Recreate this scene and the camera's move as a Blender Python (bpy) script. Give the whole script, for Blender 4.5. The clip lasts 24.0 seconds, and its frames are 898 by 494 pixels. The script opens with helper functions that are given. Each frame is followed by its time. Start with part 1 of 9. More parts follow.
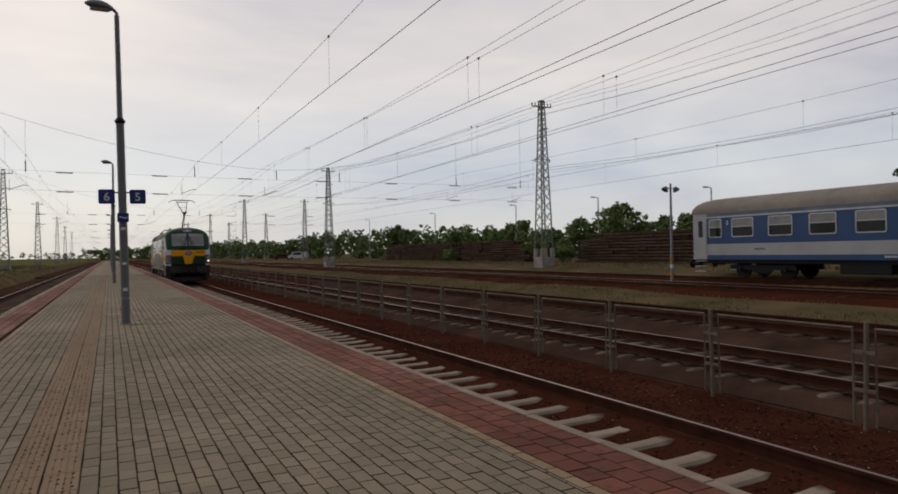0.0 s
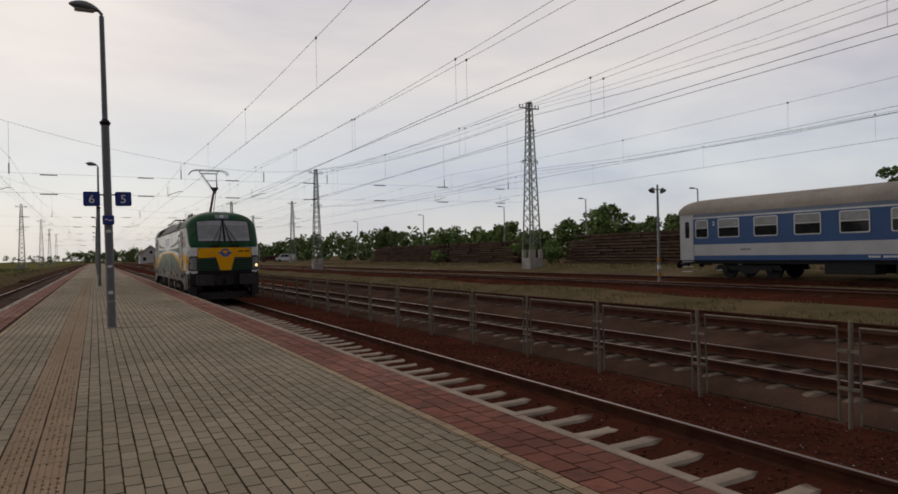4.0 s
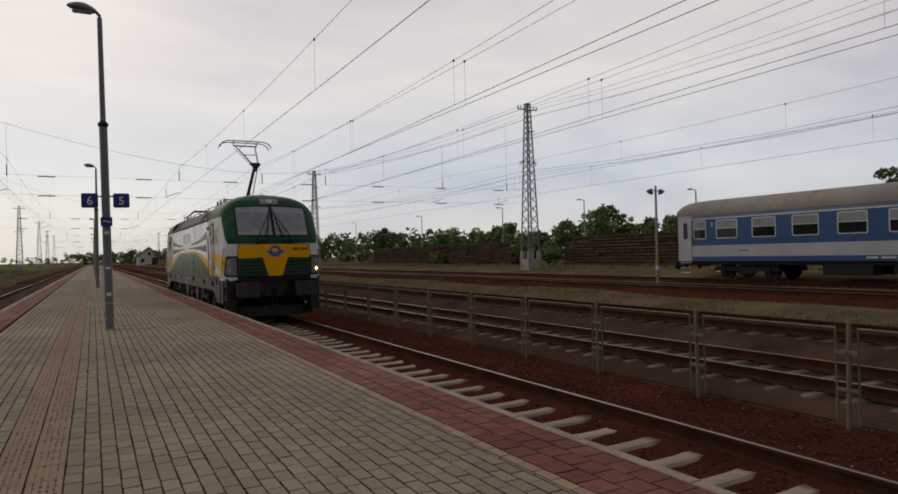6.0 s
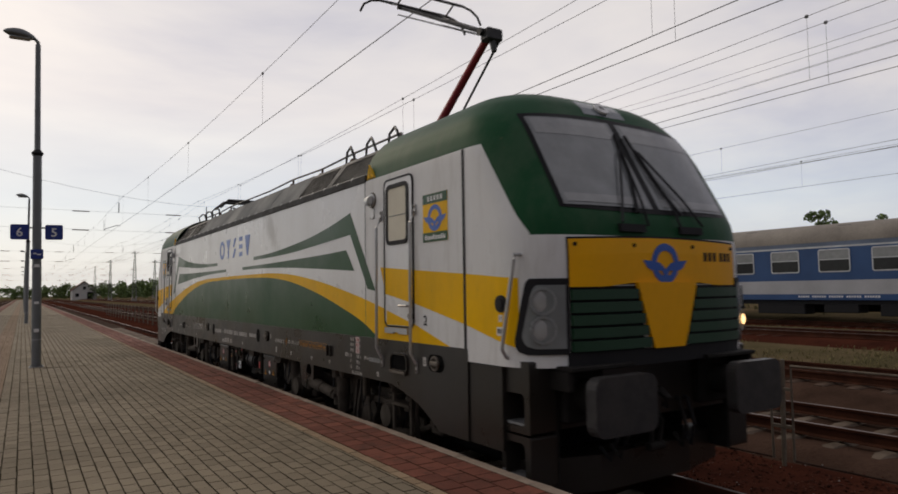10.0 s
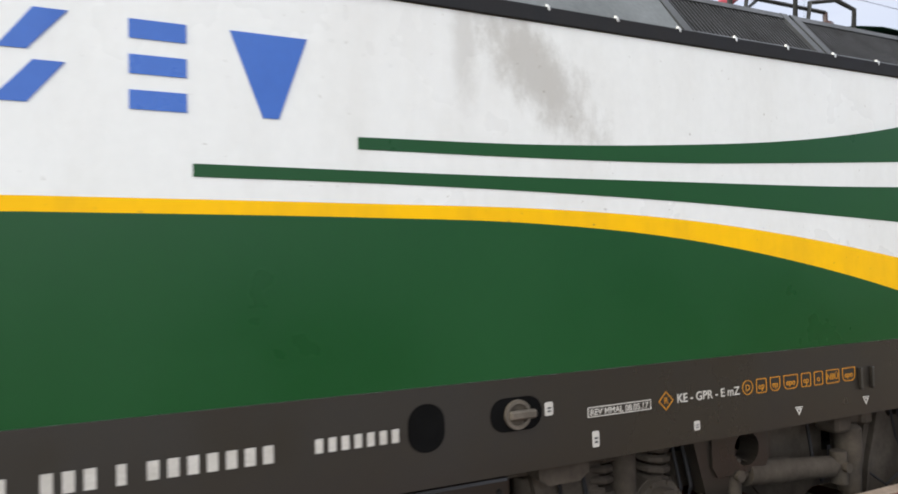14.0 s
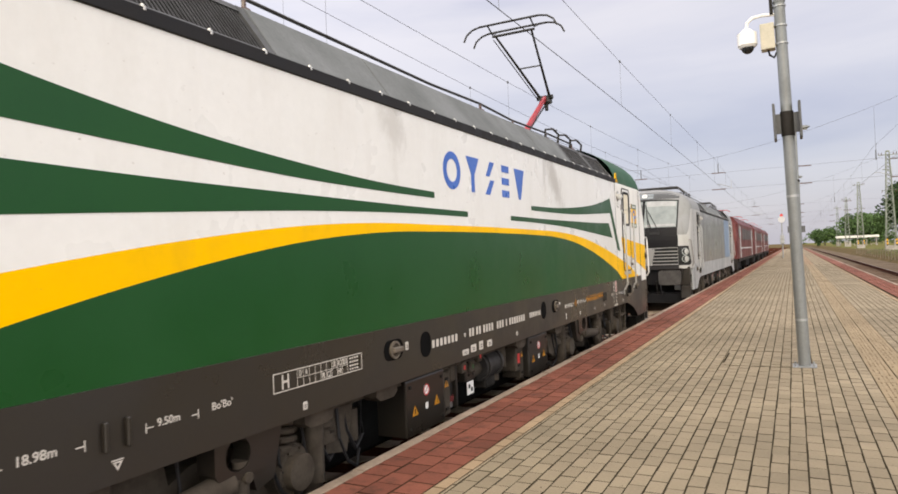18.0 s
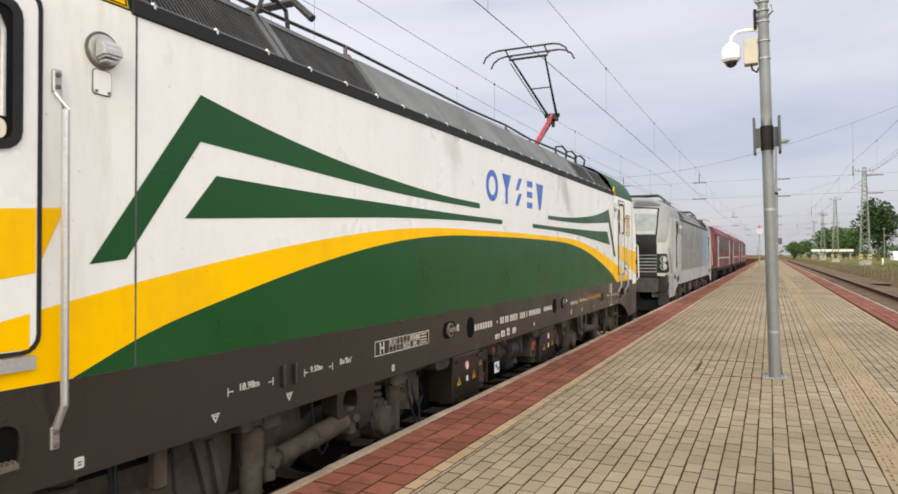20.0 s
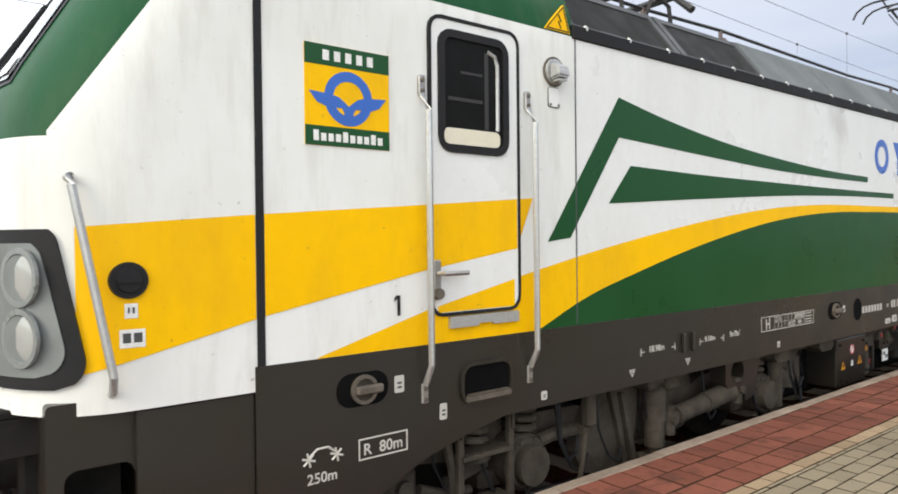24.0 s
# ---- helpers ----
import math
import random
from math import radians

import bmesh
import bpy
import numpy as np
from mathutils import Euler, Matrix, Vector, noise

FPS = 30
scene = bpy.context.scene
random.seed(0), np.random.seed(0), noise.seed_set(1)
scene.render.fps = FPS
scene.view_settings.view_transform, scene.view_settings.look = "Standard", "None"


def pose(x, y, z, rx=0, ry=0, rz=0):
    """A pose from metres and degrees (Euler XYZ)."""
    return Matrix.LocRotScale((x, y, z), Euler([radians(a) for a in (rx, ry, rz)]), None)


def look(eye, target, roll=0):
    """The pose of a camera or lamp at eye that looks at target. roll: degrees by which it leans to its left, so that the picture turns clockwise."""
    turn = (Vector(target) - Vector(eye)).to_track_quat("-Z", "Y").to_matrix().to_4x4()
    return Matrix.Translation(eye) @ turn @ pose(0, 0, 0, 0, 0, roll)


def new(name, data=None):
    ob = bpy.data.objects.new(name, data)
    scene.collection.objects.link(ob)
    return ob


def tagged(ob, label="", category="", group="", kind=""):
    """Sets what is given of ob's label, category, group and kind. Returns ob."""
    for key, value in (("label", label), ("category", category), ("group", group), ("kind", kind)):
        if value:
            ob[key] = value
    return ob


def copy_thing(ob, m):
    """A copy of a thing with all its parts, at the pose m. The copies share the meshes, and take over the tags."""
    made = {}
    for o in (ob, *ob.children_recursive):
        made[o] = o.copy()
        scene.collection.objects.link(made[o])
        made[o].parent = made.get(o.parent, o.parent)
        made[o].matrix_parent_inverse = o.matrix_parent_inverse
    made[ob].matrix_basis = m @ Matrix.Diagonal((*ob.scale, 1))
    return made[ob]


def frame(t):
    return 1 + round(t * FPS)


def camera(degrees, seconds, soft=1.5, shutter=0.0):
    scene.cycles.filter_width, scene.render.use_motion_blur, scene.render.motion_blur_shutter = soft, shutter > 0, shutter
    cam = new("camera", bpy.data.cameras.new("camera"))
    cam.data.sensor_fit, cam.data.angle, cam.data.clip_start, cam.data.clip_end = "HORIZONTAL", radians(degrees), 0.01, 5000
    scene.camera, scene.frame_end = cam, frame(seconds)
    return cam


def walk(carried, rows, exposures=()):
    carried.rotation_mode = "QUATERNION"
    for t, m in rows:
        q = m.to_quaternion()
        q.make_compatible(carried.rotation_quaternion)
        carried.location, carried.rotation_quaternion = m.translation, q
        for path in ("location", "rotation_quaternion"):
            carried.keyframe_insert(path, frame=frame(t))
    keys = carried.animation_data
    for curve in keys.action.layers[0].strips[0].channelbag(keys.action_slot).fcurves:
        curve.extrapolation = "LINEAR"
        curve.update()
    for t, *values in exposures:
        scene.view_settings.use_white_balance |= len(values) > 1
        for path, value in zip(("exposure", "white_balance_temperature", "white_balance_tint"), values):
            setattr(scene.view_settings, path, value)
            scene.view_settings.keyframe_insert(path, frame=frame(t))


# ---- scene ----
cam = camera(67.79, 24.0, soft=1.7, shutter=0.3)
PATH = (
    (0, -5.030, 0.000, 1.946, 90.41, 0.97, -26.93),
    (0.5, -5.030, 0.000, 1.946, 91.05, 0.59, -24.88),
    (1, -5.030, 0.000, 1.946, 90.52, 1.01, -25.39),
    (1.5, -5.030, 0.000, 1.946, 90.10, 0.69, -26.06),
    (2, -5.030, 0.000, 1.946, 90.21, 0.46, -25.77),
    (2.5, -5.030, 0.000, 1.946, 90.05, 0.84, -26.58),
    (3, -5.030, 0.000, 1.946, 90.21, 0.83, -27.33),
    (3.5, -5.030, 0.000, 1.946, 90.29, 1.04, -27.77),
    (5.5, -5.030, 0.000, 1.946, 91.30, 1.41, -28.05),
    (6, -5.030, 0.000, 1.946, 90.63, 1.24, -28.06),
    (6.5, -5.030, 0.000, 1.946, 91.73, 1.08, -28.59),
    (7, -5.030, 0.000, 1.946, 91.69, 1.48, -29.44),
    (7.5, -5.030, 0.000, 1.946, 92.03, 1.67, -29.93),
    (8, -5.030, 0.000, 1.946, 91.96, 1.39, -29.96),
    (8.5, -5.030, 0.000, 1.946, 91.12, 1.95, -29.33),
    (9, -5.030, 0.000, 1.946, 92.62, 0.56, -30.18),
    (9.5, -5.030, 0.000, 1.946, 93.60, 0.36, -31.27),
    (11.5, -4.580, -0.015, 1.943, 92.85, 1.59, -57.13),
    (12, -4.472, -0.005, 1.952, 94.37, 1.61, -77.26),
    (12.5, -4.430, -0.012, 1.954, 92.57, 1.74, -86.10),
    (13, -4.420, -0.007, 1.959, 92.93, 1.52, -94.32),
    (13.5, -4.455, -0.016, 1.963, 92.63, 1.46, -104.74),
    (14, -4.490, -0.009, 1.962, 91.92, 1.38, -114.57),
    (14.5, -4.527, -0.016, 1.959, 90.69, 1.53, -123.85),
    (15, -4.551, -0.015, 1.967, 89.79, 0.55, -136.28),
    (15.5, -4.555, -0.030, 1.970, 90.16, 0.71, -147.12),
    (16, -4.523, -0.041, 1.970, 89.45, 0.18, -155.72),
    (16.5, -4.503, -0.083, 1.969, 90.67, 0.50, -157.87),
    (17, -4.497, -0.101, 1.967, 90.87, 0.86, -157.66),
    (17.5, -4.505, -0.092, 1.966, 91.09, 1.89, -156.26),
    (18, -4.511, -0.101, 1.976, 90.78, 2.13, -152.71),
    (18.5, -4.513, -0.104, 1.978, 90.88, 1.51, -153.31),
    (20.5, -4.537, -0.105, 1.996, 90.59, -0.35, -154.05),
    (21, -4.540, -0.101, 1.993, 90.79, 0.60, -150.44),
    (21.5, -4.526, -0.104, 1.996, 91.02, 0.16, -146.42),
    (22, -4.521, -0.106, 1.991, 91.40, 0.01, -143.63),
    (22.5, -4.497, -0.106, 1.988, 90.13, -0.00, -141.22),
    (23, -4.473, -0.105, 1.972, 90.18, 0.42, -137.79),
    (23.5, -4.454, -0.104, 1.968, 90.35, 0.24, -131.92),
    (24, -4.453, -0.105, 1.978, 89.24, 0.60, -127.64),
)
LOCO = (
    (0, 60.106),
    (0.5, 57.406),
    (1, 54.775),
    (1.5, 52.184),
    (2, 49.585),
    (2.5, 46.972),
    (3, 44.400),
    (3.5, 41.903),
    (5.5, 32.412),
    (6, 30.132),
    (6.5, 28.040),
    (7, 25.917),
    (7.5, 23.850),
    (8, 21.569),
    (8.5, 19.551),
    (9, 17.424),
    (9.5, 15.319),
    (11.5, 7.566),
    (12, 5.816),
    (12.5, 4.330),
    (13, 2.982),
    (13.5, 1.755),
    (14, 0.393),
    (14.5, -0.766),
    (15, -1.943),
    (15.5, -3.021),
    (16, -4.098),
    (16.5, -4.892),
    (17, -5.652),
    (17.5, -6.408),
    (18, -6.983),
    (18.5, -7.449),
    (20.5, -8.830),
    (21, -9.090),
    (21.5, -9.206),
    (22, -9.250),
    (22.5, -9.279),
    (23, -9.321),
    (23.5, -9.364),
    (24, -9.385),
)
EXPOSURE = ((0.0, -0.64, 6850, 6.5), (9.5, -0.60, 6850, 6.5), (11.5, 0.25, 6750, 5), (12.2, 0.52, 6650, 3), (13.0, 1.34, 6300, 0), (14.5, 1.37, 6450, 1), (16.0, 1.39, 6980, 5), (18.5, 1.43, 7130, 4), (20.5, 1.42, 6950, 1), (24.0, 1.37, 6480, -1.5))
walk(cam, [(t, pose(*p)) for t, *p in PATH], EXPOSURE)

# ---- sky and sun: overcast evening, brighter towards +y ----
world = bpy.data.worlds.new("overcast_sky")
scene.world = world
world.use_nodes = True
wn, wl = world.node_tree.nodes, world.node_tree.links
wn.clear()


def wnode(kind, **sets):
    n = wn.new(kind)
    for k, val in sets.items():
        n.inputs[k.replace("_", " ")].default_value = val
    return n


def ramp_of(n, stops):
    r = n.color_ramp
    while len(r.elements) > 1:
        r.elements.remove(r.elements[-1])
    r.elements[0].position, r.elements[0].color = stops[0][0], (*stops[0][1], 1)
    for p, c in stops[1:]:
        e = r.elements.new(p)
        e.color = (*c, 1)
    return n


SUN_ELEV, SUN_AZ = 32.0, -12.0
sky = wn.new("ShaderNodeTexSky")
sky.sky_type, sky.sun_disc = "NISHITA", False
sky.sun_elevation, sky.sun_rotation = radians(SUN_ELEV), radians(SUN_AZ)
sky.dust_density = 3.0
coord = wn.new("ShaderNodeTexCoord")
sep = wn.new("ShaderNodeSeparateXYZ")
wl.new(coord.outputs["Generated"], sep.inputs[0])
# brightness of the cloud deck along y
along = wn.new("ShaderNodeMapRange")
along.interpolation_type = "SMOOTHSTEP"
for k, val in (("From Min", -1.0), ("From Max", 0.75), ("To Min", 0.268), ("To Max", 1.0)):
    along.inputs[k].default_value = val
wl.new(sep.outputs["Y"], along.inputs["Value"])
# cloud texture, stretched along the horizon
mapping = wn.new("ShaderNodeMapping")
mapping.inputs["Scale"].default_value = (1.0, 1.6, 4.5)
mapping.inputs["Rotation"].default_value = (0.0, 0.12, 0.35)
wl.new(coord.outputs["Generated"], mapping.inputs[0])
clouds = wnode("ShaderNodeTexNoise", Scale=1.7, Detail=6.0, Roughness=0.55, Distortion=0.3)
wl.new(mapping.outputs[0], clouds.inputs["Vector"])
cloud_ramp = ramp_of(wn.new("ShaderNodeValToRGB"), ((0.30, (0.60, 0.61, 0.74)), (0.48, (0.80, 0.79, 0.85)), (0.66, (0.95, 0.92, 0.93))))
wl.new(clouds.outputs[0], cloud_ramp.inputs[0])
low = ramp_of(wn.new("ShaderNodeValToRGB"), ((0.0, (0.93, 0.94, 0.93)), (0.12, (0.83, 0.91, 1.0)), (0.26, (0.98, 0.95, 0.96)), (0.5, (0.86, 0.84, 0.86)), (0.75, (0.72, 0.71, 0.73)), (1.0, (0.62, 0.62, 0.65))))
wl.new(sep.outputs["Z"], low.inputs[0])
low_back = ramp_of(wn.new("ShaderNodeValToRGB"), ((0.0, (0.70, 0.70, 0.75)), (0.12, (0.69, 0.71, 0.80)), (0.26, (0.84, 0.84, 0.90)), (0.42, (0.97, 0.96, 0.98)), (0.58, (1.40, 1.36, 1.34)), (0.80, (1.50, 1.45, 1.42)), (1.0, (0.90, 0.88, 0.88))))
wl.new(sep.outputs["Z"], low_back.inputs[0])
facing = wn.new("ShaderNodeMapRange")
facing.interpolation_type = "SMOOTHSTEP"
facing.inputs["From Min"].default_value, facing.inputs["From Max"].default_value = -0.75, 0.15
wl.new(sep.outputs["Y"], facing.inputs["Value"])
horizon = wn.new("ShaderNodeMixRGB")
wl.new(facing.outputs[0], horizon.inputs[0])
wl.new(low_back.outputs[0], horizon.inputs[1])
wl.new(low.outputs[0], horizon.inputs[2])
mul = wn.new("ShaderNodeMixRGB")
mul.blend_type = "MULTIPLY"
mul.inputs[0].default_value = 0.85
wl.new(horizon.outputs[0], mul.inputs[1])
wl.new(cloud_ramp.outputs[0], mul.inputs[2])
deck = wn.new("ShaderNodeVectorMath")
deck.operation = "SCALE"
tint = wn.new("ShaderNodeMixRGB")
tint.inputs[1].default_value, tint.inputs[2].default_value = (0.91, 0.905, 1.06, 1), (0.99, 0.982, 0.980, 1)
wl.new(along.outputs[0], tint.inputs[0])
tinted = wn.new("ShaderNodeMixRGB")
tinted.blend_type = "MULTIPLY"
tinted.inputs[0].default_value = 1.0
wl.new(mul.outputs[0], tinted.inputs[1])
wl.new(tint.outputs[0], tinted.inputs[2])
wl.new(tinted.outputs[0], deck.inputs[0])
wl.new(along.outputs[0], deck.inputs["Scale"])
blend = wn.new("ShaderNodeBackground")
wl.new(deck.outputs[0], blend.inputs["Color"])
blend.inputs["Strength"].default_value = 1.25
clear = wn.new("ShaderNodeBackground")
wl.new(sky.outputs[0], clear.inputs["Color"])
clear.inputs["Strength"].default_value = 0.012
both = wn.new("ShaderNodeAddShader")
wl.new(blend.outputs[0], both.inputs[0])
wl.new(clear.outputs[0], both.inputs[1])
wout = wn.new("ShaderNodeOutputWorld")
wl.new(both.outputs[0], wout.inputs["Surface"])

sun = new("sun", bpy.data.lights.new("sun", "SUN"))
sun.data.energy, sun.data.angle, sun.data.color = 0.55, radians(30), (1.0, 0.84, 0.66)
sa, se = radians(SUN_AZ), radians(SUN_ELEV)
sun.matrix_world = look((0, 0, 40), Vector((0, 0, 40)) - Vector((math.sin(sa) * math.cos(se), math.cos(sa) * math.cos(se), math.sin(se))))

# ---- materials ----


def material(name):
    m = bpy.data.materials.new(name)
    m.use_nodes = True
    return m, m.node_tree.nodes, m.node_tree.links, m.node_tree.nodes["Principled BSDF"]


def mixed(n, l, fac, a, b, mode="MIX"):
    x = n.new("ShaderNodeMixRGB")
    x.blend_type = mode
    for slot, val in zip((0, 1, 2), (fac, a, b)):
        if isinstance(val, bpy.types.NodeSocket):
            l.new(val, x.inputs[slot])
        else:
            x.inputs[slot].default_value = val if slot == 0 else (*val, 1)
    return x.outputs[0]


def noise_of(n, l, scale, detail=4.0, rough=0.6, coords="Object", stretch=None):
    c = n.new("ShaderNodeTexCoord").outputs[coords] if coords else n.new("ShaderNodeNewGeometry").outputs["Position"]
    if stretch:
        mp = n.new("ShaderNodeMapping")
        mp.inputs["Scale"].default_value = stretch
        l.new(c, mp.inputs[0])
        c = mp.outputs[0]
    x = n.new("ShaderNodeTexNoise")
    x.inputs["Scale"].default_value, x.inputs["Detail"].default_value, x.inputs["Roughness"].default_value = scale, detail, rough
    l.new(c, x.inputs["Vector"])
    return x.outputs[0]


def spread(n, l, fac, lo, hi):
    r = n.new("ShaderNodeMapRange")
    r.inputs["From Min"].default_value, r.inputs["From Max"].default_value = lo, hi
    l.new(fac, r.inputs["Value"])
    return r.outputs[0]


def surface(name, c1, c2, rough=0.7, metal=0.0, big=0.8, fine=40.0, bump=0.15, dist=0.004, vary=0.0, island=False, stretch=None, coords="Object", spec=0.5, coat=0.0, grit=0.6):
    """Two colours mixed by coarse stains, fine grain in colour, gloss and relief; vary: brightness from piece to piece."""
    m, n, l, p = material(name)
    stain = spread(n, l, noise_of(n, l, big, 5.0, 0.62, coords, stretch), 0.33, 0.67)
    grain = noise_of(n, l, fine, 3.0, 0.6, coords)
    col = mixed(n, l, stain, c1, c2)
    g = ramp_of(n.new("ShaderNodeValToRGB"), ((0.25, (0.80, 0.80, 0.80)), (0.75, (1.18, 1.18, 1.18))))
    l.new(grain, g.inputs[0])
    col = mixed(n, l, grit, col, g.outputs[0], "MULTIPLY")
    if vary:
        rnd = n.new("ShaderNodeNewGeometry").outputs["Random Per Island"] if island else n.new("ShaderNodeObjectInfo").outputs["Random"]
        r = n.new("ShaderNodeMapRange")
        r.inputs["To Min"].default_value, r.inputs["To Max"].default_value = 1 - vary, 1 + vary
        l.new(rnd, r.inputs["Value"])
        s = n.new("ShaderNodeVectorMath")
        s.operation = "SCALE"
        l.new(col, s.inputs[0])
        l.new(r.outputs[0], s.inputs["Scale"])
        col = s.outputs[0]
    l.new(col, p.inputs["Base Color"])
    rr = n.new("ShaderNodeMapRange")
    rr.inputs["To Min"].default_value, rr.inputs["To Max"].default_value = max(rough - 0.12, 0.03), min(rough + 0.12, 1)
    l.new(stain, rr.inputs["Value"])
    l.new(rr.outputs[0], p.inputs["Roughness"])
    p.inputs["Metallic"].default_value = metal
    p.inputs["Specular IOR Level"].default_value = spec
    p.inputs["Coat Weight"].default_value = coat
    p.inputs["Coat Roughness"].default_value = 0.12
    if bump:
        b = n.new("ShaderNodeBump")
        b.inputs["Strength"].default_value, b.inputs["Distance"].default_value = bump, dist
        l.new(grain, b.inputs["Height"])
        l.new(b.outputs[0], p.inputs["Normal"])
    return m


M = {}
M["paver"] = surface("paver_concrete", (0.300, 0.245, 0.166), (0.218, 0.180, 0.126), 0.9, big=0.55, fine=60, bump=0.5, vary=0.11, coords="", spec=0.15, island=True)
M["paver_piece"] = surface("paver_concrete_piece", (0.300, 0.245, 0.166), (0.218, 0.180, 0.126), 0.9, big=0.55, fine=60, bump=0.5, vary=0.11, coords="", spec=0.15)
M["tactile"] = surface("tactile_slab", (0.305, 0.215, 0.138), (0.250, 0.178, 0.116), 0.9, big=0.5, fine=50, bump=0.4, vary=0.06, island=True, coords="", spec=0.15)
M["tactile_pale"] = surface("pale_tactile_slab", (0.325, 0.252, 0.160), (0.255, 0.200, 0.130), 0.9, big=0.5, fine=50, bump=0.4, vary=0.06, island=True, coords="", spec=0.15)
M["tactile_bed"] = surface("dirty_tactile_bed", (0.262, 0.186, 0.120), (0.205, 0.148, 0.098), 0.95, big=1.5, fine=60, bump=0.4, coords="", spec=0.1)
M["red"] = surface("red_paver", (0.235, 0.082, 0.053), (0.155, 0.055, 0.037), 0.85, big=0.6, fine=50, bump=0.4, vary=0.22, island=True, coords="", spec=0.2)
M["red_piece"] = surface("red_paver_piece", (0.235, 0.082, 0.053), (0.155, 0.055, 0.037), 0.85, big=0.6, fine=50, bump=0.4, vary=0.22, coords="", spec=0.2)
M["yellow_paver"] = surface("pale_yellow_paver", (0.375, 0.272, 0.170), (0.285, 0.208, 0.132), 0.9, big=0.6, fine=50, bump=0.3, vary=0.12, island=True, coords="", spec=0.15)
M["yellow_piece"] = surface("pale_yellow_paver_piece", (0.375, 0.272, 0.170), (0.285, 0.208, 0.132), 0.9, big=0.6, fine=50, bump=0.3, vary=0.12, coords="", spec=0.15)
M["edge"] = surface("edge_slab_concrete", (0.36, 0.285, 0.220), (0.215, 0.165, 0.125), 0.9, big=2.2, fine=35, bump=0.5, vary=0.1, coords="", spec=0.2)
M["red_joint"] = surface("dirty_red_joint", (0.098, 0.040, 0.026), (0.052, 0.023, 0.015), 0.95, big=2, fine=80, coords="", spec=0.0)
M["sandy_joint"] = surface("sandy_joint", (0.150, 0.105, 0.066), (0.085, 0.060, 0.040), 0.95, big=2, fine=80, coords="", spec=0.0)
M["spot"] = surface("trodden_dirt", (0.105, 0.068, 0.044), (0.070, 0.046, 0.030), 0.95, big=3, fine=80, coords="", spec=0.0)
M["joint"] = surface("joint_sand_and_moss", (0.058, 0.046, 0.031), (0.032, 0.027, 0.018), 0.95, big=2, fine=80, coords="", spec=0.0)
M["concrete"] = surface("weathered_concrete", (0.40, 0.37, 0.33), (0.27, 0.25, 0.22), 0.9, big=1.3, fine=30, bump=0.5)
M["sleeper"] = surface("sleeper_concrete", (0.34, 0.27, 0.20), (0.22, 0.17, 0.12), 0.9, big=1.5, fine=30, bump=0.5, vary=0.14)
M["sleeper_old"] = surface("sleeper_concrete_old", (0.225, 0.175, 0.13), (0.125, 0.094, 0.070), 0.95, big=2.5, fine=30, bump=0.5, vary=0.18, spec=0.05)
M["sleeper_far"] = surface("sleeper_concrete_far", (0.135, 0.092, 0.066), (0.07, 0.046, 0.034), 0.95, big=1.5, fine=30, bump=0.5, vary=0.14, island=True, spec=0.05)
M["ballast"] = surface("ballast_bed", (0.090, 0.0300, 0.0180), (0.045, 0.0160, 0.0108), 0.95, big=0.6, fine=22, bump=1.0, dist=0.03, coords="", spec=0.0)
M["ballast_pale"] = surface("pale_ballast_bed", (0.190, 0.150, 0.112), (0.105, 0.080, 0.060), 0.95, big=0.6, fine=22, bump=1.0, dist=0.03, coords="", spec=0.0)
M["ballast_mid"] = surface("brown_ballast_bed", (0.098, 0.058, 0.041), (0.046, 0.028, 0.020), 0.95, big=0.6, fine=22, bump=1.0, dist=0.03, coords="", spec=0.0)
M["stone"] = surface("ballast_stone", (0.110, 0.046, 0.031), (0.044, 0.0185, 0.0130), 0.95, big=3, fine=60, bump=0.3, vary=0.6, island=True, spec=0.0)
M["rail_top"] = surface("polished_rail", (0.29, 0.235, 0.21), (0.17, 0.135, 0.12), 0.45, 1.0, big=2, fine=90, bump=0.05, stretch=(1, 0.05, 1))
M["rail_side"] = surface("rusty_rail", (0.085, 0.033, 0.019), (0.045, 0.020, 0.013), 0.95, 0.0, big=2.5, fine=60, bump=0.3, spec=0.05)
M["dirt"] = surface("yard_soil", (0.172, 0.124, 0.073), (0.082, 0.072, 0.036), 0.95, big=0.30, fine=9, bump=0.8, dist=0.05, coords="", spec=0.0)
M["turf"] = surface("rough_turf", (0.120, 0.128, 0.048), (0.175, 0.155, 0.068), 0.95, big=0.25, fine=7, bump=0.9, dist=0.06, coords="", spec=0.0)
M["grass"] = surface("dry_grass", (0.155, 0.140, 0.052), (0.215, 0.172, 0.074), 0.95, big=0.25, fine=3, bump=0, vary=0.35, island=True, coords="")
M["green_grass"] = surface("green_grass", (0.085, 0.105, 0.032), (0.15, 0.145, 0.060), 0.95, big=0.25, fine=3, bump=0, vary=0.35, island=True, coords="")
M["galv"] = surface("galvanised_steel", (0.36, 0.37, 0.37), (0.26, 0.265, 0.265), 0.5, 0.7, big=3, fine=60, bump=0.1)
M["fence"] = surface("weathered_fence_steel", (0.225, 0.188, 0.138), (0.140, 0.115, 0.084), 0.85, 0.0, big=4, fine=60, bump=0.15, spec=0.15)
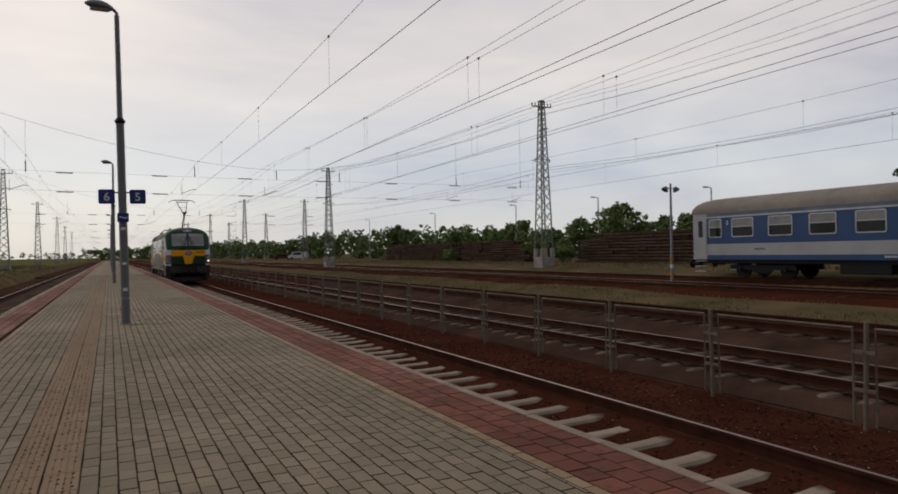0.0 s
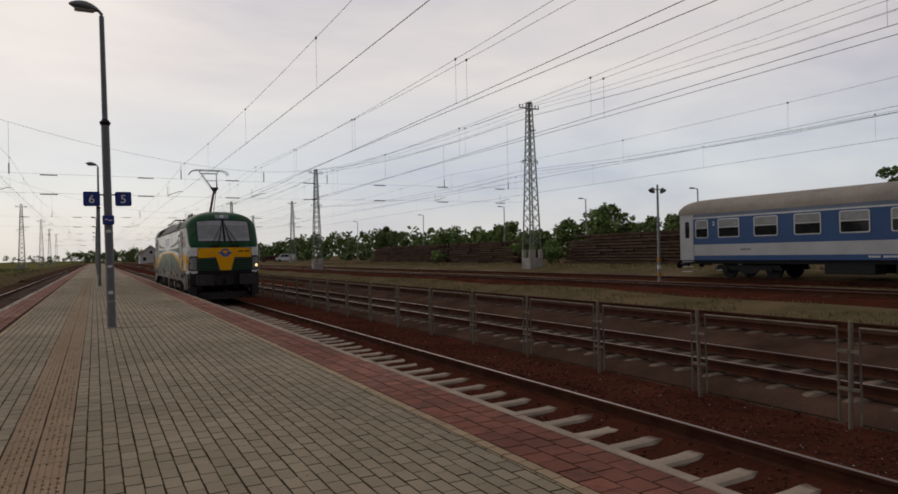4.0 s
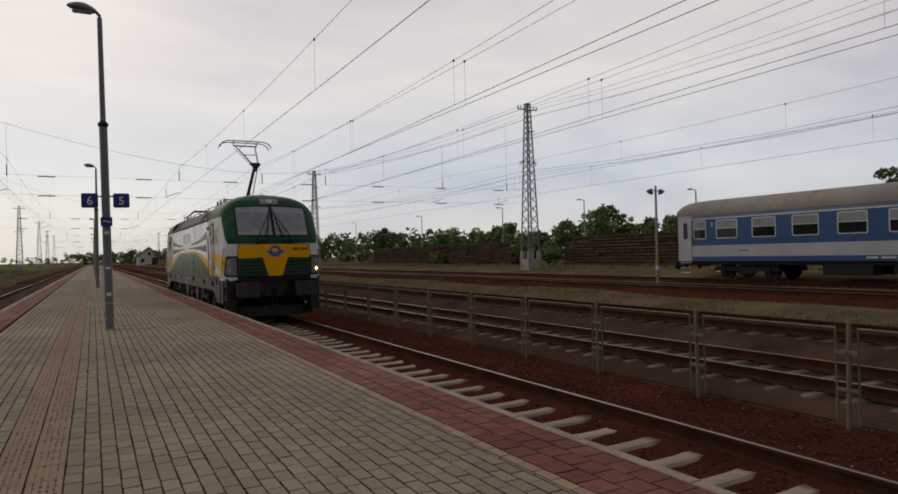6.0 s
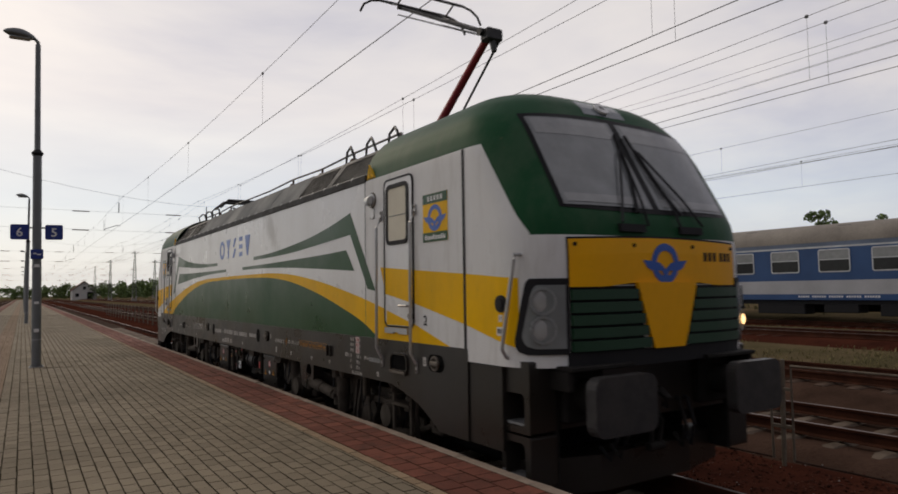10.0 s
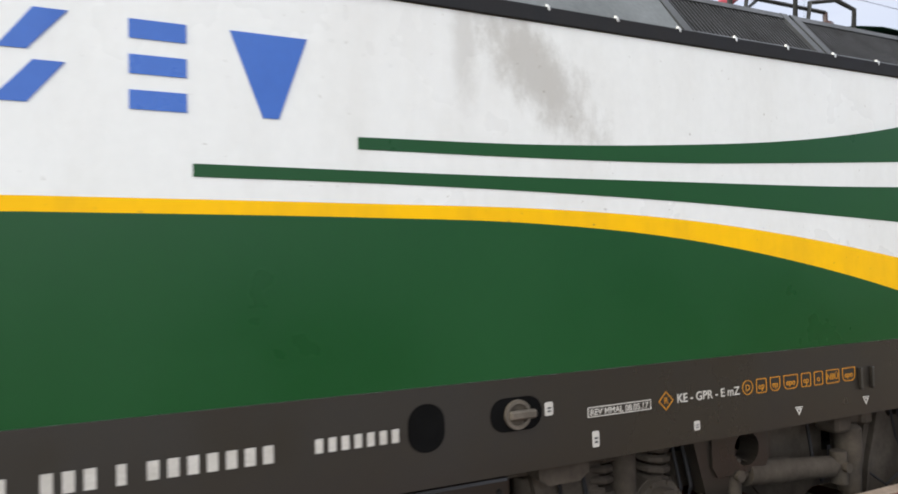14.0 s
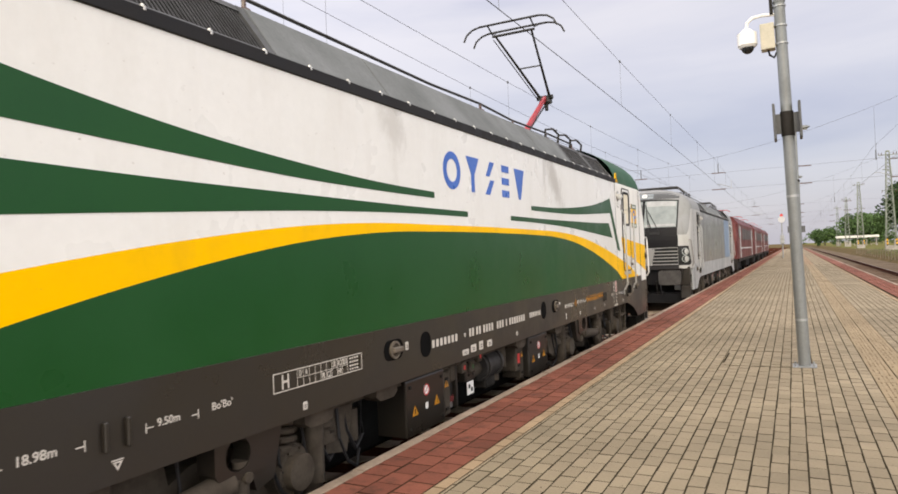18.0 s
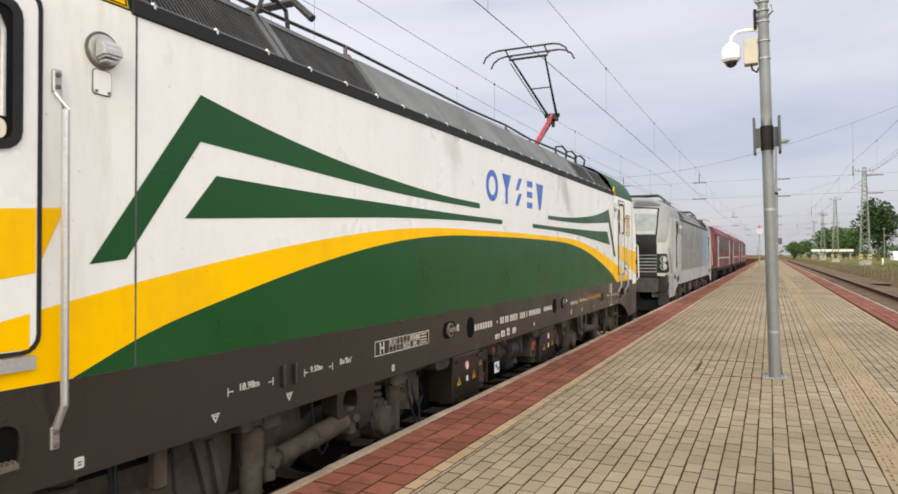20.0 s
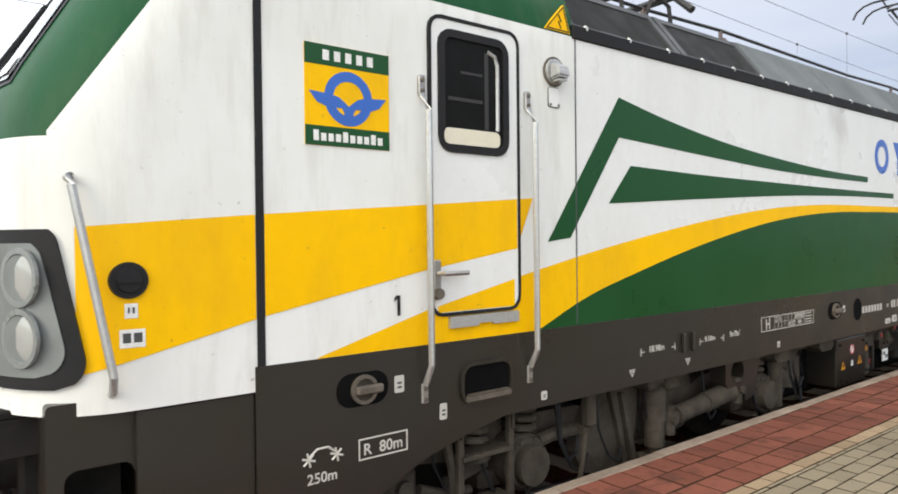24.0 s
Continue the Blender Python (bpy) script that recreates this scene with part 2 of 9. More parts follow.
M["fence_foot"] = surface("rusty_fence_foot_bar", (0.060, 0.034, 0.023), (0.035, 0.020, 0.014), 0.9, big=4, fine=60, bump=0.2, spec=0.1)
M["pole"] = surface("grey_painted_pole", (0.185, 0.195, 0.195), (0.15, 0.158, 0.158), 0.45, 0.2, big=2.5, fine=50, bump=0.08)
M["lattice"] = surface("painted_lattice_steel", (0.24, 0.265, 0.22), (0.15, 0.165, 0.135), 0.6, 0.4, big=1.5, fine=30, bump=0.2)
M["wire"] = surface("copper_wire_patina", (0.10, 0.10, 0.095), (0.06, 0.06, 0.06), 0.6, 0.6, big=1, fine=10, bump=0)
M["insulator"] = surface("brown_insulator", (0.10, 0.05, 0.035), (0.07, 0.035, 0.03), 0.25, big=5, fine=50, bump=0)
M["sign_blue"] = surface("blue_sign_enamel", (0.012, 0.035, 0.24), (0.010, 0.028, 0.19), 0.35, big=3, fine=60, bump=0.02)
M["white"] = surface("white_lettering", (0.80, 0.79, 0.77), (0.70, 0.69, 0.66), 0.55, big=6, fine=70, bump=0.03)
M["mark"] = surface("dusty_white_marking", (0.56, 0.535, 0.49), (0.46, 0.435, 0.39), 0.6, big=6, fine=70, bump=0.03)
M["black"] = surface("black_rubber", (0.013, 0.013, 0.014), (0.021, 0.020, 0.021), 0.6, big=5, fine=60, bump=0.1, spec=0.2)
M["greasy"] = surface("greasy_buffer_steel", (0.060, 0.056, 0.052), (0.030, 0.028, 0.027), 0.5, 0.2, big=3.5, fine=40, bump=0.2, spec=0.4)
M["dark"] = surface("grimy_dark_steel", (0.025, 0.022, 0.019), (0.012, 0.0108, 0.0095), 0.8, 0.05, big=2.5, fine=40, bump=0.3, spec=0.2)
M["bogie"] = surface("dusty_bogie_grey", (0.078, 0.064, 0.049), (0.036, 0.029, 0.022), 0.85, 0.0, big=3.5, fine=40, bump=0.3, spec=0.2)
M["frame_grey"] = surface("underframe_grey_paint", (0.0228, 0.0190, 0.0147), (0.0170, 0.0141, 0.0110), 0.34, big=1.1, fine=45, bump=0.06, spec=0.60, grit=0.25)
M["loco_white"] = surface("loco_white_paint", (0.78, 0.775, 0.755), (0.755, 0.75, 0.725), 0.32, big=0.7, fine=14, bump=0.03, coat=0.25, grit=0.12)
M["loco_green"] = surface("loco_green_paint", (0.0066, 0.060, 0.0125), (0.0086, 0.068, 0.0150), 0.36, big=0.8, fine=14, bump=0.02, spec=0.29, grit=0.12)
M["loco_yellow"] = surface("loco_yellow_paint", (0.93, 0.520, 0.001), (0.85, 0.47, 0.003), 0.4, big=0.8, fine=14, bump=0.02, spec=0.12, grit=0.12)
M["loco_blue"] = surface("loco_blue_film", (0.035, 0.13, 0.50), (0.030, 0.11, 0.44), 0.35, big=2, fine=30, bump=0.02, grit=0.12)
M["roof_grey"] = surface("roof_grey_paint", (0.175, 0.185, 0.185), (0.128, 0.136, 0.136), 0.68, big=1.2, fine=30, bump=0.08, spec=0.12)
M["grille"] = surface("dark_grille", (0.035, 0.035, 0.036), (0.022, 0.022, 0.023), 0.6, 0.2, big=4, fine=60, bump=0.1)
M["steel"] = surface("brushed_steel", (0.42, 0.40, 0.38), (0.33, 0.315, 0.30), 0.42, 0.85, big=5, fine=70, bump=0.08)
M["red_arm"] = surface("red_insulating_arm", (0.34, 0.025, 0.035), (0.25, 0.02, 0.03), 0.4, big=4, fine=50, bump=0.02)
M["panto"] = surface("pantograph_tube", (0.06, 0.058, 0.055), (0.035, 0.034, 0.033), 0.5, 0.5, big=5, fine=60, bump=0.05)
M["orange"] = surface("orange_marking", (0.50, 0.215, 0.012), (0.42, 0.18, 0.012), 0.5, big=8, fine=60, bump=0.02)
M["cast"] = surface("bare_cast_steel", (0.17, 0.145, 0.115), (0.10, 0.085, 0.068), 0.6, 0.3, big=8, fine=60, bump=0.15)
# same paint as loco_yellow; the light on the nose is put into its colour
M["front_yellow"] = surface("yellow_paint_nose_light", (0.97, 0.465, 0.001), (0.90, 0.425, 0.004), 0.4, big=0.8, fine=14, bump=0.02, spec=0.25, grit=0.12)
M["bowl"] = surface("lamp_bowl", (0.30, 0.315, 0.305), (0.23, 0.24, 0.235), 0.35, 0.3, big=6, fine=60, bump=0.02)
M["dark_red"] = surface("dark_red_marking", (0.30, 0.02, 0.02), (0.26, 0.02, 0.02), 0.5, big=8, fine=60, bump=0.02)
M["warn_red"] = surface("red_marking", (0.55, 0.03, 0.03), (0.48, 0.03, 0.03), 0.5, big=8, fine=60, bump=0.02)
M["pink"] = surface("pink_marking", (0.74, 0.60, 0.56), (0.68, 0.54, 0.50), 0.5, big=8, fine=60, bump=0.02)
M["blind"] = surface("cream_roller_blind", (0.74, 0.69, 0.55), (0.68, 0.63, 0.50), 0.8, big=3, fine=60, bump=0.1, grit=0.12)
M["silver"] = surface("silver_loco_paint", (0.27, 0.27, 0.265), (0.22, 0.22, 0.215), 0.38, 0.4, big=1, fine=30, bump=0.03, coat=0.2, grit=0.12)
M["pale_blue"] = surface("pale_blue_loco_paint", (0.20, 0.28, 0.40), (0.18, 0.25, 0.36), 0.4, big=1, fine=30, bump=0.03, grit=0.12)
M["loco_red"] = surface("faded_red_loco_paint", (0.132, 0.022, 0.020), (0.085, 0.019, 0.018), 0.5, big=0.9, fine=30, bump=0.05, spec=0.25)
M["coach_blue"] = surface("coach_blue_paint", (0.020, 0.076, 0.215), (0.017, 0.064, 0.180), 0.4, big=0.8, fine=20, bump=0.04, grit=0.12)
M["coach_white"] = surface("coach_white_paint", (0.48, 0.48, 0.485), (0.40, 0.40, 0.40), 0.5, big=0.8, fine=20, bump=0.04, grit=0.12)
M["coach_roof"] = surface("dusty_coach_roof", (0.30, 0.265, 0.215), (0.21, 0.185, 0.155), 0.75, big=0.6, fine=14, bump=0.2)
M["coach_trim"] = surface("aluminium_trim", (0.55, 0.55, 0.54), (0.46, 0.46, 0.45), 0.4, 0.6, big=3, fine=60, bump=0.05)
M["timber"] = surface("old_creosoted_sleeper", (0.118, 0.074, 0.052), (0.060, 0.040, 0.030), 0.95, big=1.2, fine=20, bump=0.6, vary=0.30, spec=0.05)
M["timber_far"] = surface("old_creosoted_sleeper_far", (0.105, 0.068, 0.048), (0.055, 0.038, 0.029), 0.9, big=1.2, fine=20, bump=0.6, vary=0.35, island=True)
M["bark"] = surface("tree_bark", (0.10, 0.075, 0.05), (0.06, 0.045, 0.03), 0.95, big=2, fine=15, bump=0.8, dist=0.02)
# green raised to stand in for light passing through backlit leaves
M["leaf"] = surface("leaves", (0.145, 0.225, 0.055), (0.205, 0.270, 0.080), 0.75, big=0.4, fine=3, bump=0, vary=0.45, island=True)
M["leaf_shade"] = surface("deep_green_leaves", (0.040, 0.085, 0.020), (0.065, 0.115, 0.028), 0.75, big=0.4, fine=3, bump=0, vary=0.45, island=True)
M["leaf_deep"] = surface("very_dark_leaves", (0.020, 0.042, 0.013), (0.034, 0.060, 0.018), 0.8, big=0.4, fine=3, bump=0, vary=0.4, island=True, spec=0.2)
M["leaf_dark"] = surface("dark_leaves", (0.105, 0.165, 0.045), (0.150, 0.205, 0.058), 0.75, big=0.4, fine=3, bump=0, vary=0.45, island=True)
M["render_wall"] = surface("white_rendered_wall", (0.70, 0.68, 0.63), (0.58, 0.56, 0.52), 0.9, big=0.5, fine=20, bump=0.2)
M["roof_tile"] = surface("red_brown_roofing", (0.20, 0.10, 0.07), (0.14, 0.075, 0.055), 0.9, big=0.5, fine=12, bump=0.3)
M["cream_box"] = surface("cream_plastic_box", (0.46, 0.42, 0.32), (0.40, 0.37, 0.29), 0.5, big=3, fine=60, bump=0.02)
M["van_white"] = surface("white_van_paint", (0.72, 0.72, 0.72), (0.62, 0.62, 0.62), 0.35, big=1, fine=30, bump=0.02)


def glass(name, colour, rough=0.06, spec=0.5):
    m, n, l, p = material(name)
    dirt = spread(n, l, noise_of(n, l, 3.0, 5.0), 0.3, 0.8)
    l.new(mixed(n, l, dirt, colour, tuple(c * 1.5 + 0.01 for c in colour)), p.inputs["Base Color"])
    r = n.new("ShaderNodeMapRange")
    r.inputs["To Min"].default_value, r.inputs["To Max"].default_value = rough, rough + 0.1
    l.new(dirt, r.inputs["Value"])
    l.new(r.outputs[0], p.inputs["Roughness"])
    p.inputs["Specular IOR Level"].default_value = spec
    return m


M["roof_dark"] = surface("dark_grey_paint", (0.075, 0.078, 0.080), (0.055, 0.057, 0.058), 0.55, big=2, fine=40, bump=0.06)
M["mask_black"] = surface("black_front_mask", (0.007, 0.007, 0.008), (0.010, 0.010, 0.011), 0.4, big=3, fine=40, bump=0.02, spec=0.12)
# colour of a flat sheet that stands in for the shade inside the cab
M["cab_dark"] = surface("cab_shade_sheet", (0.012, 0.0125, 0.013), (0.008, 0.008, 0.008), 0.7, big=3, fine=40, bump=0.0, spec=0.08)
# near-black that stands in for shade in flat recesses and below the frame
M["void"] = surface("painted_shade_black", (0.006, 0.006, 0.006), (0.004, 0.004, 0.004), 0.9, big=3, fine=40, bump=0, spec=0.05)
M["glass"] = glass("dark_cab_glass", (0.010, 0.011, 0.012))
M["coach_glass"] = glass("dark_coach_glass", (0.006, 0.006, 0.006), 0.04, 0.25)
# grey base colour stands in for the sky mirrored in the windscreen
M["windscreen"] = glass("windscreen_glass", (0.185, 0.195, 0.195), 0.05)
M["windscreen_pale"] = glass("blind_behind_glass", (0.25, 0.255, 0.25), 0.06)
M["bay_glass"] = glass("grey_bay_glass", (0.16, 0.18, 0.19), 0.1)
M["lamp_glass"] = glass("clear_lamp_glass", (0.30, 0.30, 0.285), 0.05)
# pale base colour stands in for the bright sky mirrored in this windscreen
M["windscreen_bright"] = glass("bright_windscreen", (0.17, 0.19, 0.185), 0.05)
M["coach_glass_pale"] = glass("pale_coach_glass", (0.20, 0.205, 0.195), 0.05)
M["head_lens"] = glass("dark_headlight_lens", (0.165, 0.175, 0.172), 0.08)
M["lens"] = glass("headlight_lens", (0.21, 0.225, 0.22), 0.12)


def glowing(name, colour, strength):
    m, n, l, p = material(name)
    p.inputs["Base Color"].default_value = (*colour, 1)
    p.inputs["Emission Color"].default_value = (*colour, 1)
    p.inputs["Emission Strength"].default_value = strength
    return m


M["headlight"] = glowing("lit_headlight", (1.0, 0.62, 0.30), 3.5)


def cab_paint(name, upper, lower):
    """Body colour below, the second colour over the roof and round the windscreen."""
    m, n, l, p = material(name)
    c = n.new("ShaderNodeTexCoord").outputs["Object"]
    s = n.new("ShaderNodeSeparateXYZ")
    l.new(c, s.inputs[0])
    ab = n.new("ShaderNodeMath")
    ab.operation = "ABSOLUTE"
    l.new(s.outputs["Y"], ab.inputs[0])
    lim = n.new("ShaderNodeMapRange")
    for k, val in (("From Min", 2.42), ("From Max", 3.27), ("To Min", 8.92), ("To Max", 8.36)):
        lim.inputs[k].default_value = val
    l.new(s.outputs["Z"], lim.inputs["Value"])

    def test(a, b):
        t = n.new("ShaderNodeMath")
        t.operation = "GREATER_THAN"
        for i, val in enumerate((a, b)):
            if isinstance(val, float):
                t.inputs[i].default_value = val
            else:
                l.new(val, t.inputs[i])
        return t.outputs[0]

    def pair(a, b, op):
        t = n.new("ShaderNodeMath")
        t.operation = op
        l.new(a, t.inputs[0])
        l.new(b, t.inputs[1])
        return t.outputs[0]

    mask = pair(test(s.outputs["Z"], 3.275), pair(test(s.outputs["Z"], 2.40), test(ab.outputs[0], lim.outputs[0]), "MULTIPLY"), "MAXIMUM")
    stain = spread(n, l, noise_of(n, l, 0.9, 5.0), 0.35, 0.7)
    base = mixed(n, l, mask, lower, upper)
    col = mixed(n, l, stain, base, (0.9, 0.9, 0.88), "MULTIPLY")
    runs = spread(n, l, noise_of(n, l, 2.2, 6.0, 0.68, stretch=(3.0, 3.0, 0.55)), 0.50, 0.86)
    grime = n.new("ShaderNodeMath")
    grime.operation = "MULTIPLY"
    grime.inputs[1].default_value = 0.42
    l.new(runs, grime.inputs[0])
    l.new(mixed(n, l, grime.outputs[0], col, (0.45, 0.40, 0.33), "MULTIPLY"), p.inputs["Base Color"])
    p.inputs["Roughness"].default_value = 0.48
    p.inputs["Specular IOR Level"].default_value = 0.14
    return m


M["cab_livery"] = cab_paint("cab_green_white_paint", (0.010, 0.074, 0.026), (0.79, 0.785, 0.76))
M["cab_silver"] = cab_paint("cab_silver_paint", (0.25, 0.255, 0.255), (0.43, 0.43, 0.42))


def sooted(m):
    """Two diagonal soot smears with ragged edges on the white body paint."""
    n, l = m.node_tree.nodes, m.node_tree.links
    p = n["Principled BSDF"]
    col = p.inputs["Base Color"].links[0].from_socket
    co = n.new("ShaderNodeTexCoord").outputs["Object"]
    rag = noise_of(n, l, 5.2, 8.0, 0.78, stretch=(1, 1.5, 0.9))
    total = None
    for cy, cz, turn, ly, lz, strength in ((-2.28, 3.02, 42, 0.66, 0.24, 0.62), (-1.88, 3.2, 90, 0.55, 0.10, 0.36), (2.02, 3.12, 60, 0.38, 0.22, 0.42), (2.0, 2.9, 90, 0.5, 0.07, 0.18)):
        mp = n.new("ShaderNodeMapping")
        mp.vector_type = "TEXTURE"
        mp.inputs["Location"].default_value = (0, cy, cz)
        mp.inputs["Rotation"].default_value = (radians(turn), 0, 0)
        mp.inputs["Scale"].default_value = (50, ly, lz)
        l.new(co, mp.inputs[0])
        ln = n.new("ShaderNodeVectorMath")
        ln.operation = "LENGTH"
        l.new(mp.outputs[0], ln.inputs[0])
        ad = n.new("ShaderNodeMath")
        ad.operation = "MULTIPLY_ADD"
        l.new(rag, ad.inputs[0])
        ad.inputs[1].default_value = -1.9
        l.new(ln.outputs["Value"], ad.inputs[2])
        r = n.new("ShaderNodeMapRange")
        r.interpolation_type = "SMOOTHSTEP"
        for k, val in (("From Min", 0.15), ("From Max", -0.75), ("To Min", 0.0), ("To Max", strength)):
            r.inputs[k].default_value = val
        l.new(ad.outputs[0], r.inputs["Value"])
        if total is None:
            total = r.outputs[0]
        else:
            mx = n.new("ShaderNodeMath")
            mx.operation = "MAXIMUM"
            l.new(total, mx.inputs[0])
            l.new(r.outputs[0], mx.inputs[1])
            total = mx.outputs[0]
    l.new(mixed(n, l, total, col, (0.34, 0.31, 0.27)), p.inputs["Base Color"])


sooted(M["loco_white"])


def specked(m, lo=0.705, hi=0.735, tone=0.30):
    """Sparse dark spots of dirt and chewing gum trodden into the paving."""
    n, l = m.node_tree.nodes, m.node_tree.links
    p = next(q for q in n if q.type == "BSDF_PRINCIPLED")
    was = p.inputs["Base Color"].links[0].from_socket
    spots = spread(n, l, noise_of(n, l, 16.0, 3.0, 0.6, ""), lo, hi)
    l.new(mixed(n, l, spots, was, (0.075 * tone / 0.3, 0.060 * tone / 0.3, 0.043 * tone / 0.3)), p.inputs["Base Color"])


def grimy(m, tone, amount, scale=1.6):
    """Thin brownish film in patches with rain streaks, and a few dark specks."""
    n, l = m.node_tree.nodes, m.node_tree.links
    p = n["Principled BSDF"]
    col = p.inputs["Base Color"].links[0].from_socket
    film = spread(n, l, noise_of(n, l, scale, 6.0, 0.65, stretch=(1, 1.6, 0.45)), 0.46, 0.80)
    q = n.new("ShaderNodeMath")
    q.operation = "MULTIPLY"
    l.new(film, q.inputs[0])
    q.inputs[1].default_value = amount
    col = mixed(n, l, q.outputs[0], col, tone)
    speck = spread(n, l, noise_of(n, l, 24.0, 2.0, 0.5), 0.72, 0.80)
    q = n.new("ShaderNodeMath")
    q.operation = "MULTIPLY"
    l.new(speck, q.inputs[0])
    q.inputs[1].default_value = 0.5
    l.new(mixed(n, l, q.outputs[0], col, (0.16, 0.11, 0.06)), p.inputs["Base Color"])


grimy(M["loco_yellow"], (0.40, 0.22, 0.03), 0.32)
grimy(M["front_yellow"], (0.40, 0.19, 0.03), 0.25)
grimy(M["loco_white"], (0.42, 0.37, 0.30), 0.20)
grimy(M["cab_livery"], (0.36, 0.33, 0.27), 0.12)


def railside_rust(m):
    """Brown brake dust on the sleepers, in a band along each rail."""
    n, l = m.node_tree.nodes, m.node_tree.links
    p = n["Principled BSDF"]
    col = p.inputs["Base Color"].links[0].from_socket
    sp = n.new("ShaderNodeSeparateXYZ")
    l.new(n.new("ShaderNodeTexCoord").outputs["Object"], sp.inputs[0])
    chain = sp.outputs["X"]
    for op, val in (("ABSOLUTE", 0.0), ("SUBTRACT", 0.72), ("ABSOLUTE", 0.0)):
        q = n.new("ShaderNodeMath")
        q.operation = op
        l.new(chain, q.inputs[0])
        q.inputs[1].default_value = val
        chain = q.outputs[0]
    q = n.new("ShaderNodeMath")
    q.operation = "MULTIPLY_ADD"
    l.new(noise_of(n, l, 9.0, 4.0), q.inputs[0])
    q.inputs[1].default_value = 0.28
    l.new(chain, q.inputs[2])
    f = n.new("ShaderNodeMapRange")
    for k, val in (("From Min", 0.33), ("From Max", 0.50), ("To Min", 0.93), ("To Max", 0.0)):
        f.inputs[k].default_value = val
    l.new(q.outputs[0], f.inputs["Value"])
    l.new(mixed(n, l, f.outputs[0], col, (0.055, 0.026, 0.017)), p.inputs["Base Color"])


railside_rust(M["sleeper"])
for key in ("red", "red_piece"):
    n, l = M[key].node_tree.nodes, M[key].node_tree.links
    p = n["Principled BSDF"]
    blot = spread(n, l, noise_of(n, l, 5.0, 5.0, 0.68, ""), 0.50, 0.72)
    l.new(mixed(n, l, blot, p.inputs["Base Color"].links[0].from_socket, (0.088, 0.038, 0.026)), p.inputs["Base Color"])
for key in ("paver", "paver_piece", "tactile", "tactile_pale"):
    specked(M[key])

# ---- mesh tools ----


def finish(name, bm, mat, parent=None, label="", smooth=False):
    me = bpy.data.meshes.new(name)
    bmesh.ops.recalc_face_normals(bm, faces=bm.faces)
    bm.to_mesh(me)
    bm.free()
    if smooth:
        me.shade_smooth()
        me.set_sharp_from_angle(angle=radians(32))
    me.materials.append(mat)
    ob = new(name, me)
    if parent:
        ob.parent = parent
    if label:
        tagged(ob, label)
    return ob


def part(name, bm, mat, parent, label="", smooth=False):
    return finish(name, bm, mat, parent, label, smooth)


def bulk(name, verts, faces, mat, parent=None, label=""):
    me = bpy.data.meshes.new(name)
    me.from_pydata([tuple(q) for q in np.asarray(verts, float).tolist()], [], [tuple(q) for q in np.asarray(faces, int).tolist()])
    me.materials.append(mat)
    ob = new(name, me)
    if parent:
        ob.parent = parent
    if label:
        tagged(ob, label)
    return ob


def thing(name, label, category, group="", at=(0, 0, 0), kind=""):
    ob = new(name)
    ob.location = at
    return tagged(ob, label, category, group, kind)


def box(bm, x0, x1, y0, y1, z0, z1, bev=0.0, seg=1):
    r = bmesh.ops.create_cube(bm, size=1.0)
    bmesh.ops.scale(bm, vec=(abs(x1 - x0), abs(y1 - y0), abs(z1 - z0)), verts=r["verts"])
    bmesh.ops.translate(bm, vec=((x0 + x1) / 2, (y0 + y1) / 2, (z0 + z1) / 2), verts=r["verts"])
    if bev:
        es = {e for vv in r["verts"] for e in vv.link_edges}
        bmesh.ops.bevel(bm, geom=list(es), offset=bev, segments=seg, affect="EDGES", profile=0.6)


def cyl(bm, p0, p1, r0, r1=None, n=12, caps=True):
    p0, p1 = Vector(p0), Vector(p1)
    d = p1 - p0
    m = Matrix.Translation((p0 + p1) / 2) @ d.to_track_quat("Z", "Y").to_matrix().to_4x4()
    bmesh.ops.create_cone(bm, cap_ends=caps, segments=n, radius1=r0, radius2=r0 if r1 is None else r1, depth=d.length, matrix=m)


def tube(bm, pts, r, n=8):
    """A round tube along a polyline."""
    pts = [Vector(q) for q in pts]
    rings = []
    for i, q in enumerate(pts):
        d = (pts[min(i + 1, len(pts) - 1)] - pts[max(i - 1, 0)]).normalized()
        a = d.orthogonal() if abs(d.z) > 0.95 else d.cross(Vector((0, 0, 1)))
        a.normalize()
        b = d.cross(a).normalized()
        rings.append([bm.verts.new(q + (a * math.cos(2 * math.pi * k / n) + b * math.sin(2 * math.pi * k / n)) * r) for k in range(n)])
    for u, w in zip(rings[:-1], rings[1:]):
        for k in range(n):
            bm.faces.new((u[k], u[(k + 1) % n], w[(k + 1) % n], w[k]))
    bm.faces.new(rings[0][::-1])
    bm.faces.new(rings[-1])


def prism(bm, pts, axis, a, b):
    """A polygon (two coordinates) extruded from a to b along axis x, y or z."""
    def put(u, w, c):
        return {"x": (c, u, w), "y": (u, c, w), "z": (u, w, c)}[axis]
    f = [bm.verts.new(put(u, w, a)) for u, w in pts]
    g = [bm.verts.new(put(u, w, b)) for u, w in pts]
    bm.faces.new(f)
    bm.faces.new(g[::-1])
    for i in range(len(pts)):
        j = (i + 1) % len(pts)
        bm.faces.new((f[i], f[j], g[j], g[i]))


def rounded(x0, x1, y0, y1, r, n=4):
    """Corner points of a rounded rectangle."""
    out = []
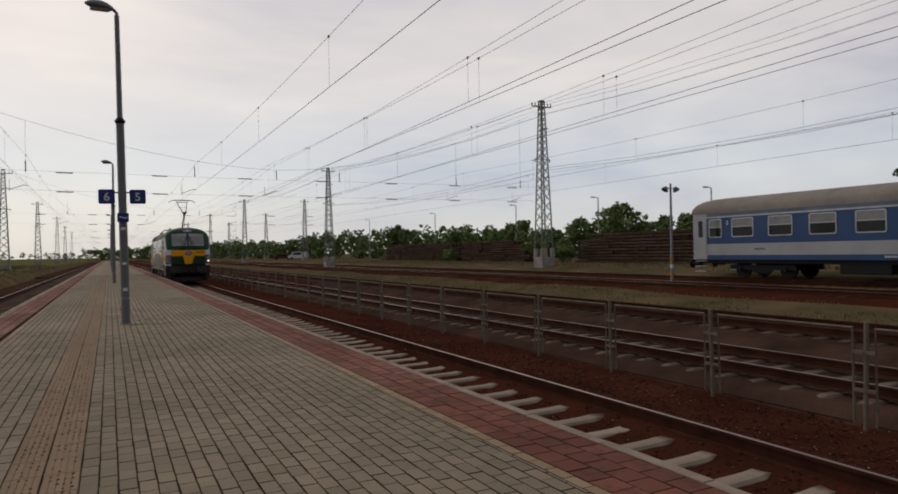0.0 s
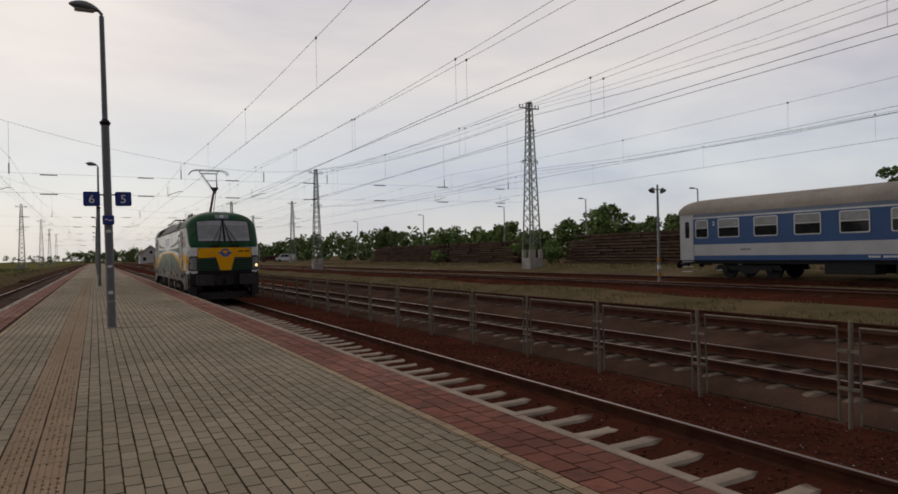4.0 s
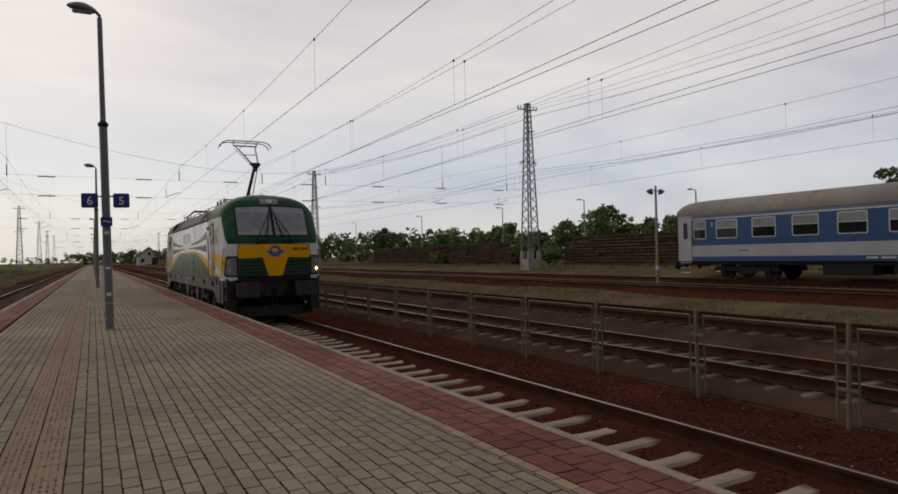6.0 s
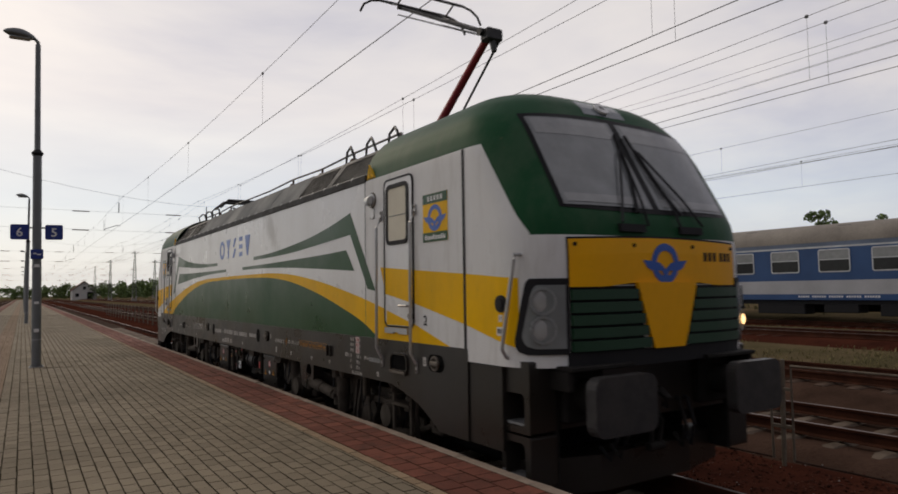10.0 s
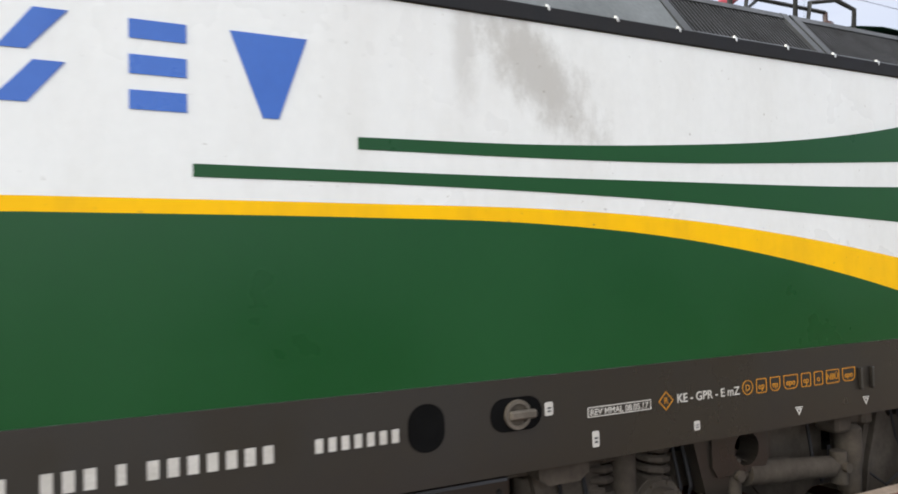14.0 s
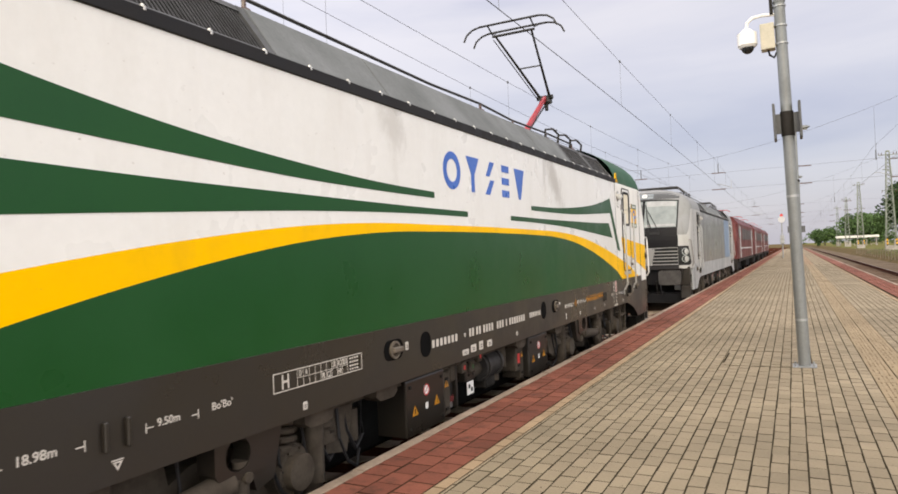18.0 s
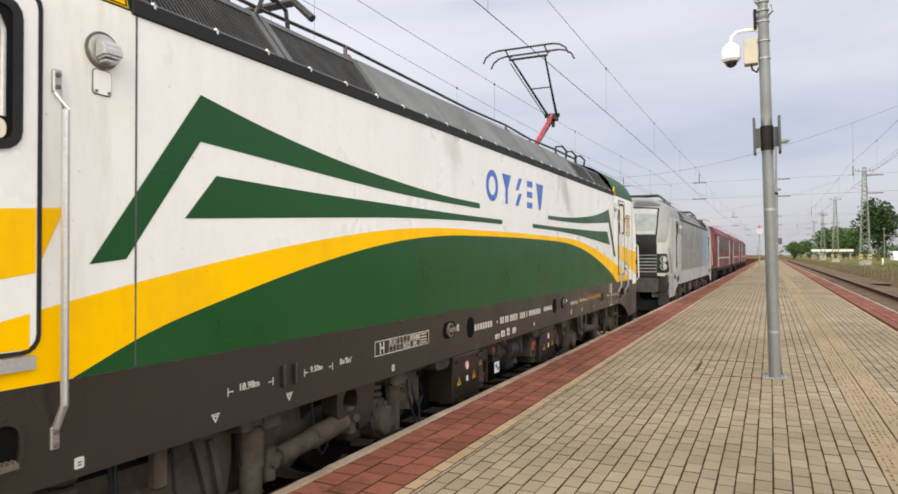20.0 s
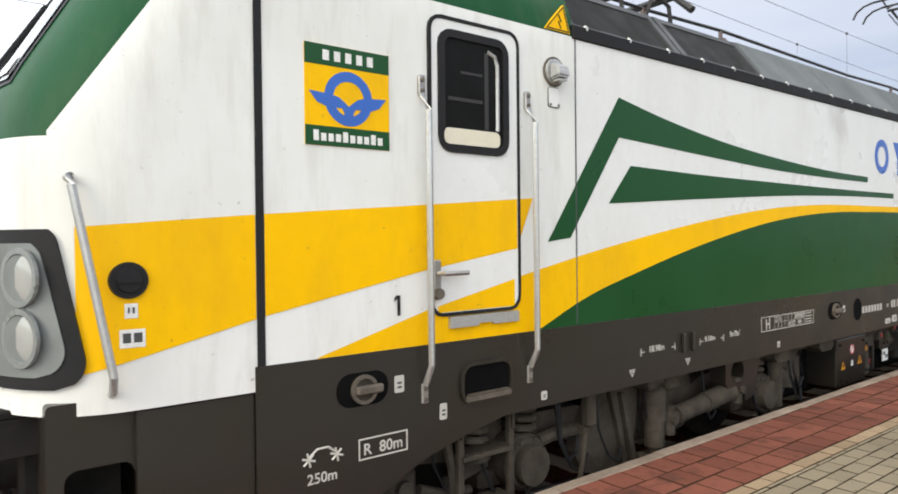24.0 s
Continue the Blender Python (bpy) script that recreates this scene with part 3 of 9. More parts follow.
    for cx, cy, a0 in ((x1 - r, y1 - r, 0), (x0 + r, y1 - r, 90), (x0 + r, y0 + r, 180), (x1 - r, y0 + r, 270)):
        for k in range(n + 1):
            a = radians(a0 + 90 * k / n)
            out.append((cx + r * math.cos(a), cy + r * math.sin(a)))
    return out


def ringed(bm, outer, inner, axis, a, b):
    """A frame between two outlines with equally many points."""
    def put(u, w, c):
        return {"x": (c, u, w), "y": (u, c, w), "z": (u, w, c)}[axis]
    loops = [[bm.verts.new(put(u, w, c)) for u, w in o] for o, c in ((outer, a), (outer, b), (inner, b), (inner, a))]
    n = len(outer)
    for i in range(4):
        p, q = loops[i], loops[(i + 1) % 4]
        for k in range(n):
            bm.faces.new((p[k], p[(k + 1) % n], q[(k + 1) % n], q[k]))


def lettering(name, body, size, m, mat, parent=None, depth=0.001, align="LEFT", label=""):
    cu = bpy.data.curves.new(name, "FONT")
    cu.body, cu.size, cu.extrude, cu.align_x = body, size, depth, align
    cu.resolution_u, cu.offset = 3, size * 0.012
    tmp = bpy.data.objects.new(name, cu)
    me = bpy.data.meshes.new_from_object(tmp)
    bpy.data.objects.remove(tmp)
    me.transform(m)
    me.materials.clear()
    me.materials.append(mat)
    ob = new(name, me)
    if parent:
        ob.parent = parent
    if label:
        tagged(ob, label)
    return ob


def boxes_mesh(specs):
    """Vertices and faces of many plain blocks: rows of x0, x1, y0, y1, z0, z1."""
    v = np.array(specs, float)
    idx = np.array([(0, 2, 4), (1, 2, 4), (1, 3, 4), (0, 3, 4), (0, 2, 5), (1, 2, 5), (1, 3, 5), (0, 3, 5)])
    verts = v[:, idx].reshape(-1, 3)
    f = np.array([(0, 3, 2, 1), (4, 5, 6, 7), (0, 1, 5, 4), (1, 2, 6, 5), (2, 3, 7, 6), (3, 0, 4, 7)])
    faces = (f[None] + 8 * np.arange(len(v))[:, None, None]).reshape(-1, 4)
    return verts, faces


# ---- ground and tracks ----
HP, EDGE_R, EDGE_L = 0.485, -1.665, -7.55
GX = (-2500, -200, -14.5, -13.2, -12.6, 13.5, 15.5, 18.0, 24.0, 27.0, 40.0, 400, 2500)
GZ = (1.5, 0.9, 0.62, 0.15, -0.45, -0.45, -0.12, 0.08, 0.15, 0.62, 0.66, 0.9, 1.5)


def ground_z(x):
    return float(np.interp(x, GX, GZ))


def sheet(name, xs, ys, zfun, mat, label, category, rough=0.0):
    xs, ys = np.asarray(xs, float), np.asarray(ys, float)
    verts = [(x, y, zfun(x, y)) for y in ys for x in xs]
    n = len(xs)
    faces = [(j * n + i, j * n + i + 1, (j + 1) * n + i + 1, (j + 1) * n + i) for j in range(len(ys) - 1) for i in range(n - 1)]
    ob = bulk(name, verts, faces, mat)
    ob.data.shade_smooth()
    return tagged(ob, label, category, kind="structure")


def rolling(x, y):
    near = max(0.0, 1 - abs(y) / 400)
    return ground_z(x) + (0.10 * noise.noise((x * 0.13, y * 0.13, 1.7)) * near if x > 15 or x < -14 else 0)


far = [-2500, -1200, -600, -300, -160, -110]
sheet("ground", [-2500, -800, -250, -120, -70, -40, -28, -20, -14.5, -13.2, -12.6, -5, 5, 13.5, 15.5, 16.5, 18, 20, 22, 24, 27, 31, 36, 44, 60, 100, 250, 800, 2500],
      far + list(range(-100, 130, 3)) + [150, 180, 220, 300, 450, 800, 1500, 2500], rolling, M["dirt"], "bare yard soil with dry grass between the tracks", "ground")

sheet("grass_bank", [-2400, -800, -250, -120, -70, -40, -28, -20, -14.5, -13.6], far + list(range(-100, 130, 3)) + [150, 180, 220, 300, 450, 800, 1500, 2400],
      lambda x, y: rolling(x, y) + (0.02 if x < -14 else -0.1), M["turf"], "rough grass bank beyond the far track", "grass")

TRACKS = (("railway_track", 0.0, 0.0), ("railway_track", 5.2, 0.0), ("railway_track", 9.6, 0.16), ("railway_track", 18.9, 0.32), ("railway_track", 24.75, 0.38), ("railway_track", -9.2, 0.0))


BX = (-12.8, -10.7, -7.6, -1.66, -1.4, -0.5, -0.3, 0.30, 0.54, 0.94, 1.4, 2.3, 3.5, 3.85, 6.6, 7.3, 8.1, 11.1, 12.2, 13.7)
BZ = (-0.40, -0.215, -0.215, -0.150, -0.150, -0.150, -0.215, -0.215, -0.150, -0.150, -0.215, -0.36, -0.39, -0.225, -0.225, -0.27, -0.07, -0.07, -0.22, -0.34)


def bed_z(x, y):
    return float(np.interp(x, BX, BZ)) + 0.03 * noise.noise((x * 2.3, y * 2.3, 0.3)) + 0.022 * noise.noise((x * 7, y * 7, 5.1))


def bed(x0, x1, y0, y1, step, mat, label):
    sheet("ballast_bed", np.arange(x0, x1 + 0.01, step), np.arange(y0, y1 + 0.01, step), bed_z, mat, label, "ballast")


bed(-1.66, 3.54, -28, 46, 0.2, M["ballast"], "rust-brown stained ballast between the rails")
bed(3.54, 13.7, -28, 46, 0.2, M["ballast_mid"], "brown ballast behind the fence")
sheet("ballast_bed", BX[3:], (46, 90, 180, 420), lambda x, y: bed_z(x, 0), M["ballast"], "rust-brown ballast in the distance", "ballast")
sheet("ballast_bed", BX[3:], (-420, -180, -90, -28), lambda x, y: bed_z(x, 0), M["ballast"], "rust-brown ballast in the distance", "ballast")
sheet("ballast_bed", np.arange(-12.8, -7.5, 0.4), np.arange(-60, 0.1, 0.6), bed_z, M["ballast_pale"], "pale grey-brown ballast beside the platform", "ballast")
sheet("ballast_bed", np.arange(-12.8, -7.5, 0.4), np.arange(0, 90.1, 0.6), bed_z, M["ballast_mid"], "brown ballast beside the platform", "ballast")
sheet("ballast_bed", (-12.8, -10.6, -7.55), (90, 180, 420), lambda x, y: -0.22, M["ballast_mid"], "brown ballast in the distance", "ballast")
sheet("ballast_bed", (-12.8, -10.6, -7.55), (-420, -180, -60), lambda x, y: -0.22, M["ballast_pale"], "pale grey-brown ballast in the distance", "ballast")
for cx, cz in ((18.9, 0.32), (24.75, 0.38)):
    sheet("ballast_bed", [cx + d for d in (-2.3, -1.5, -0.7, 0, 0.7, 1.5, 2.3)], list(np.arange(-30, 90, 1.5)) + [150, 300, 420],
          lambda x, y: cz - 0.19 - max(0, abs(x - cx) - 1.5) * 0.3 + 0.03 * noise.noise((x * 3, y * 3, 2)), M["ballast"], "weedy brown ballast of a yard track", "ballast")


def rail_mesh(x, y0, y1, z):
    bm = bmesh.new()
    prof = [(-0.07, -0.172), (0.07, -0.172), (0.07, -0.16), (0.012, -0.14), (0.012, -0.045), (0.036, -0.038), (0.036, -0.004), (-0.036, -0.004), (-0.036, -0.038), (-0.012, -0.045), (-0.012, -0.14), (-0.07, -0.16)]
    prism(bm, [(x + a, z + b) for a, b in prof], "y", y0, y1)
    top = bmesh.new()
    prism(top, [(x - 0.022, z - 0.004), (x + 0.022, z - 0.004), (x + 0.016, z), (x - 0.016, z)], "y", y0, y1)
    return bm, top


def sleeper_mesh(name, hw, worn, seed):
    """A concrete sleeper with chamfered, weathered edges; worn: how far ends and edges are rounded off."""
    xs = (-1.25, -1.20, -1.05, -0.90, -0.60, -0.40, -0.25, 0.0, 0.25, 0.40, 0.60, 0.90, 1.05, 1.20, 1.25)
    vs = []
    for i, x in enumerate(xs):
        end = min(1.0, (1.25 - abs(x)) / 0.20)
        w = hw * (1 - worn * 0.55 * (1 - end) ** 2)
        top = 0.032 - (0.012 if abs(x) < 0.3 else 0.0) - worn * 0.05 * (1 - end) ** 2
        for u, dz in ((-1.0, -0.23), (-1.0, -0.02 - worn * 0.02), (-0.72, 0.0), (0.0, worn * 0.006), (0.72, 0.0), (1.0, -0.02 - worn * 0.02), (1.0, -0.23)):
            j = noise.noise((x * 9 + seed, u * 5, seed * 3.1)) * (0.008 + 0.012 * worn)
            vs.append((x, u * w + j, top + dz + (0 if dz < -0.2 else 0.6 * j)))
    k = 7
    fs = [(i * k + a, i * k + a + 1, (i + 1) * k + a + 1, (i + 1) * k + a) for i in range(len(xs) - 1) for a in range(k - 1)]
    fs += [tuple(range(k)), tuple((len(xs) - 1) * k + a for a in range(k))[::-1]]
    me = bpy.data.meshes.new(name)
    me.from_pydata(vs, [], [f[::-1] for f in fs])
    return me


SLEEPERS = [sleeper_mesh("sleeper", 0.122, 0.25, q) for q in (1, 2, 3)]
SLEEPERS_OLD = [sleeper_mesh("sleeper", 0.118, 1.0, q) for q in (4, 5, 6)]
for me in SLEEPERS:
    me.materials.append(M["sleeper"])
for me in SLEEPERS_OLD:
    me.materials.append(M["sleeper_old"])
SV = np.array([vv.co[:] for vv in SLEEPERS[0].vertices])
SF = [tuple(p.vertices) for p in SLEEPERS[0].polygons]
rng = random.Random(4)
for k, (nm, cx, cz) in enumerate(TRACKS):
    tr = tagged(new(nm), ("shiny rails on pale concrete sleepers beside the platform", "second track behind the steel fence", "disused brown track beyond the fence", "rusty yard track in weedy ballast", "yard track that carries the blue coach", "track along the other platform edge")[k], "track", "railway tracks", "structure")
    y0, y1 = (-260, 420) if k in (0, 1, 5) else (-30, 420)
    for sx in (-0.7535, 0.7535):
        a, b = rail_mesh(cx + sx, y0, y1, cz)
        part("rail", a, M["rail_side"], tr)
        part("rail_head", b, M["rail_top"] if k != 2 else M["rail_side"], tr)
    n0 = int((y0 - 3.7) / 0.614) + 1
    ys = [3.71 + 0.614 * i for i in range(n0, n0 + int((y1 - y0) / 0.614) - 1)]
    lone = [y for y in ys if (-24 < y < 48 and k == 0) or (-2 < y < 40 and k == 1)]
    for y in lone:
        ob = new("sleeper", (SLEEPERS_OLD if k else SLEEPERS)[rng.randrange(3)])
        ob.parent = tr
        ob.location = (cx + rng.uniform(-0.02, 0.02), y + rng.uniform(-0.02, 0.02), cz - 0.195 - rng.uniform(0, 0.015) - (0.030 if k else 0))
        ob.rotation_euler = (0, 0, rng.uniform(-0.02, 0.02))
    keep = set(lone)
    rest = [y for y in ys if y not in keep and (-70 < y < 150 if k != 3 else -30 < y < 120)]
    vs, fs = [], []
    for y in rest:
        o = len(vs)
        j = rng.uniform(-0.02, 0.02)
        vs.extend((SV + np.array((cx + j, y + j, cz - (0.19 if k < 2 else 0.225)))).tolist())
        fs.extend(tuple(q + o for q in f) for f in SF)
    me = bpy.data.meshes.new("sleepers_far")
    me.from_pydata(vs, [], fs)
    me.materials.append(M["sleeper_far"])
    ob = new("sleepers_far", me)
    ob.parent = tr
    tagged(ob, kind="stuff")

# loose ballast stones near the platform
rs = np.random.RandomState(3)


def pebbles(name, count, x0, x1, y0, y1, smin, smax, zfun, mat, label):
    base = np.array([(1, 0, 0), (-1, 0, 0), (0, 1, 0), (0, -1, 0), (0, 0, 1), (0, 0, -1)], float)
    tri = np.array([(0, 2, 4), (2, 1, 4), (1, 3, 4), (3, 0, 4), (2, 0, 5), (1, 2, 5), (3, 1, 5), (0, 3, 5)])
    vs, fs = [], []
    for i in range(count):
        x, y = rs.uniform(x0, x1), y0 + (y1 - y0) * rs.uniform() ** 1.6
        if any(abs(x - c + sgn * 0.7535) < 0.09 for c in (0.0, 5.2) for sgn in (-1, 1)) or (abs(x) < 1.3 and abs((y - 3.71 + 0.307) % 0.614 - 0.307) < 0.19):
            continue
        s = rs.uniform(smin, smax)
        ang = rs.uniform(0, 6.28)
        q = base * rs.uniform(0.6, 1.3, (6, 1)) * s * (1, 0.8, 0.6)
        c, sn = math.cos(ang), math.sin(ang)
        q = np.stack((q[:, 0] * c - q[:, 1] * sn, q[:, 0] * sn + q[:, 1] * c, q[:, 2]), 1)
        vs.append(q + (x, y, zfun(x, y) + s * 0.25))
        fs.append(tri + 6 * len(fs))
    return tagged(bulk(name, np.concatenate(vs), np.concatenate(fs), mat), label, "ballast", kind="stuff")


pebbles("ballast_stones", 15000, -1.62, 3.6, 2.0, 26, 0.012, 0.030, bed_z, M["stone"], "loose rust-brown ballast stones along the track")
pebbles("ballast_stones", 3500, -1.62, 1.6, -22, -1, 0.012, 0.032, bed_z, M["stone"], "loose rust-brown ballast stones along the track")

pebbles("pale_chips", 420, -1.5, 3.6, 2.0, 20, 0.006, 0.014, lambda x, y: bed_z(x, y) + 0.012, M["concrete"], "small pale chips scattered on the ballast")

# ---- platform ----
platform = tagged(new("platform"), "island platform of grey-beige pavers with red edge strips", "platform", kind="structure")
PY0, PY1 = -210.0, 330.0
bm = bmesh.new()
box(bm, EDGE_L + 0.06, EDGE_R - 0.06, PY0, PY1, -0.45, HP - 0.0045)
part("platform_core", bm, M["joint"], platform)
for x0, x1 in ((EDGE_R - 0.06, EDGE_R - 0.03), (EDGE_L + 0.03, EDGE_L + 0.06)):
    bm = bmesh.new()
    box(bm, x0, x1, PY0, PY1, -0.45, HP - 0.06)
    part("platform_wall", bm, M["concrete"], platform)


def piece_mesh(name, w, l, h, mat, cham, dirt):
    """A paving piece with chamfered edges; dirt: what clings to its chamfers and sides."""
    v = [(-w / 2, -l / 2, -h), (w / 2, -l / 2, -h), (w / 2, l / 2, -h), (-w / 2, l / 2, -h)]
    a, b = w / 2 - cham, l / 2 - cham
    v += [(-w / 2, -l / 2, -cham), (w / 2, -l / 2, -cham), (w / 2, l / 2, -cham), (-w / 2, l / 2, -cham)]
    v += [(-a, -b, 0), (a, -b, 0), (a, b, 0), (-a, b, 0)]
    f = [(8, 9, 10, 11)] + [(i, (i + 1) % 4, 4 + (i + 1) % 4, 4 + i) for i in range(4)] + [(4 + i, 4 + (i + 1) % 4, 8 + (i + 1) % 4, 8 + i) for i in range(4)]
    me = bpy.data.meshes.new(name)
    me.from_pydata(v, [], f)
    me.materials.append(mat)
    me.materials.append(dirt)
    for p in me.polygons[1:]:
        p.material_index = 1
    return me, np.array(v, float), np.array(f)


pr = np.random.RandomState(11)


def lay(name, x0, cols, pitch, length, y0, y1, mat, mat_piece, lone, gap=0.006, cross=0.005, stuff_label="", jitter=0.0022, cham=0.0026, side_dirt="joint"):
    """Courses of pavers along y; those in the stretch lone = (xa, xb, ya, yb) are pieces of their own."""
    me, V, F = piece_mesh(name, pitch - gap, length - cross, 0.014, mat_piece, cham, M[side_dirt])
    vs = []
    for c in range(cols):
        x = x0 + (c + 0.5) * pitch
        off = (c % 2) * length / 2 + pr.uniform(-0.03, 0.03)
        for y in np.arange(y0 + off, y1, length):
            p = np.array((x + pr.uniform(-1, 1) * jitter, y + pr.uniform(-1, 1) * jitter, HP + pr.uniform(-1, 0.6) * 0.0018))
            if lone and lone[0] < x < lone[1] and lone[2] < y < lone[3]:
                ob = new(name, me)
                ob.parent = platform
                ob.location = p
                ob.rotation_euler = (pr.uniform(-0.006, 0.006), pr.uniform(-0.01, 0.01), pr.uniform(-0.008, 0.008))
            else:
                tilt = pr.uniform(-0.010, 0.010)
                q = V + p
                q[:, 2] += V[:, 0] * tilt
                vs.append(q)
    fs = (F[None] + len(V) * np.arange(len(vs))[:, None, None]).reshape(-1, 4)
    ob = tagged(bulk(name + "_field", np.concatenate(vs), fs, mat, platform), stuff_label, kind="stuff")
    ob.data.materials.append(M[side_dirt])
    ob.data.polygons.foreach_set("material_index", [0 if k % len(F) == 0 else 1 for k in range(len(fs))])
    return ob


NEAR0, NEAR1 = -52.0, 62.0
# grey field between the two yellow lines, with the tactile strip left out
lay("paver", -5.222, 24, 0.1135, 0.212, NEAR0, NEAR1, M["paver"], M["paver_piece"], (-5.3, -2.5, 2.9, 5.45), stuff_label="weathered grey-beige concrete pavers")
lay("paver", -6.67, 9, 0.1109, 0.212, NEAR0, NEAR1, M["paver"], M["paver_piece"], None, stuff_label="weathered grey-beige concrete pavers")
lay("cut_paver", -2.498, 1, 0.030, 0.212, NEAR0, NEAR1, M["paver"], M["paver"], None, gap=0.005, stuff_label="narrow cut pavers along the yellow line")
lay("red_paver", -2.368, 3, 0.2015, 0.215, NEAR0, NEAR1, M["red"], M["red_piece"], (-2.4, -1.7, -16, 4.0), gap=0.007, cross=0.007, stuff_label="rust-red concrete pavers", jitter=0.004, cham=0.0038, side_dirt="red_joint")
lay("red_paver", -7.435, 3, 0.196, 0.215, NEAR0, NEAR1, M["red"], M["red_piece"], None, gap=0.007, cross=0.007, stuff_label="rust-red concrete pavers", jitter=0.004, cham=0.0038, side_dirt="red_joint")
for x in (-2.468, -6.772):
    lay("yellow_paver", x, 1, 0.098, 0.20, NEAR0, NEAR1, M["yellow_paver"], M["yellow_piece"], (-2.5, -2.3, -14, 14), gap=0.006, side_dirt="sandy_joint", stuff_label="yellow line of pavers")
# tactile strip: two slab rows with raised ribs along the platform
lay("tactile_slab", -5.672, 2, 0.225, 0.40, 0.0, NEAR1, M["tactile_bed"], M["tactile_bed"], None, side_dirt="sandy_joint", stuff_label="reddish tactile slabs")
lay("tactile_slab", -5.672, 2, 0.225, 0.40, NEAR0, -0.1, M["tactile_pale"], M["tactile_pale"], None, side_dirt="sandy_joint", stuff_label="pale yellow tactile slabs")
for ya, yb, mat in ((0.05, 34, M["tactile"]), (-34, -0.25, M["tactile_pale"])):
    ribs, spots = [], []
    for y in np.arange(ya, yb, 0.40):
        for slab in (-5.672, -5.447):
            for k in range(5):
                x = slab + 0.011 + k * 0.0425
                ribs.append((x, x + 0.037, y + 0.004, y + 0.396, HP - 0.001, HP + 0.003))
                for j in range(4):
                    if k < 4 and pr.uniform() < 0.55:
                        u, w = x + 0.034 + pr.uniform(-0.004, 0.004), y + 0.05 + 0.10 * j + pr.uniform(-0.012, 0.012)
                        spots.append((u, u + pr.uniform(0.010, 0.022), w, w + pr.uniform(0.015, 0.035), HP, HP + 0.0034))
    bulk("tactile_ribs", *boxes_mesh(ribs), mat, platform)["kind"] = "stuff"
    bulk("dirt_spots", *boxes_mesh(spots), M["spot"], platform)["kind"] = "stuff"
# repaired patches beside two posts: wide open joints across the courses
for x0, x1, y0, y1 in ((-3.668, -3.645, -10.15, -9.30), (-4.14, -4.02, -9.125, -9.095), (-4.45, -3.66, -10.40, -10.385), (-4.44, -3.66, -9.118, -9.104), (-4.50, -3.85, 17.04, 17.07), (-4.62, -3.75, 15.95, 15.975), (-3.70, -2.95, 16.62, 16.64)):
    bm = bmesh.new()
    box(bm, x0, x1, y0, y1, HP - 0.004, HP + 0.0022)
    part("open_joint", bm, M["joint"], platform)
# white edge slabs, each a piece


def worn_slab(seed):
    """One metre of edge slab with chipped, wavering long edges."""
    w, l, h, n = 0.094, 0.990, 0.075, 14
    vs = []
    for k in range(n + 1):
        y = -l / 2 + l * k / n
        j = [noise.noise((y * 9 + seed * 7.3, q * 3.1, seed)) for q in range(4)]
        a, b = -w / 2 + 0.012 * min(j[0], 0.25) - 0.002, w / 2 + 0.006 * j[1]
        vs += [(a, y, -h), (a, y, -0.006 + 0.006 * j[2]), (a + 0.008, y, 0.003 * j[2]), (b - 0.008 - 0.006 * max(j[3], 0), y, 0.003 * j[3]), (b, y, -0.008 - 0.006 * max(j[3], 0)), (b, y, -h)]
    fs = [(k * 6 + i, k * 6 + i + 1, k * 6 + i + 7, k * 6 + i + 6) for k in range(n) for i in range(5)]
    fs += [(5, 4, 3, 2, 1, 0), tuple(n * 6 + i for i in range(6))]
    me = bpy.data.meshes.new("edge_slab")
    me.from_pydata(vs, [], fs)
    me.materials.append(M["edge"])
    return me


SLABS = [worn_slab(q) for q in range(7)]
for y in np.arange(NEAR0, NEAR1, 1.0):
    for x, turn in ((EDGE_R - 0.047, 0.0), (EDGE_L + 0.047, math.pi)):
        ob = new("edge_slab", SLABS[pr.randint(7)])
        ob.parent = platform
        ob.location = (x + pr.uniform(-0.006, 0.006), y + 0.5, HP + pr.uniform(-0.003, 0.005))
        ob.rotation_euler = (0, pr.uniform(-0.02, 0.02), turn + pr.uniform(-0.004, 0.004))
# distant stretches as long courses
for y0, y1 in ((PY0, NEAR0), (NEAR1, PY1)):
    for name, mat, spans in (("paver_course", M["paver"], [(-5.222 + i * 0.1135 + 0.006, -5.222 + i * 0.1135 + 0.1075) for i in range(24)] + [(-6.67 + i * 0.1109 + 0.006, -6.67 + i * 0.1109 + 0.105) for i in range(9)]),
                             ("tactile_course", M["tactile"], [(-5.666, -5.453), (-5.441, -5.228)]),
                             ("red_course", M["red"], [(-2.368, -1.78), (-7.435, -6.847)]), ("yellow_course", M["yellow_paver"], [(-2.468, -2.372), (-6.772, -6.676)]),
                             ("edge_course", M["edge"], [(EDGE_R - 0.112, EDGE_R), (EDGE_L, EDGE_L + 0.112)])):
        bulk(name, *boxes_mesh([(a, b, y0, y1, HP - 0.02, HP) for a, b in spans]), mat, platform)["kind"] = "stuff"

# ---- steel fence between the tracks ----


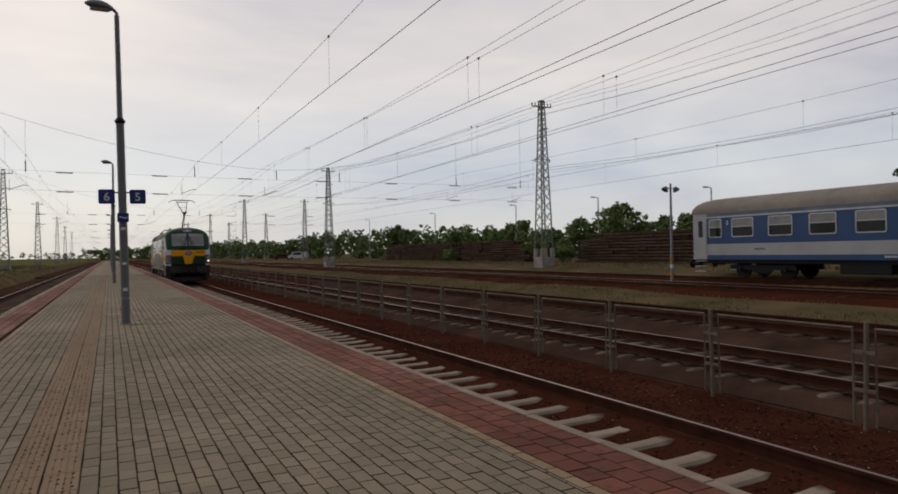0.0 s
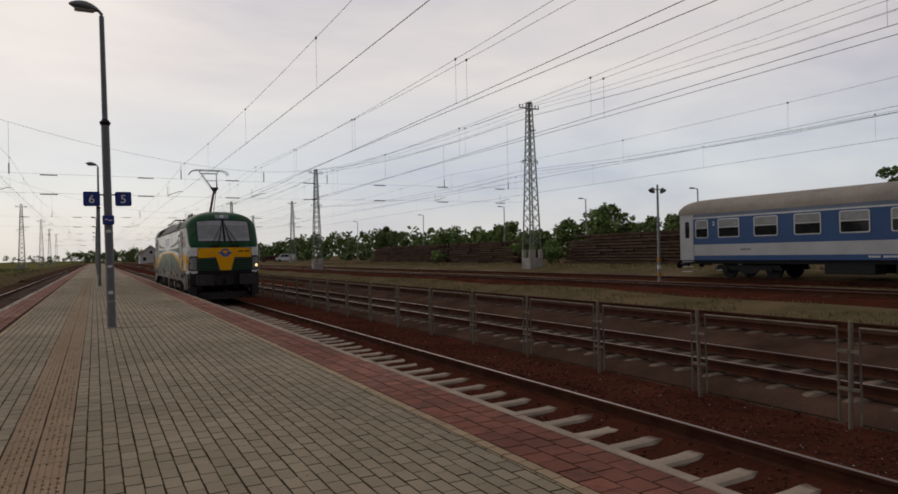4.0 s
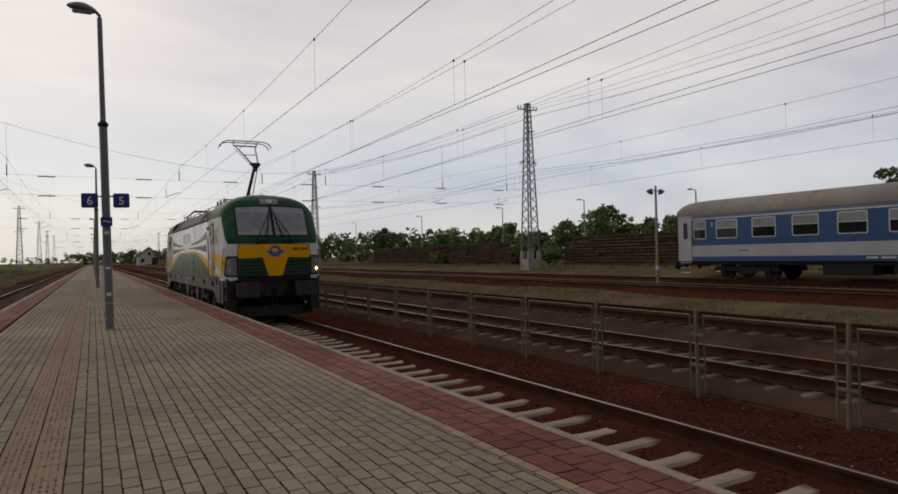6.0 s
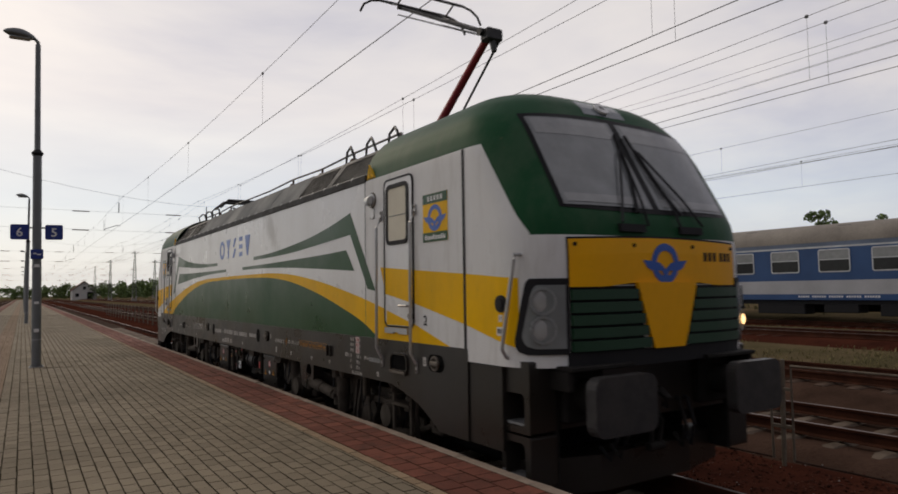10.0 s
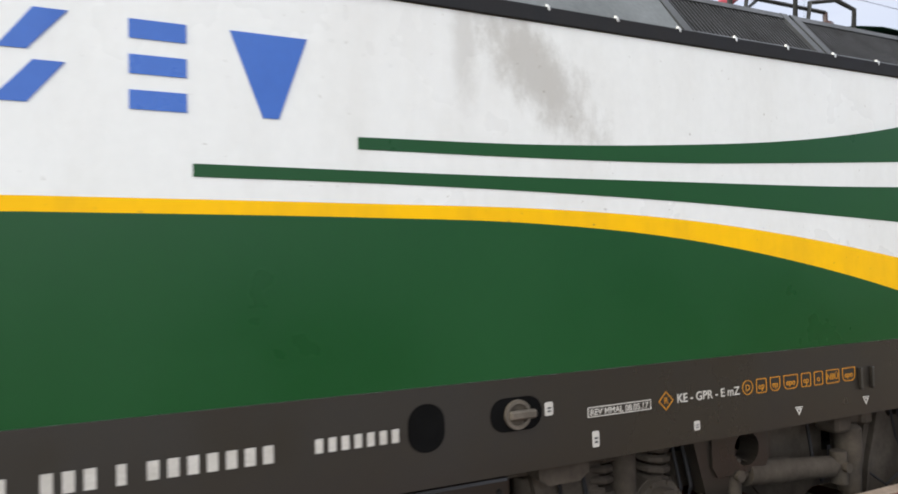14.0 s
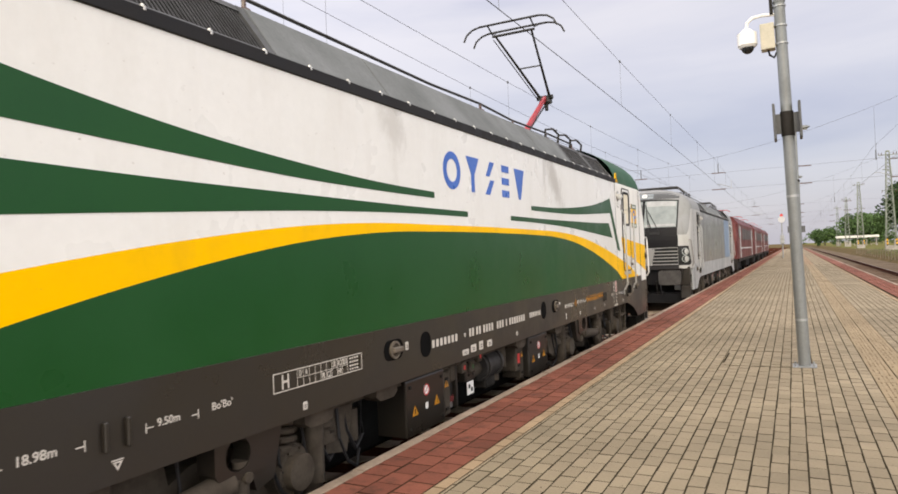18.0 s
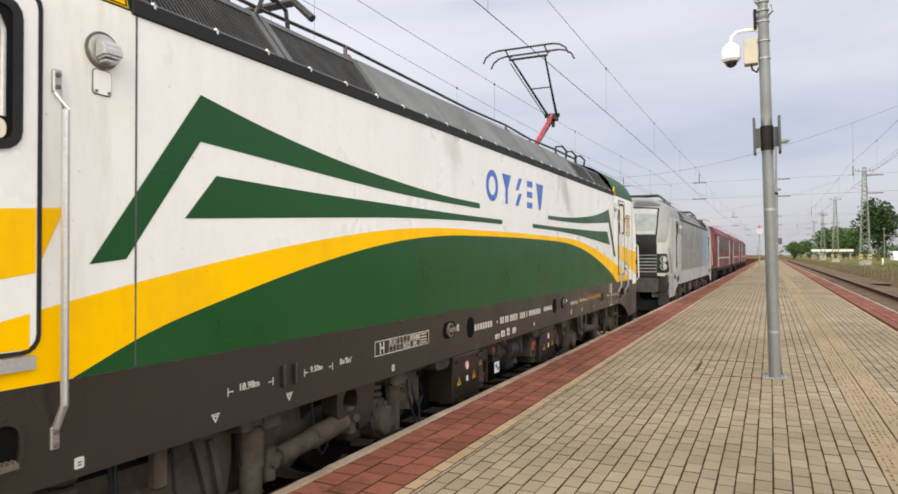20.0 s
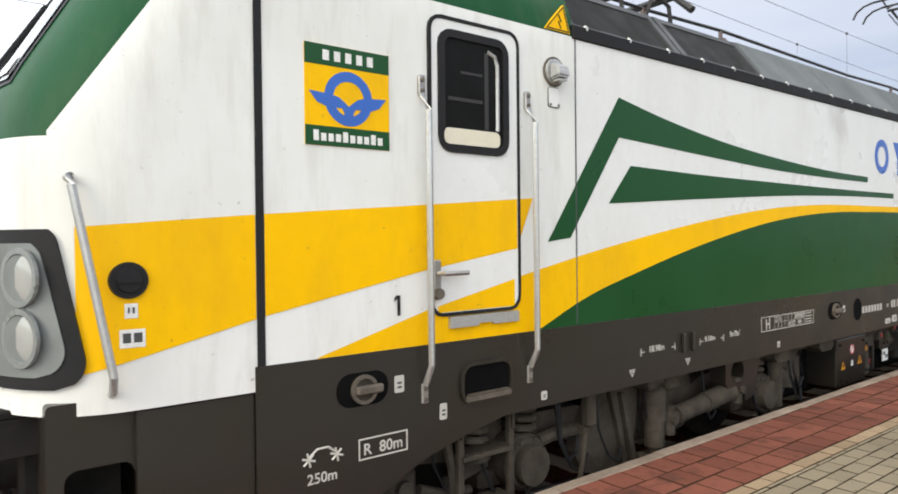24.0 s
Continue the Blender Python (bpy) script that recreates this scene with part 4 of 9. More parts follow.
def fence_line(x, ys, zf, height, label, mat, r=0.019):
    fe = thing("steel_fence", label, "fence")
    step = ys[1] - ys[0]
    post = bmesh.new()
    cyl(post, (0, 0, -0.1), (0, 0, height), 0.03, n=10)
    cyl(post, (0, 0, height), (0, 0, height + 0.012), 0.034, 0.02, n=10)
    post_ob = None
    for y in ys:
        if post_ob is None:
            post_ob = part("post", post, mat, fe, smooth=True)
            me = post_ob.data
        else:
            post_ob = new("post", me)
            post_ob.parent = fe
        post_ob.location = (x, y, zf)
        post_ob.rotation_euler = (rng.uniform(-0.02, 0.02), rng.uniform(-0.02, 0.02), 0)
    a, b, z0, z1 = 0.14, step - 0.14, 0.05, height - 0.07
    fr = bmesh.new()
    tube(fr, [(0, a, z0), (0, a, z1), (0, b, z1), (0, b, z0)], r, 6)
    for yy in (a, b):
        for zz in (height * 0.36, height * 0.72):
            box(fr, -0.02, 0.02, yy - 0.14 if yy == a else yy, yy if yy == a else yy + 0.14, zz - 0.02, zz + 0.02)
    foot = bmesh.new()
    tube(foot, [(0, a, z0 + 0.01), (0, b, z0 + 0.01)], 0.013, 6)
    m1 = None
    for y in ys[:-1]:
        if m1 is None:
            f = part("panel_frame", fr, mat, fe)
            m1 = f.data
            m2 = part("foot_bar", foot, M["fence_foot"], f, "rusty lower bar").data
        else:
            f = new("panel_frame", m1)
            f.parent = fe
            new("foot_bar", m2).parent = f
        f.location = (x, y, zf)
        f.rotation_euler = (0, rng.uniform(-0.015, 0.015), 0)
    return fe


fence_line(3.38, [5.12 + 2.38 * k for k in range(-4, 36)], -0.36, 1.33, "weathered steel tube fence of open frames between the tracks", M["fence"])
fence_line(-13.05, [-120 + 2.43 * k for k in range(0, 42)], -0.38, 1.30, "weathered steel tube fence beyond the far track", M["fence"], 0.026)

# ---- platform lamp posts ----


def lamp_post(x, y, signs, cctv=False):
    if cctv:
        label = "grey steel platform post with a dome camera and loudspeakers"
    elif signs:
        label = "grey steel platform lamp post with blue track number signs"
    else:
        label = "grey steel platform lamp post with a single lamp head"
    po = thing("platform_lamp_post", label, "lamp post", "platform lamp posts", (x, y, HP))
    bm = bmesh.new()
    r = 0.088 if not cctv else 0.068
    cyl(bm, (0, 0, 0), (0, 0, 4.5), r, r * 0.93, 20)
    part("lower_tube", bm, M["pole"], po, smooth=True)
    bm = bmesh.new()
    cyl(bm, (0, 0, 4.5), (0, 0, 6.78), 0.058, 0.05, 16)
    part("upper_tube", bm, M["pole"], po, smooth=True)
    bm = bmesh.new()
    wide = 1.0 if not cctv else 0.62
    cyl(bm, (0, 0, 4.40), (0, 0, 4.46), 0.09 * wide, 0.115 * wide, 16)
    cyl(bm, (0, 0, 4.46), (0, 0, 4.53), 0.115 * wide, 0.06 * wide, 16)
    part("collar", bm, M["black"] if not cctv else M["pole"], po, smooth=True)
    bm = bmesh.new()
    box(bm, -0.13, 0.13, -0.13, 0.13, 0.0, 0.012, 0.004)
    for sx in (-1, 1):
        for sy in (-1, 1):
            cyl(bm, (sx * 0.1, sy * 0.1, 0.01), (sx * 0.1, sy * 0.1, 0.04), 0.012, n=6)
    part("base_plate", bm, M["galv"], po)
    bm = bmesh.new()
    tube(bm, [(0.0, 0, 6.75), (0, 0, 6.83), (-0.05, 0, 6.89), (-0.12, 0, 6.92)], 0.035, 8)
    part("arm", bm, M["pole"], po, smooth=True)
    bm = bmesh.new()
    bmesh.ops.create_uvsphere(bm, u_segments=18, v_segments=10, radius=1.0)
    for vv in bm.verts:
        t = (vv.co.x + 1) / 2
        w = 0.6 + 0.4 * math.sin(math.pi * min(1, (1 - t) * 0.8 + 0.1))
        vv.co = Vector((vv.co.x * 0.30, vv.co.y * 0.16 * w, vv.co.z * (0.13 if vv.co.z > 0 else 0.075) * w))
    bmesh.ops.transform(bm, matrix=Matrix.Translation((-0.33, 0, 6.94)) @ Matrix.Rotation(radians(8), 4, "Y"), verts=bm.verts)
    head = part("lamp_head", bm, M["pole"], po, "grey streetlight housing", True)
    bm = bmesh.new()
    prism(bm, rounded(-0.52, -0.14, -0.10, 0.10, 0.05), "z", 6.862, 6.885)
    part("lamp_glass", bm, M["lens"], head)
    if signs:
        for n, x0 in (("6", -0.47), ("5", 0.145)):
            bm = bmesh.new()
            prism(bm, rounded(x0, x0 + 0.325, 2.64, 2.95, 0.035), "y", -0.045, 0.045)
            s = part("track_sign", bm, M["sign_blue"], po, "blue box sign with a white %s" % n)
            lettering("numeral", n, 0.25, Matrix.Translation((x0 + 0.1625, -0.0465, 2.705)) @ Matrix.Rotation(radians(90), 4, "X"), M["white"], s, 0.001, "CENTER")
        bm = bmesh.new()
        box(bm, -0.16, 0.16, -0.02, 0.02, 2.87, 2.90)
        part("bracket", bm, M["galv"], po)
        bm = bmesh.new()
        box(bm, -0.115, 0.115, -0.14, -0.09, 2.23, 2.43, 0.015, 2)
        s = part("pictogram_sign", bm, M["sign_blue"], po, "small blue sign with white marks")
        bm = bmesh.new()
        box(bm, -0.07, -0.01, -0.1425, -0.1400, 2.33, 2.355)
        box(bm, 0.0, 0.075, -0.1425, -0.1400, 2.31, 2.335)
        part("pictogram", bm, M["white"], s)
    for z in (0.55, 2.05):
        bm = bmesh.new()
        cyl(bm, (0, 0, z), (0, 0, z + 0.03), r * 1.03, n=20)
        part("clamp_band", bm, M["galv"], po)
    return po


FIRST = lamp_post(-4.72, 16.35, True)
FIRST.rotation_euler = (0, radians(-0.9), 0)
for z, h in ((0.72, 0.07), (1.30, 0.05), (2.06, 0.06)):
    bm = bmesh.new()
    box(bm, -0.045, 0.045, -0.094, -0.086, z, z + h)
    part("sticker", bm, M["white"], FIRST, "small pale sticker")
PLAIN = lamp_post(-4.80, 43.1, False)
for y in (70.2, 96.8, 123.4, 150, 176.6, 203.2, -36, -62.5, -89):
    copy_thing(PLAIN, pose(-4.80, y, HP))
CCTV = lamp_post(-4.575, -9.25, False, True)
CCTV.rotation_euler = (0, radians(1.4), 0)


def cctv_gear(po):
    """Dome camera on an arm, cream junction box, loudspeaker panels and clamps."""
    bm = bmesh.new()
    tube(bm, [(0.02, 0, 4.31), (0.20, 0, 4.33), (0.31, 0, 4.32), (0.37, 0, 4.27), (0.38, 0, 4.19)], 0.022, 8)
    part("camera_arm", bm, M["white"], po, "white bracket arm", True)
    bm = bmesh.new()
    cyl(bm, (0.38, 0, 4.19), (0.38, 0, 4.14), 0.05, 0.10, 18)
    cyl(bm, (0.38, 0, 4.14), (0.38, 0, 3.99), 0.115, 0.115, 18)
    cyl(bm, (0.38, 0, 3.99), (0.38, 0, 3.96), 0.115, 0.09, 18)
    part("dome_camera", bm, M["white"], po, "white dome security camera", True)
    bm = bmesh.new()
    bmesh.ops.create_uvsphere(bm, u_segments=16, v_segments=10, radius=0.075, matrix=Matrix.Translation((0.38, 0, 3.96)))
    part("dome_lens", bm, M["glass"], po, "dark dome window", True)
    bm = bmesh.new()
    box(bm, 0.07, 0.23, -0.10, 0.06, 3.89, 4.21, 0.012, 2)
    part("junction_box", bm, M["cream_box"], po, "cream junction box")
    bm = bmesh.new()
    tube(bm, [(0.15, -0.02, 3.89), (0.14, -0.02, 3.83), (0.09, -0.02, 3.79), (0.06, -0.02, 3.85)], 0.014, 6)
    part("cable", bm, M["black"], po)
    for sx in (-1, 1):
        bm = bmesh.new()
        box(bm, sx * 0.125, sx * 0.155, -0.14, 0.14, 2.76, 3.20, 0.012, 2)
        box(bm, sx * 0.06, sx * 0.13, -0.02, 0.02, 2.84, 3.08)
        part("loudspeaker", bm, M["roof_dark"], po, "flat dark grey loudspeaker panel")
    bm = bmesh.new()
    cyl(bm, (0, 0, 2.80), (0, 0, 3.10), 0.075, n=18)
    part("sleeve", bm, M["dark"], po, smooth=True)
    bm = bmesh.new()
    box(bm, 0.07, 0.11, -0.03, 0.03, 4.31, 4.57, 0.006)
    part("cable_box", bm, M["dark"], po)
    for z in (3.93, 4.15, 4.39, 4.53, 4.64, 3.07, 2.83):
        bm = bmesh.new()
        cyl(bm, (0, 0, z), (0, 0, z + 0.018), 0.074, n=18)
        part("clamp_band", bm, M["galv"], po)
    bm = bmesh.new()
    for k, (z, a) in enumerate(((4.59, 0.8), (4.69, -0.6), (4.81, 0.4), (4.45, 2.6))):
        tube(bm, [(0.05 * math.cos(a), 0.05 * math.sin(a), z), (0.13 * math.cos(a), 0.13 * math.sin(a), z + 0.05), (0.10 * math.cos(a), 0.10 * math.sin(a), z + 0.14)], 0.012, 6)
    part("cable_loops", bm, M["galv"], po)


cctv_gear(CCTV)

# ---- lattice masts, cross spans and overhead lines ----


def lattice_mast(h=13.3):
    ma = thing("lattice_mast", "tall tapering grey lattice catenary mast on a concrete footing", "catenary mast", "lattice masts")
    wb, wt = 0.52, 0.17
    def half(z):
        return wb + (wt - wb) * (z - 1.3) / (h - 1.3)
    for sx in (-1, 1):
        for sy in (-1, 1):
            bm = bmesh.new()
            cyl(bm, (sx * half(0.6), sy * half(0.6), 0.6), (sx * wt, sy * wt, h), 0.062, 0.05, 4)
            part("leg", bm, M["lattice"], ma)
    bm = bmesh.new()
    z = 1.5
    while z < h - 0.3:
        dz = max(0.45, half(z) * 1.9)
        z2 = min(z + dz, h - 0.05)
        a, b = half(z), half(z2)
        for u, w in (((-a, -a), (b, -b)), ((a, -a), (-b, -b)), ((-a, a), (b, b)), ((a, a), (-b, b)), ((-a, -a), (-b, b)), ((-a, a), (-b, -b)), ((a, -a), (b, b)), ((a, a), (b, -b))):
            cyl(bm, (*u, z), (*w, z2), 0.024, n=4, caps=False)
        z = z2
    part("bracing", bm, M["lattice"], ma)
    bm = bmesh.new()
    box(bm, -0.62, 0.62, -0.62, 0.62, -0.6, 0.55, 0.03)
    for sx in (-1, 1):
        for sy in (-1, 1):
            box(bm, sx * 0.34, sx * 0.62, sy * 0.34, sy * 0.62, 0.55, 1.25, 0.03)
    part("footing", bm, M["concrete"], ma, "chipped white-grey concrete footing")
    for nm, x0, x1, w, z0, z1 in (("cross_arm", -0.95, 0.95, 0.05, -0.42, -0.34), ("mast_cap", -0.2, 0.2, 0.2, -0.02, 0.12), ("cross_arm", -0.75, 0.75, 0.04, -4.75, -4.68), ("cross_arm", -0.1, 0.62, 0.04, -2.2, -2.12)):
        bm = bmesh.new()
        box(bm, x0, x1, -w, w, h + z0, h + z1)
        part(nm, bm, M["lattice"], ma)
    for x, z, up in ((-0.92, h - 0.34, 1), (-0.62, h - 0.34, 1), (0.62, h - 0.34, 1), (0.92, h - 0.34, 1), (-0.72, h - 4.7, -1), (0.72, h - 4.7, -1)):
        bm = bmesh.new()
        for k in range(4):
            cyl(bm, (x, 0, z + up * 0.07 * k), (x, 0, z + up * (0.07 * k + 0.05)), 0.06, 0.035, 8)
        part("insulator", bm, M["insulator"], ma)
    return ma


MAST = lattice_mast()
MAST.location = (26.85, 45.5, ground_z(26.85) + 0.25)
SHORT_MAST = lattice_mast(12.0)
SHORT_MAST.location = (-17.0, 45.5, ground_z(-17.0) + 0.1)
SPANS = ((-17.0, 26.85, 45.5), (-16.4, 21.8, 89.0), (-17.2, 20.6, 146), (-17.2, 20.5, 199), (-18.2, 20, 254), (-18.5, 19.5, 305), (-14.95, 24.5, -49.5), (-15.1, 24.5, -97), (-15.6, 24.5, -145), (-16.5, 24.5, -193), (-17, 24.5, -241))
for xa, xb, y in SPANS:
    if (xb, y) != (26.85, 45.5):
        copy_thing(MAST, pose(xb, y, ground_z(xb) + 0.2, 0, 0, rng.uniform(-3, 3)))
        copy_thing(SHORT_MAST, pose(xa, y + (3.5 if y > 0 else 0) + (3.9 if y == 89.0 else 0), ground_z(xa) + 0.1, 0, 0, rng.uniform(-3, 3)))
for x, y in ((33.5, 146), (36, 199), (34, 254), (-31, 140), (-33, 190)):
    copy_thing(MAST, pose(x, y, ground_z(x)))


for x, y in ((-14.95, -49.5), (-15.1, -97), (-15.6, -145)):
    for sx in (-0.48, 0.48):
        bd = thing("warning_board", "yellow and black banded warning board on a mast footing", "warning board", "warning boards", (x + sx, y + 0.66, ground_z(x) + 0.65))
        for k in range(5):
            bm = bmesh.new()
            box(bm, -0.075, 0.075, 0.0, 0.03, k * 0.20, k * 0.20 + 0.20)
            part("band", bm, M["loco_yellow"] if k % 2 else M["black"], bd)


def cross_span(xa, xb, y):
    cs = thing("catenary_cross_span", "sagging cross-span cables with insulators between two masts", "cross span", "cross spans")
    mid, lo = (xa + xb) / 2, 7.65
    def sag(x):
        u = (x - mid) / ((xb - xa) / 2)
        return lo + ((12.5 if u < 0 else 13.4) - lo) * abs(u) ** 1.7
    bm = bmesh.new()
    tube(bm, [(x, y, sag(x)) for x in np.linspace(xa, xb, 25)], 0.008, 5)
    part("sag_cable", bm, M["wire"], cs)
    for z in (6.98, 5.85):
        bm = bmesh.new()
        tube(bm, [(xa, y, z + 0.15), (mid, y, z), (xb, y, z + 0.15)], 0.006, 5)
        part("cross_wire", bm, M["wire"], cs)
        for x in list(np.arange(xa + 4, xb - 2, 5.2)):
            bm = bmesh.new()
            box(bm, x, x + 0.9, y - 0.03, y + 0.03, z - 0.01, z + 0.05, 0.015)
            part("insulator", bm, M["insulator"], cs)
    for _, cx, cz in TRACKS:
        if not xa < cx < xb:
            continue
        bm = bmesh.new()
        tube(bm, [(cx - 0.1, y, 6.98), (cx - 0.1, y, sag(cx))], 0.008, 4)
        tube(bm, [(cx - 0.1, y, 7.0), (cx - 0.1, y, 7.62)], 0.03, 5)
        part("dropper", bm, M["wire"], cs)
        bm = bmesh.new()
        tube(bm, [(cx - 0.9, y, 5.95), (cx - 0.2, y, 6.22), (cx, y, 6.2)], 0.02, 5)
        tube(bm, [(cx - 0.9, y, 5.86), (cx - 0.9, y, 6.5)], 0.015, 5)
        part("steady_arm", bm, M["galv"], cs)


for xa, xb, y in SPANS[:5] + SPANS[6:9]:
    cross_span(xa, xb, y)


def overhead(cx, y0, y1, zc, zm, label, slant=0.0, sag=0.36, sway=0.12):
    """Contact wire and messenger with droppers; cx: its place at y = 27, slant: how it drifts along the track."""
    ov = thing("overhead_line", label, "overhead wire", "overhead lines")
    sup = sorted([y for _, _, y in SPANS] + [-2.0])
    def at(y):
        return cx + slant * (max(-60, min(y, 90)) - 27) + sway * math.sin(y * 0.066)
    def mz(y):
        for a, b in zip(sup[:-1], sup[1:]):
            if a <= y <= b:
                u = (y - a) / (b - a)
                return zm - sag * 4 * u * (1 - u)
        return zm
    ys = np.arange(y0, y1 + 0.1, 5.0)
    for name, fn, r in (("contact_wire", lambda y: zc, 0.0083), ("messenger_wire", mz, 0.0062)):
        bm = bmesh.new()
        tube(bm, [(at(y), y, fn(y)) for y in ys], r, 5)
        part(name, bm, M["wire"], ov)
    bm = bmesh.new()
    for y in np.arange(7.55 - 9.25 * math.floor((7.55 - y0) / 9.25), y1, 9.25):
        tube(bm, [(at(y), y, zc), (at(y), y, mz(y))], 0.004, 3)
        box(bm, at(y) - 0.02, at(y) + 0.02, y - 0.03, y + 0.03, mz(y) - 0.03, mz(y) + 0.03)
    part("dropper_wire", bm, M["wire"], ov)["kind"] = "stuff"


overhead(0.0, -250, 290, 6.27, 7.93, "contact and messenger wire above the platform track")
overhead(4.41, -60, 290, 6.24, 7.86, "contact and messenger wire of a merging line", 0.0195, sway=0.0)
overhead(4.50, -150, 290, 6.27, 7.88, "contact and messenger wire above the second track", -0.007, sway=0.0)
overhead(9.45, -60, 290, 6.25, 7.85, "contact and messenger wire of a merging line", 0.028, sway=0.0)
overhead(9.60, -150, 290, 6.27, 7.88, "contact and messenger wire above the third track")
overhead(18.9, -60, 290, 6.4, 7.9, "contact and messenger wire above a yard track")
overhead(24.75, -60, 290, 6.4, 7.9, "contact and messenger wire above a yard track")
overhead(-9.2, -250, 290, 6.2, 7.85, "contact and messenger wire above the far platform track")
for x, z in ((25.2, 13.35), (26.0, 13.3), (27.5, 13.3), (27.8, 13.35), (26.15, 8.6), (27.6, 8.6), (-15.9, 12.4), (-15.2, 12.4)):
    bm = bmesh.new()
    pts = []
    for a, b in zip((-97, -49.5, 0, 45.5, 89, 146, 199), (-49.5, 0, 45.5, 89, 146, 199, 254)):
        for u in (0, 0.25, 0.5, 0.75):
            y = a + (b - a) * u
            dx = 0 if x < 0 else float(np.interp(y, (45.5, 89, 254), (0, -5, -7)))
            pts.append((x + dx, y, z - 0.7 * 4 * u * (1 - u)))
    tube(bm, pts, 0.010, 5)
    tagged(finish("feeder_wire", bm, M["wire"]), "thin feeder wire strung between mast heads", "feeder wire", "feeder wires")

# ---- locomotives of one type: shell, cabs, frame, bogies ----
SX = 1.506
ZK = (1.26, 2.30, 2.55, 2.70, 3.53, 3.66, 3.79, 3.90, 3.98, 4.05, 4.10)
FK = (9.16, 9.16, 9.13, 9.06, 8.58, 8.49, 8.39, 8.24, 8.00, 7.58, 6.95)
ZW = (1.26, 3.27, 3.43, 3.59, 3.74, 3.87, 3.97, 4.05, 4.10)
WK = (1.506, 1.506, 1.475, 1.40, 1.26, 1.06, 0.80, 0.46, 0.10)
NX, NS = 4.2, 2.8


def reach(z):
    return float(np.interp(z, ZK, FK))


def width(z):
    return float(np.interp(z, ZW, WK))


def bend(z):
    return reach(z) - 0.62


def nose_s(x, z):
    u = min(abs(x) / width(z), 1.0)
    s0 = bend(z)
    return s0 + (reach(z) - s0) * max(0.0, 1 - u ** NX) ** (1 / NS)


def side_x(s, z):
    s0, f = bend(z), reach(z)
    if s <= s0:
        return width(z)
    c = min(1.0, (s - s0) / (f - s0)) ** NS
    return width(z) * (1 - c) ** (1 / NX)


def cab_shell(e):
    """Shell of a cab end, from the machine room wall round the nose. e: +1 front (towards -y), -1 rear."""
    bm = bmesh.new()
    zs = np.concatenate((np.linspace(1.285, 3.27, 21), np.linspace(3.32, 4.05, 18)))
    rows = []
    for z in zs:
        w, s0, f = width(z), bend(z), reach(z)
        pts = [(-w, 5.97)] + [(-w, 5.97 + (s0 - 5.97) * k / 4) for k in range(1, 4)]
        for k in range(41):
            a = math.pi / 2 * (1 - k / 20)
            sn, cs = math.sin(a), math.cos(a)
            pts.append((-math.copysign(abs(sn) ** (2 / NX), sn) * w, s0 + (f - s0) * abs(cs) ** (2 / NS)))
        pts += [(w, 5.97 + (s0 - 5.97) * k / 4) for k in range(3, 0, -1)] + [(w, 5.97)]
        rows.append([bm.verts.new((x, -e * s, z)) for x, s in pts])
    for a, b in zip(rows[:-1], rows[1:]):
        for i in range(len(a) - 1):
            bm.faces.new((a[i], a[i + 1], b[i + 1], b[i]))
    bm.faces.new(rows[-1])
    bm.faces.new(rows[0])
    return bm


def ribbon(bm, e, ss, top, low, off=0.003, rows=1, side=-1):
    """A painted band on the side wall between two curves over s, following the shell."""
    grid = []
    for s in ss:
        zt, zb = top(s), low(s)
        col = []
        for k in range(rows + 1):
            z = zb + (zt - zb) * k / rows
            col.append(bm.verts.new((side * (side_x(abs(s), z) + off), -e * s, z)))
        grid.append(col)
    for a, b in zip(grid[:-1], grid[1:]):
        for k in range(rows):
            bm.faces.new((a[k], b[k], b[k + 1], a[k + 1]))


def curve(ks, vs):
    """A smooth curve through points (Catmull-Rom over uneven steps)."""
    ks, vs = np.array(ks, float), np.array(vs, float)
    m = np.gradient(vs, ks)

    def f(x):
        x = min(max(x, ks[0]), ks[-1])
        i = min(int(np.searchsorted(ks, x, side="right")) - 1, len(ks) - 2)
        h = ks[i + 1] - ks[i]
        t = (x - ks[i]) / h
        return float((2 * t ** 3 - 3 * t ** 2 + 1) * vs[i] + (t ** 3 - 2 * t ** 2 + t) * h * m[i] + (-2 * t ** 3 + 3 * t ** 2) * vs[i + 1] + (t ** 3 - t ** 2) * h * m[i + 1])
    return f


def line(*pts):
    ks, vs = zip(*pts)
    return lambda x: float(np.interp(x, ks, vs))


def nose_patch(bm, e, x0, x1, zl, zh, off, nx=16, nz=4, thick=0.0):
    """A sheet or slab on the nose; zl and zh are heights or functions of x."""
    def grid(o):
        g = []
        for i in range(nx + 1):
            x = x0 + (x1 - x0) * i / nx
            a = zl(x) if callable(zl) else zl
            b = zh(x) if callable(zh) else zh
            g.append([bm.verts.new((x, -e * (nose_s(x, a + (b - a) * k / nz) + o), a + (b - a) * k / nz)) for k in range(nz + 1)])
        return g
    g = grid(off)
    for a, b in zip(g[:-1], g[1:]):
        for k in range(nz):
            bm.faces.new((a[k], b[k], b[k + 1], a[k + 1]))
    if thick:
        h = grid(off - thick)
        edge = [(i, 0) for i in range(nx + 1)] + [(nx, k) for k in range(1, nz + 1)] + [(i, nz) for i in range(nx - 1, -1, -1)] + [(0, k) for k in range(nz - 1, 0, -1)]
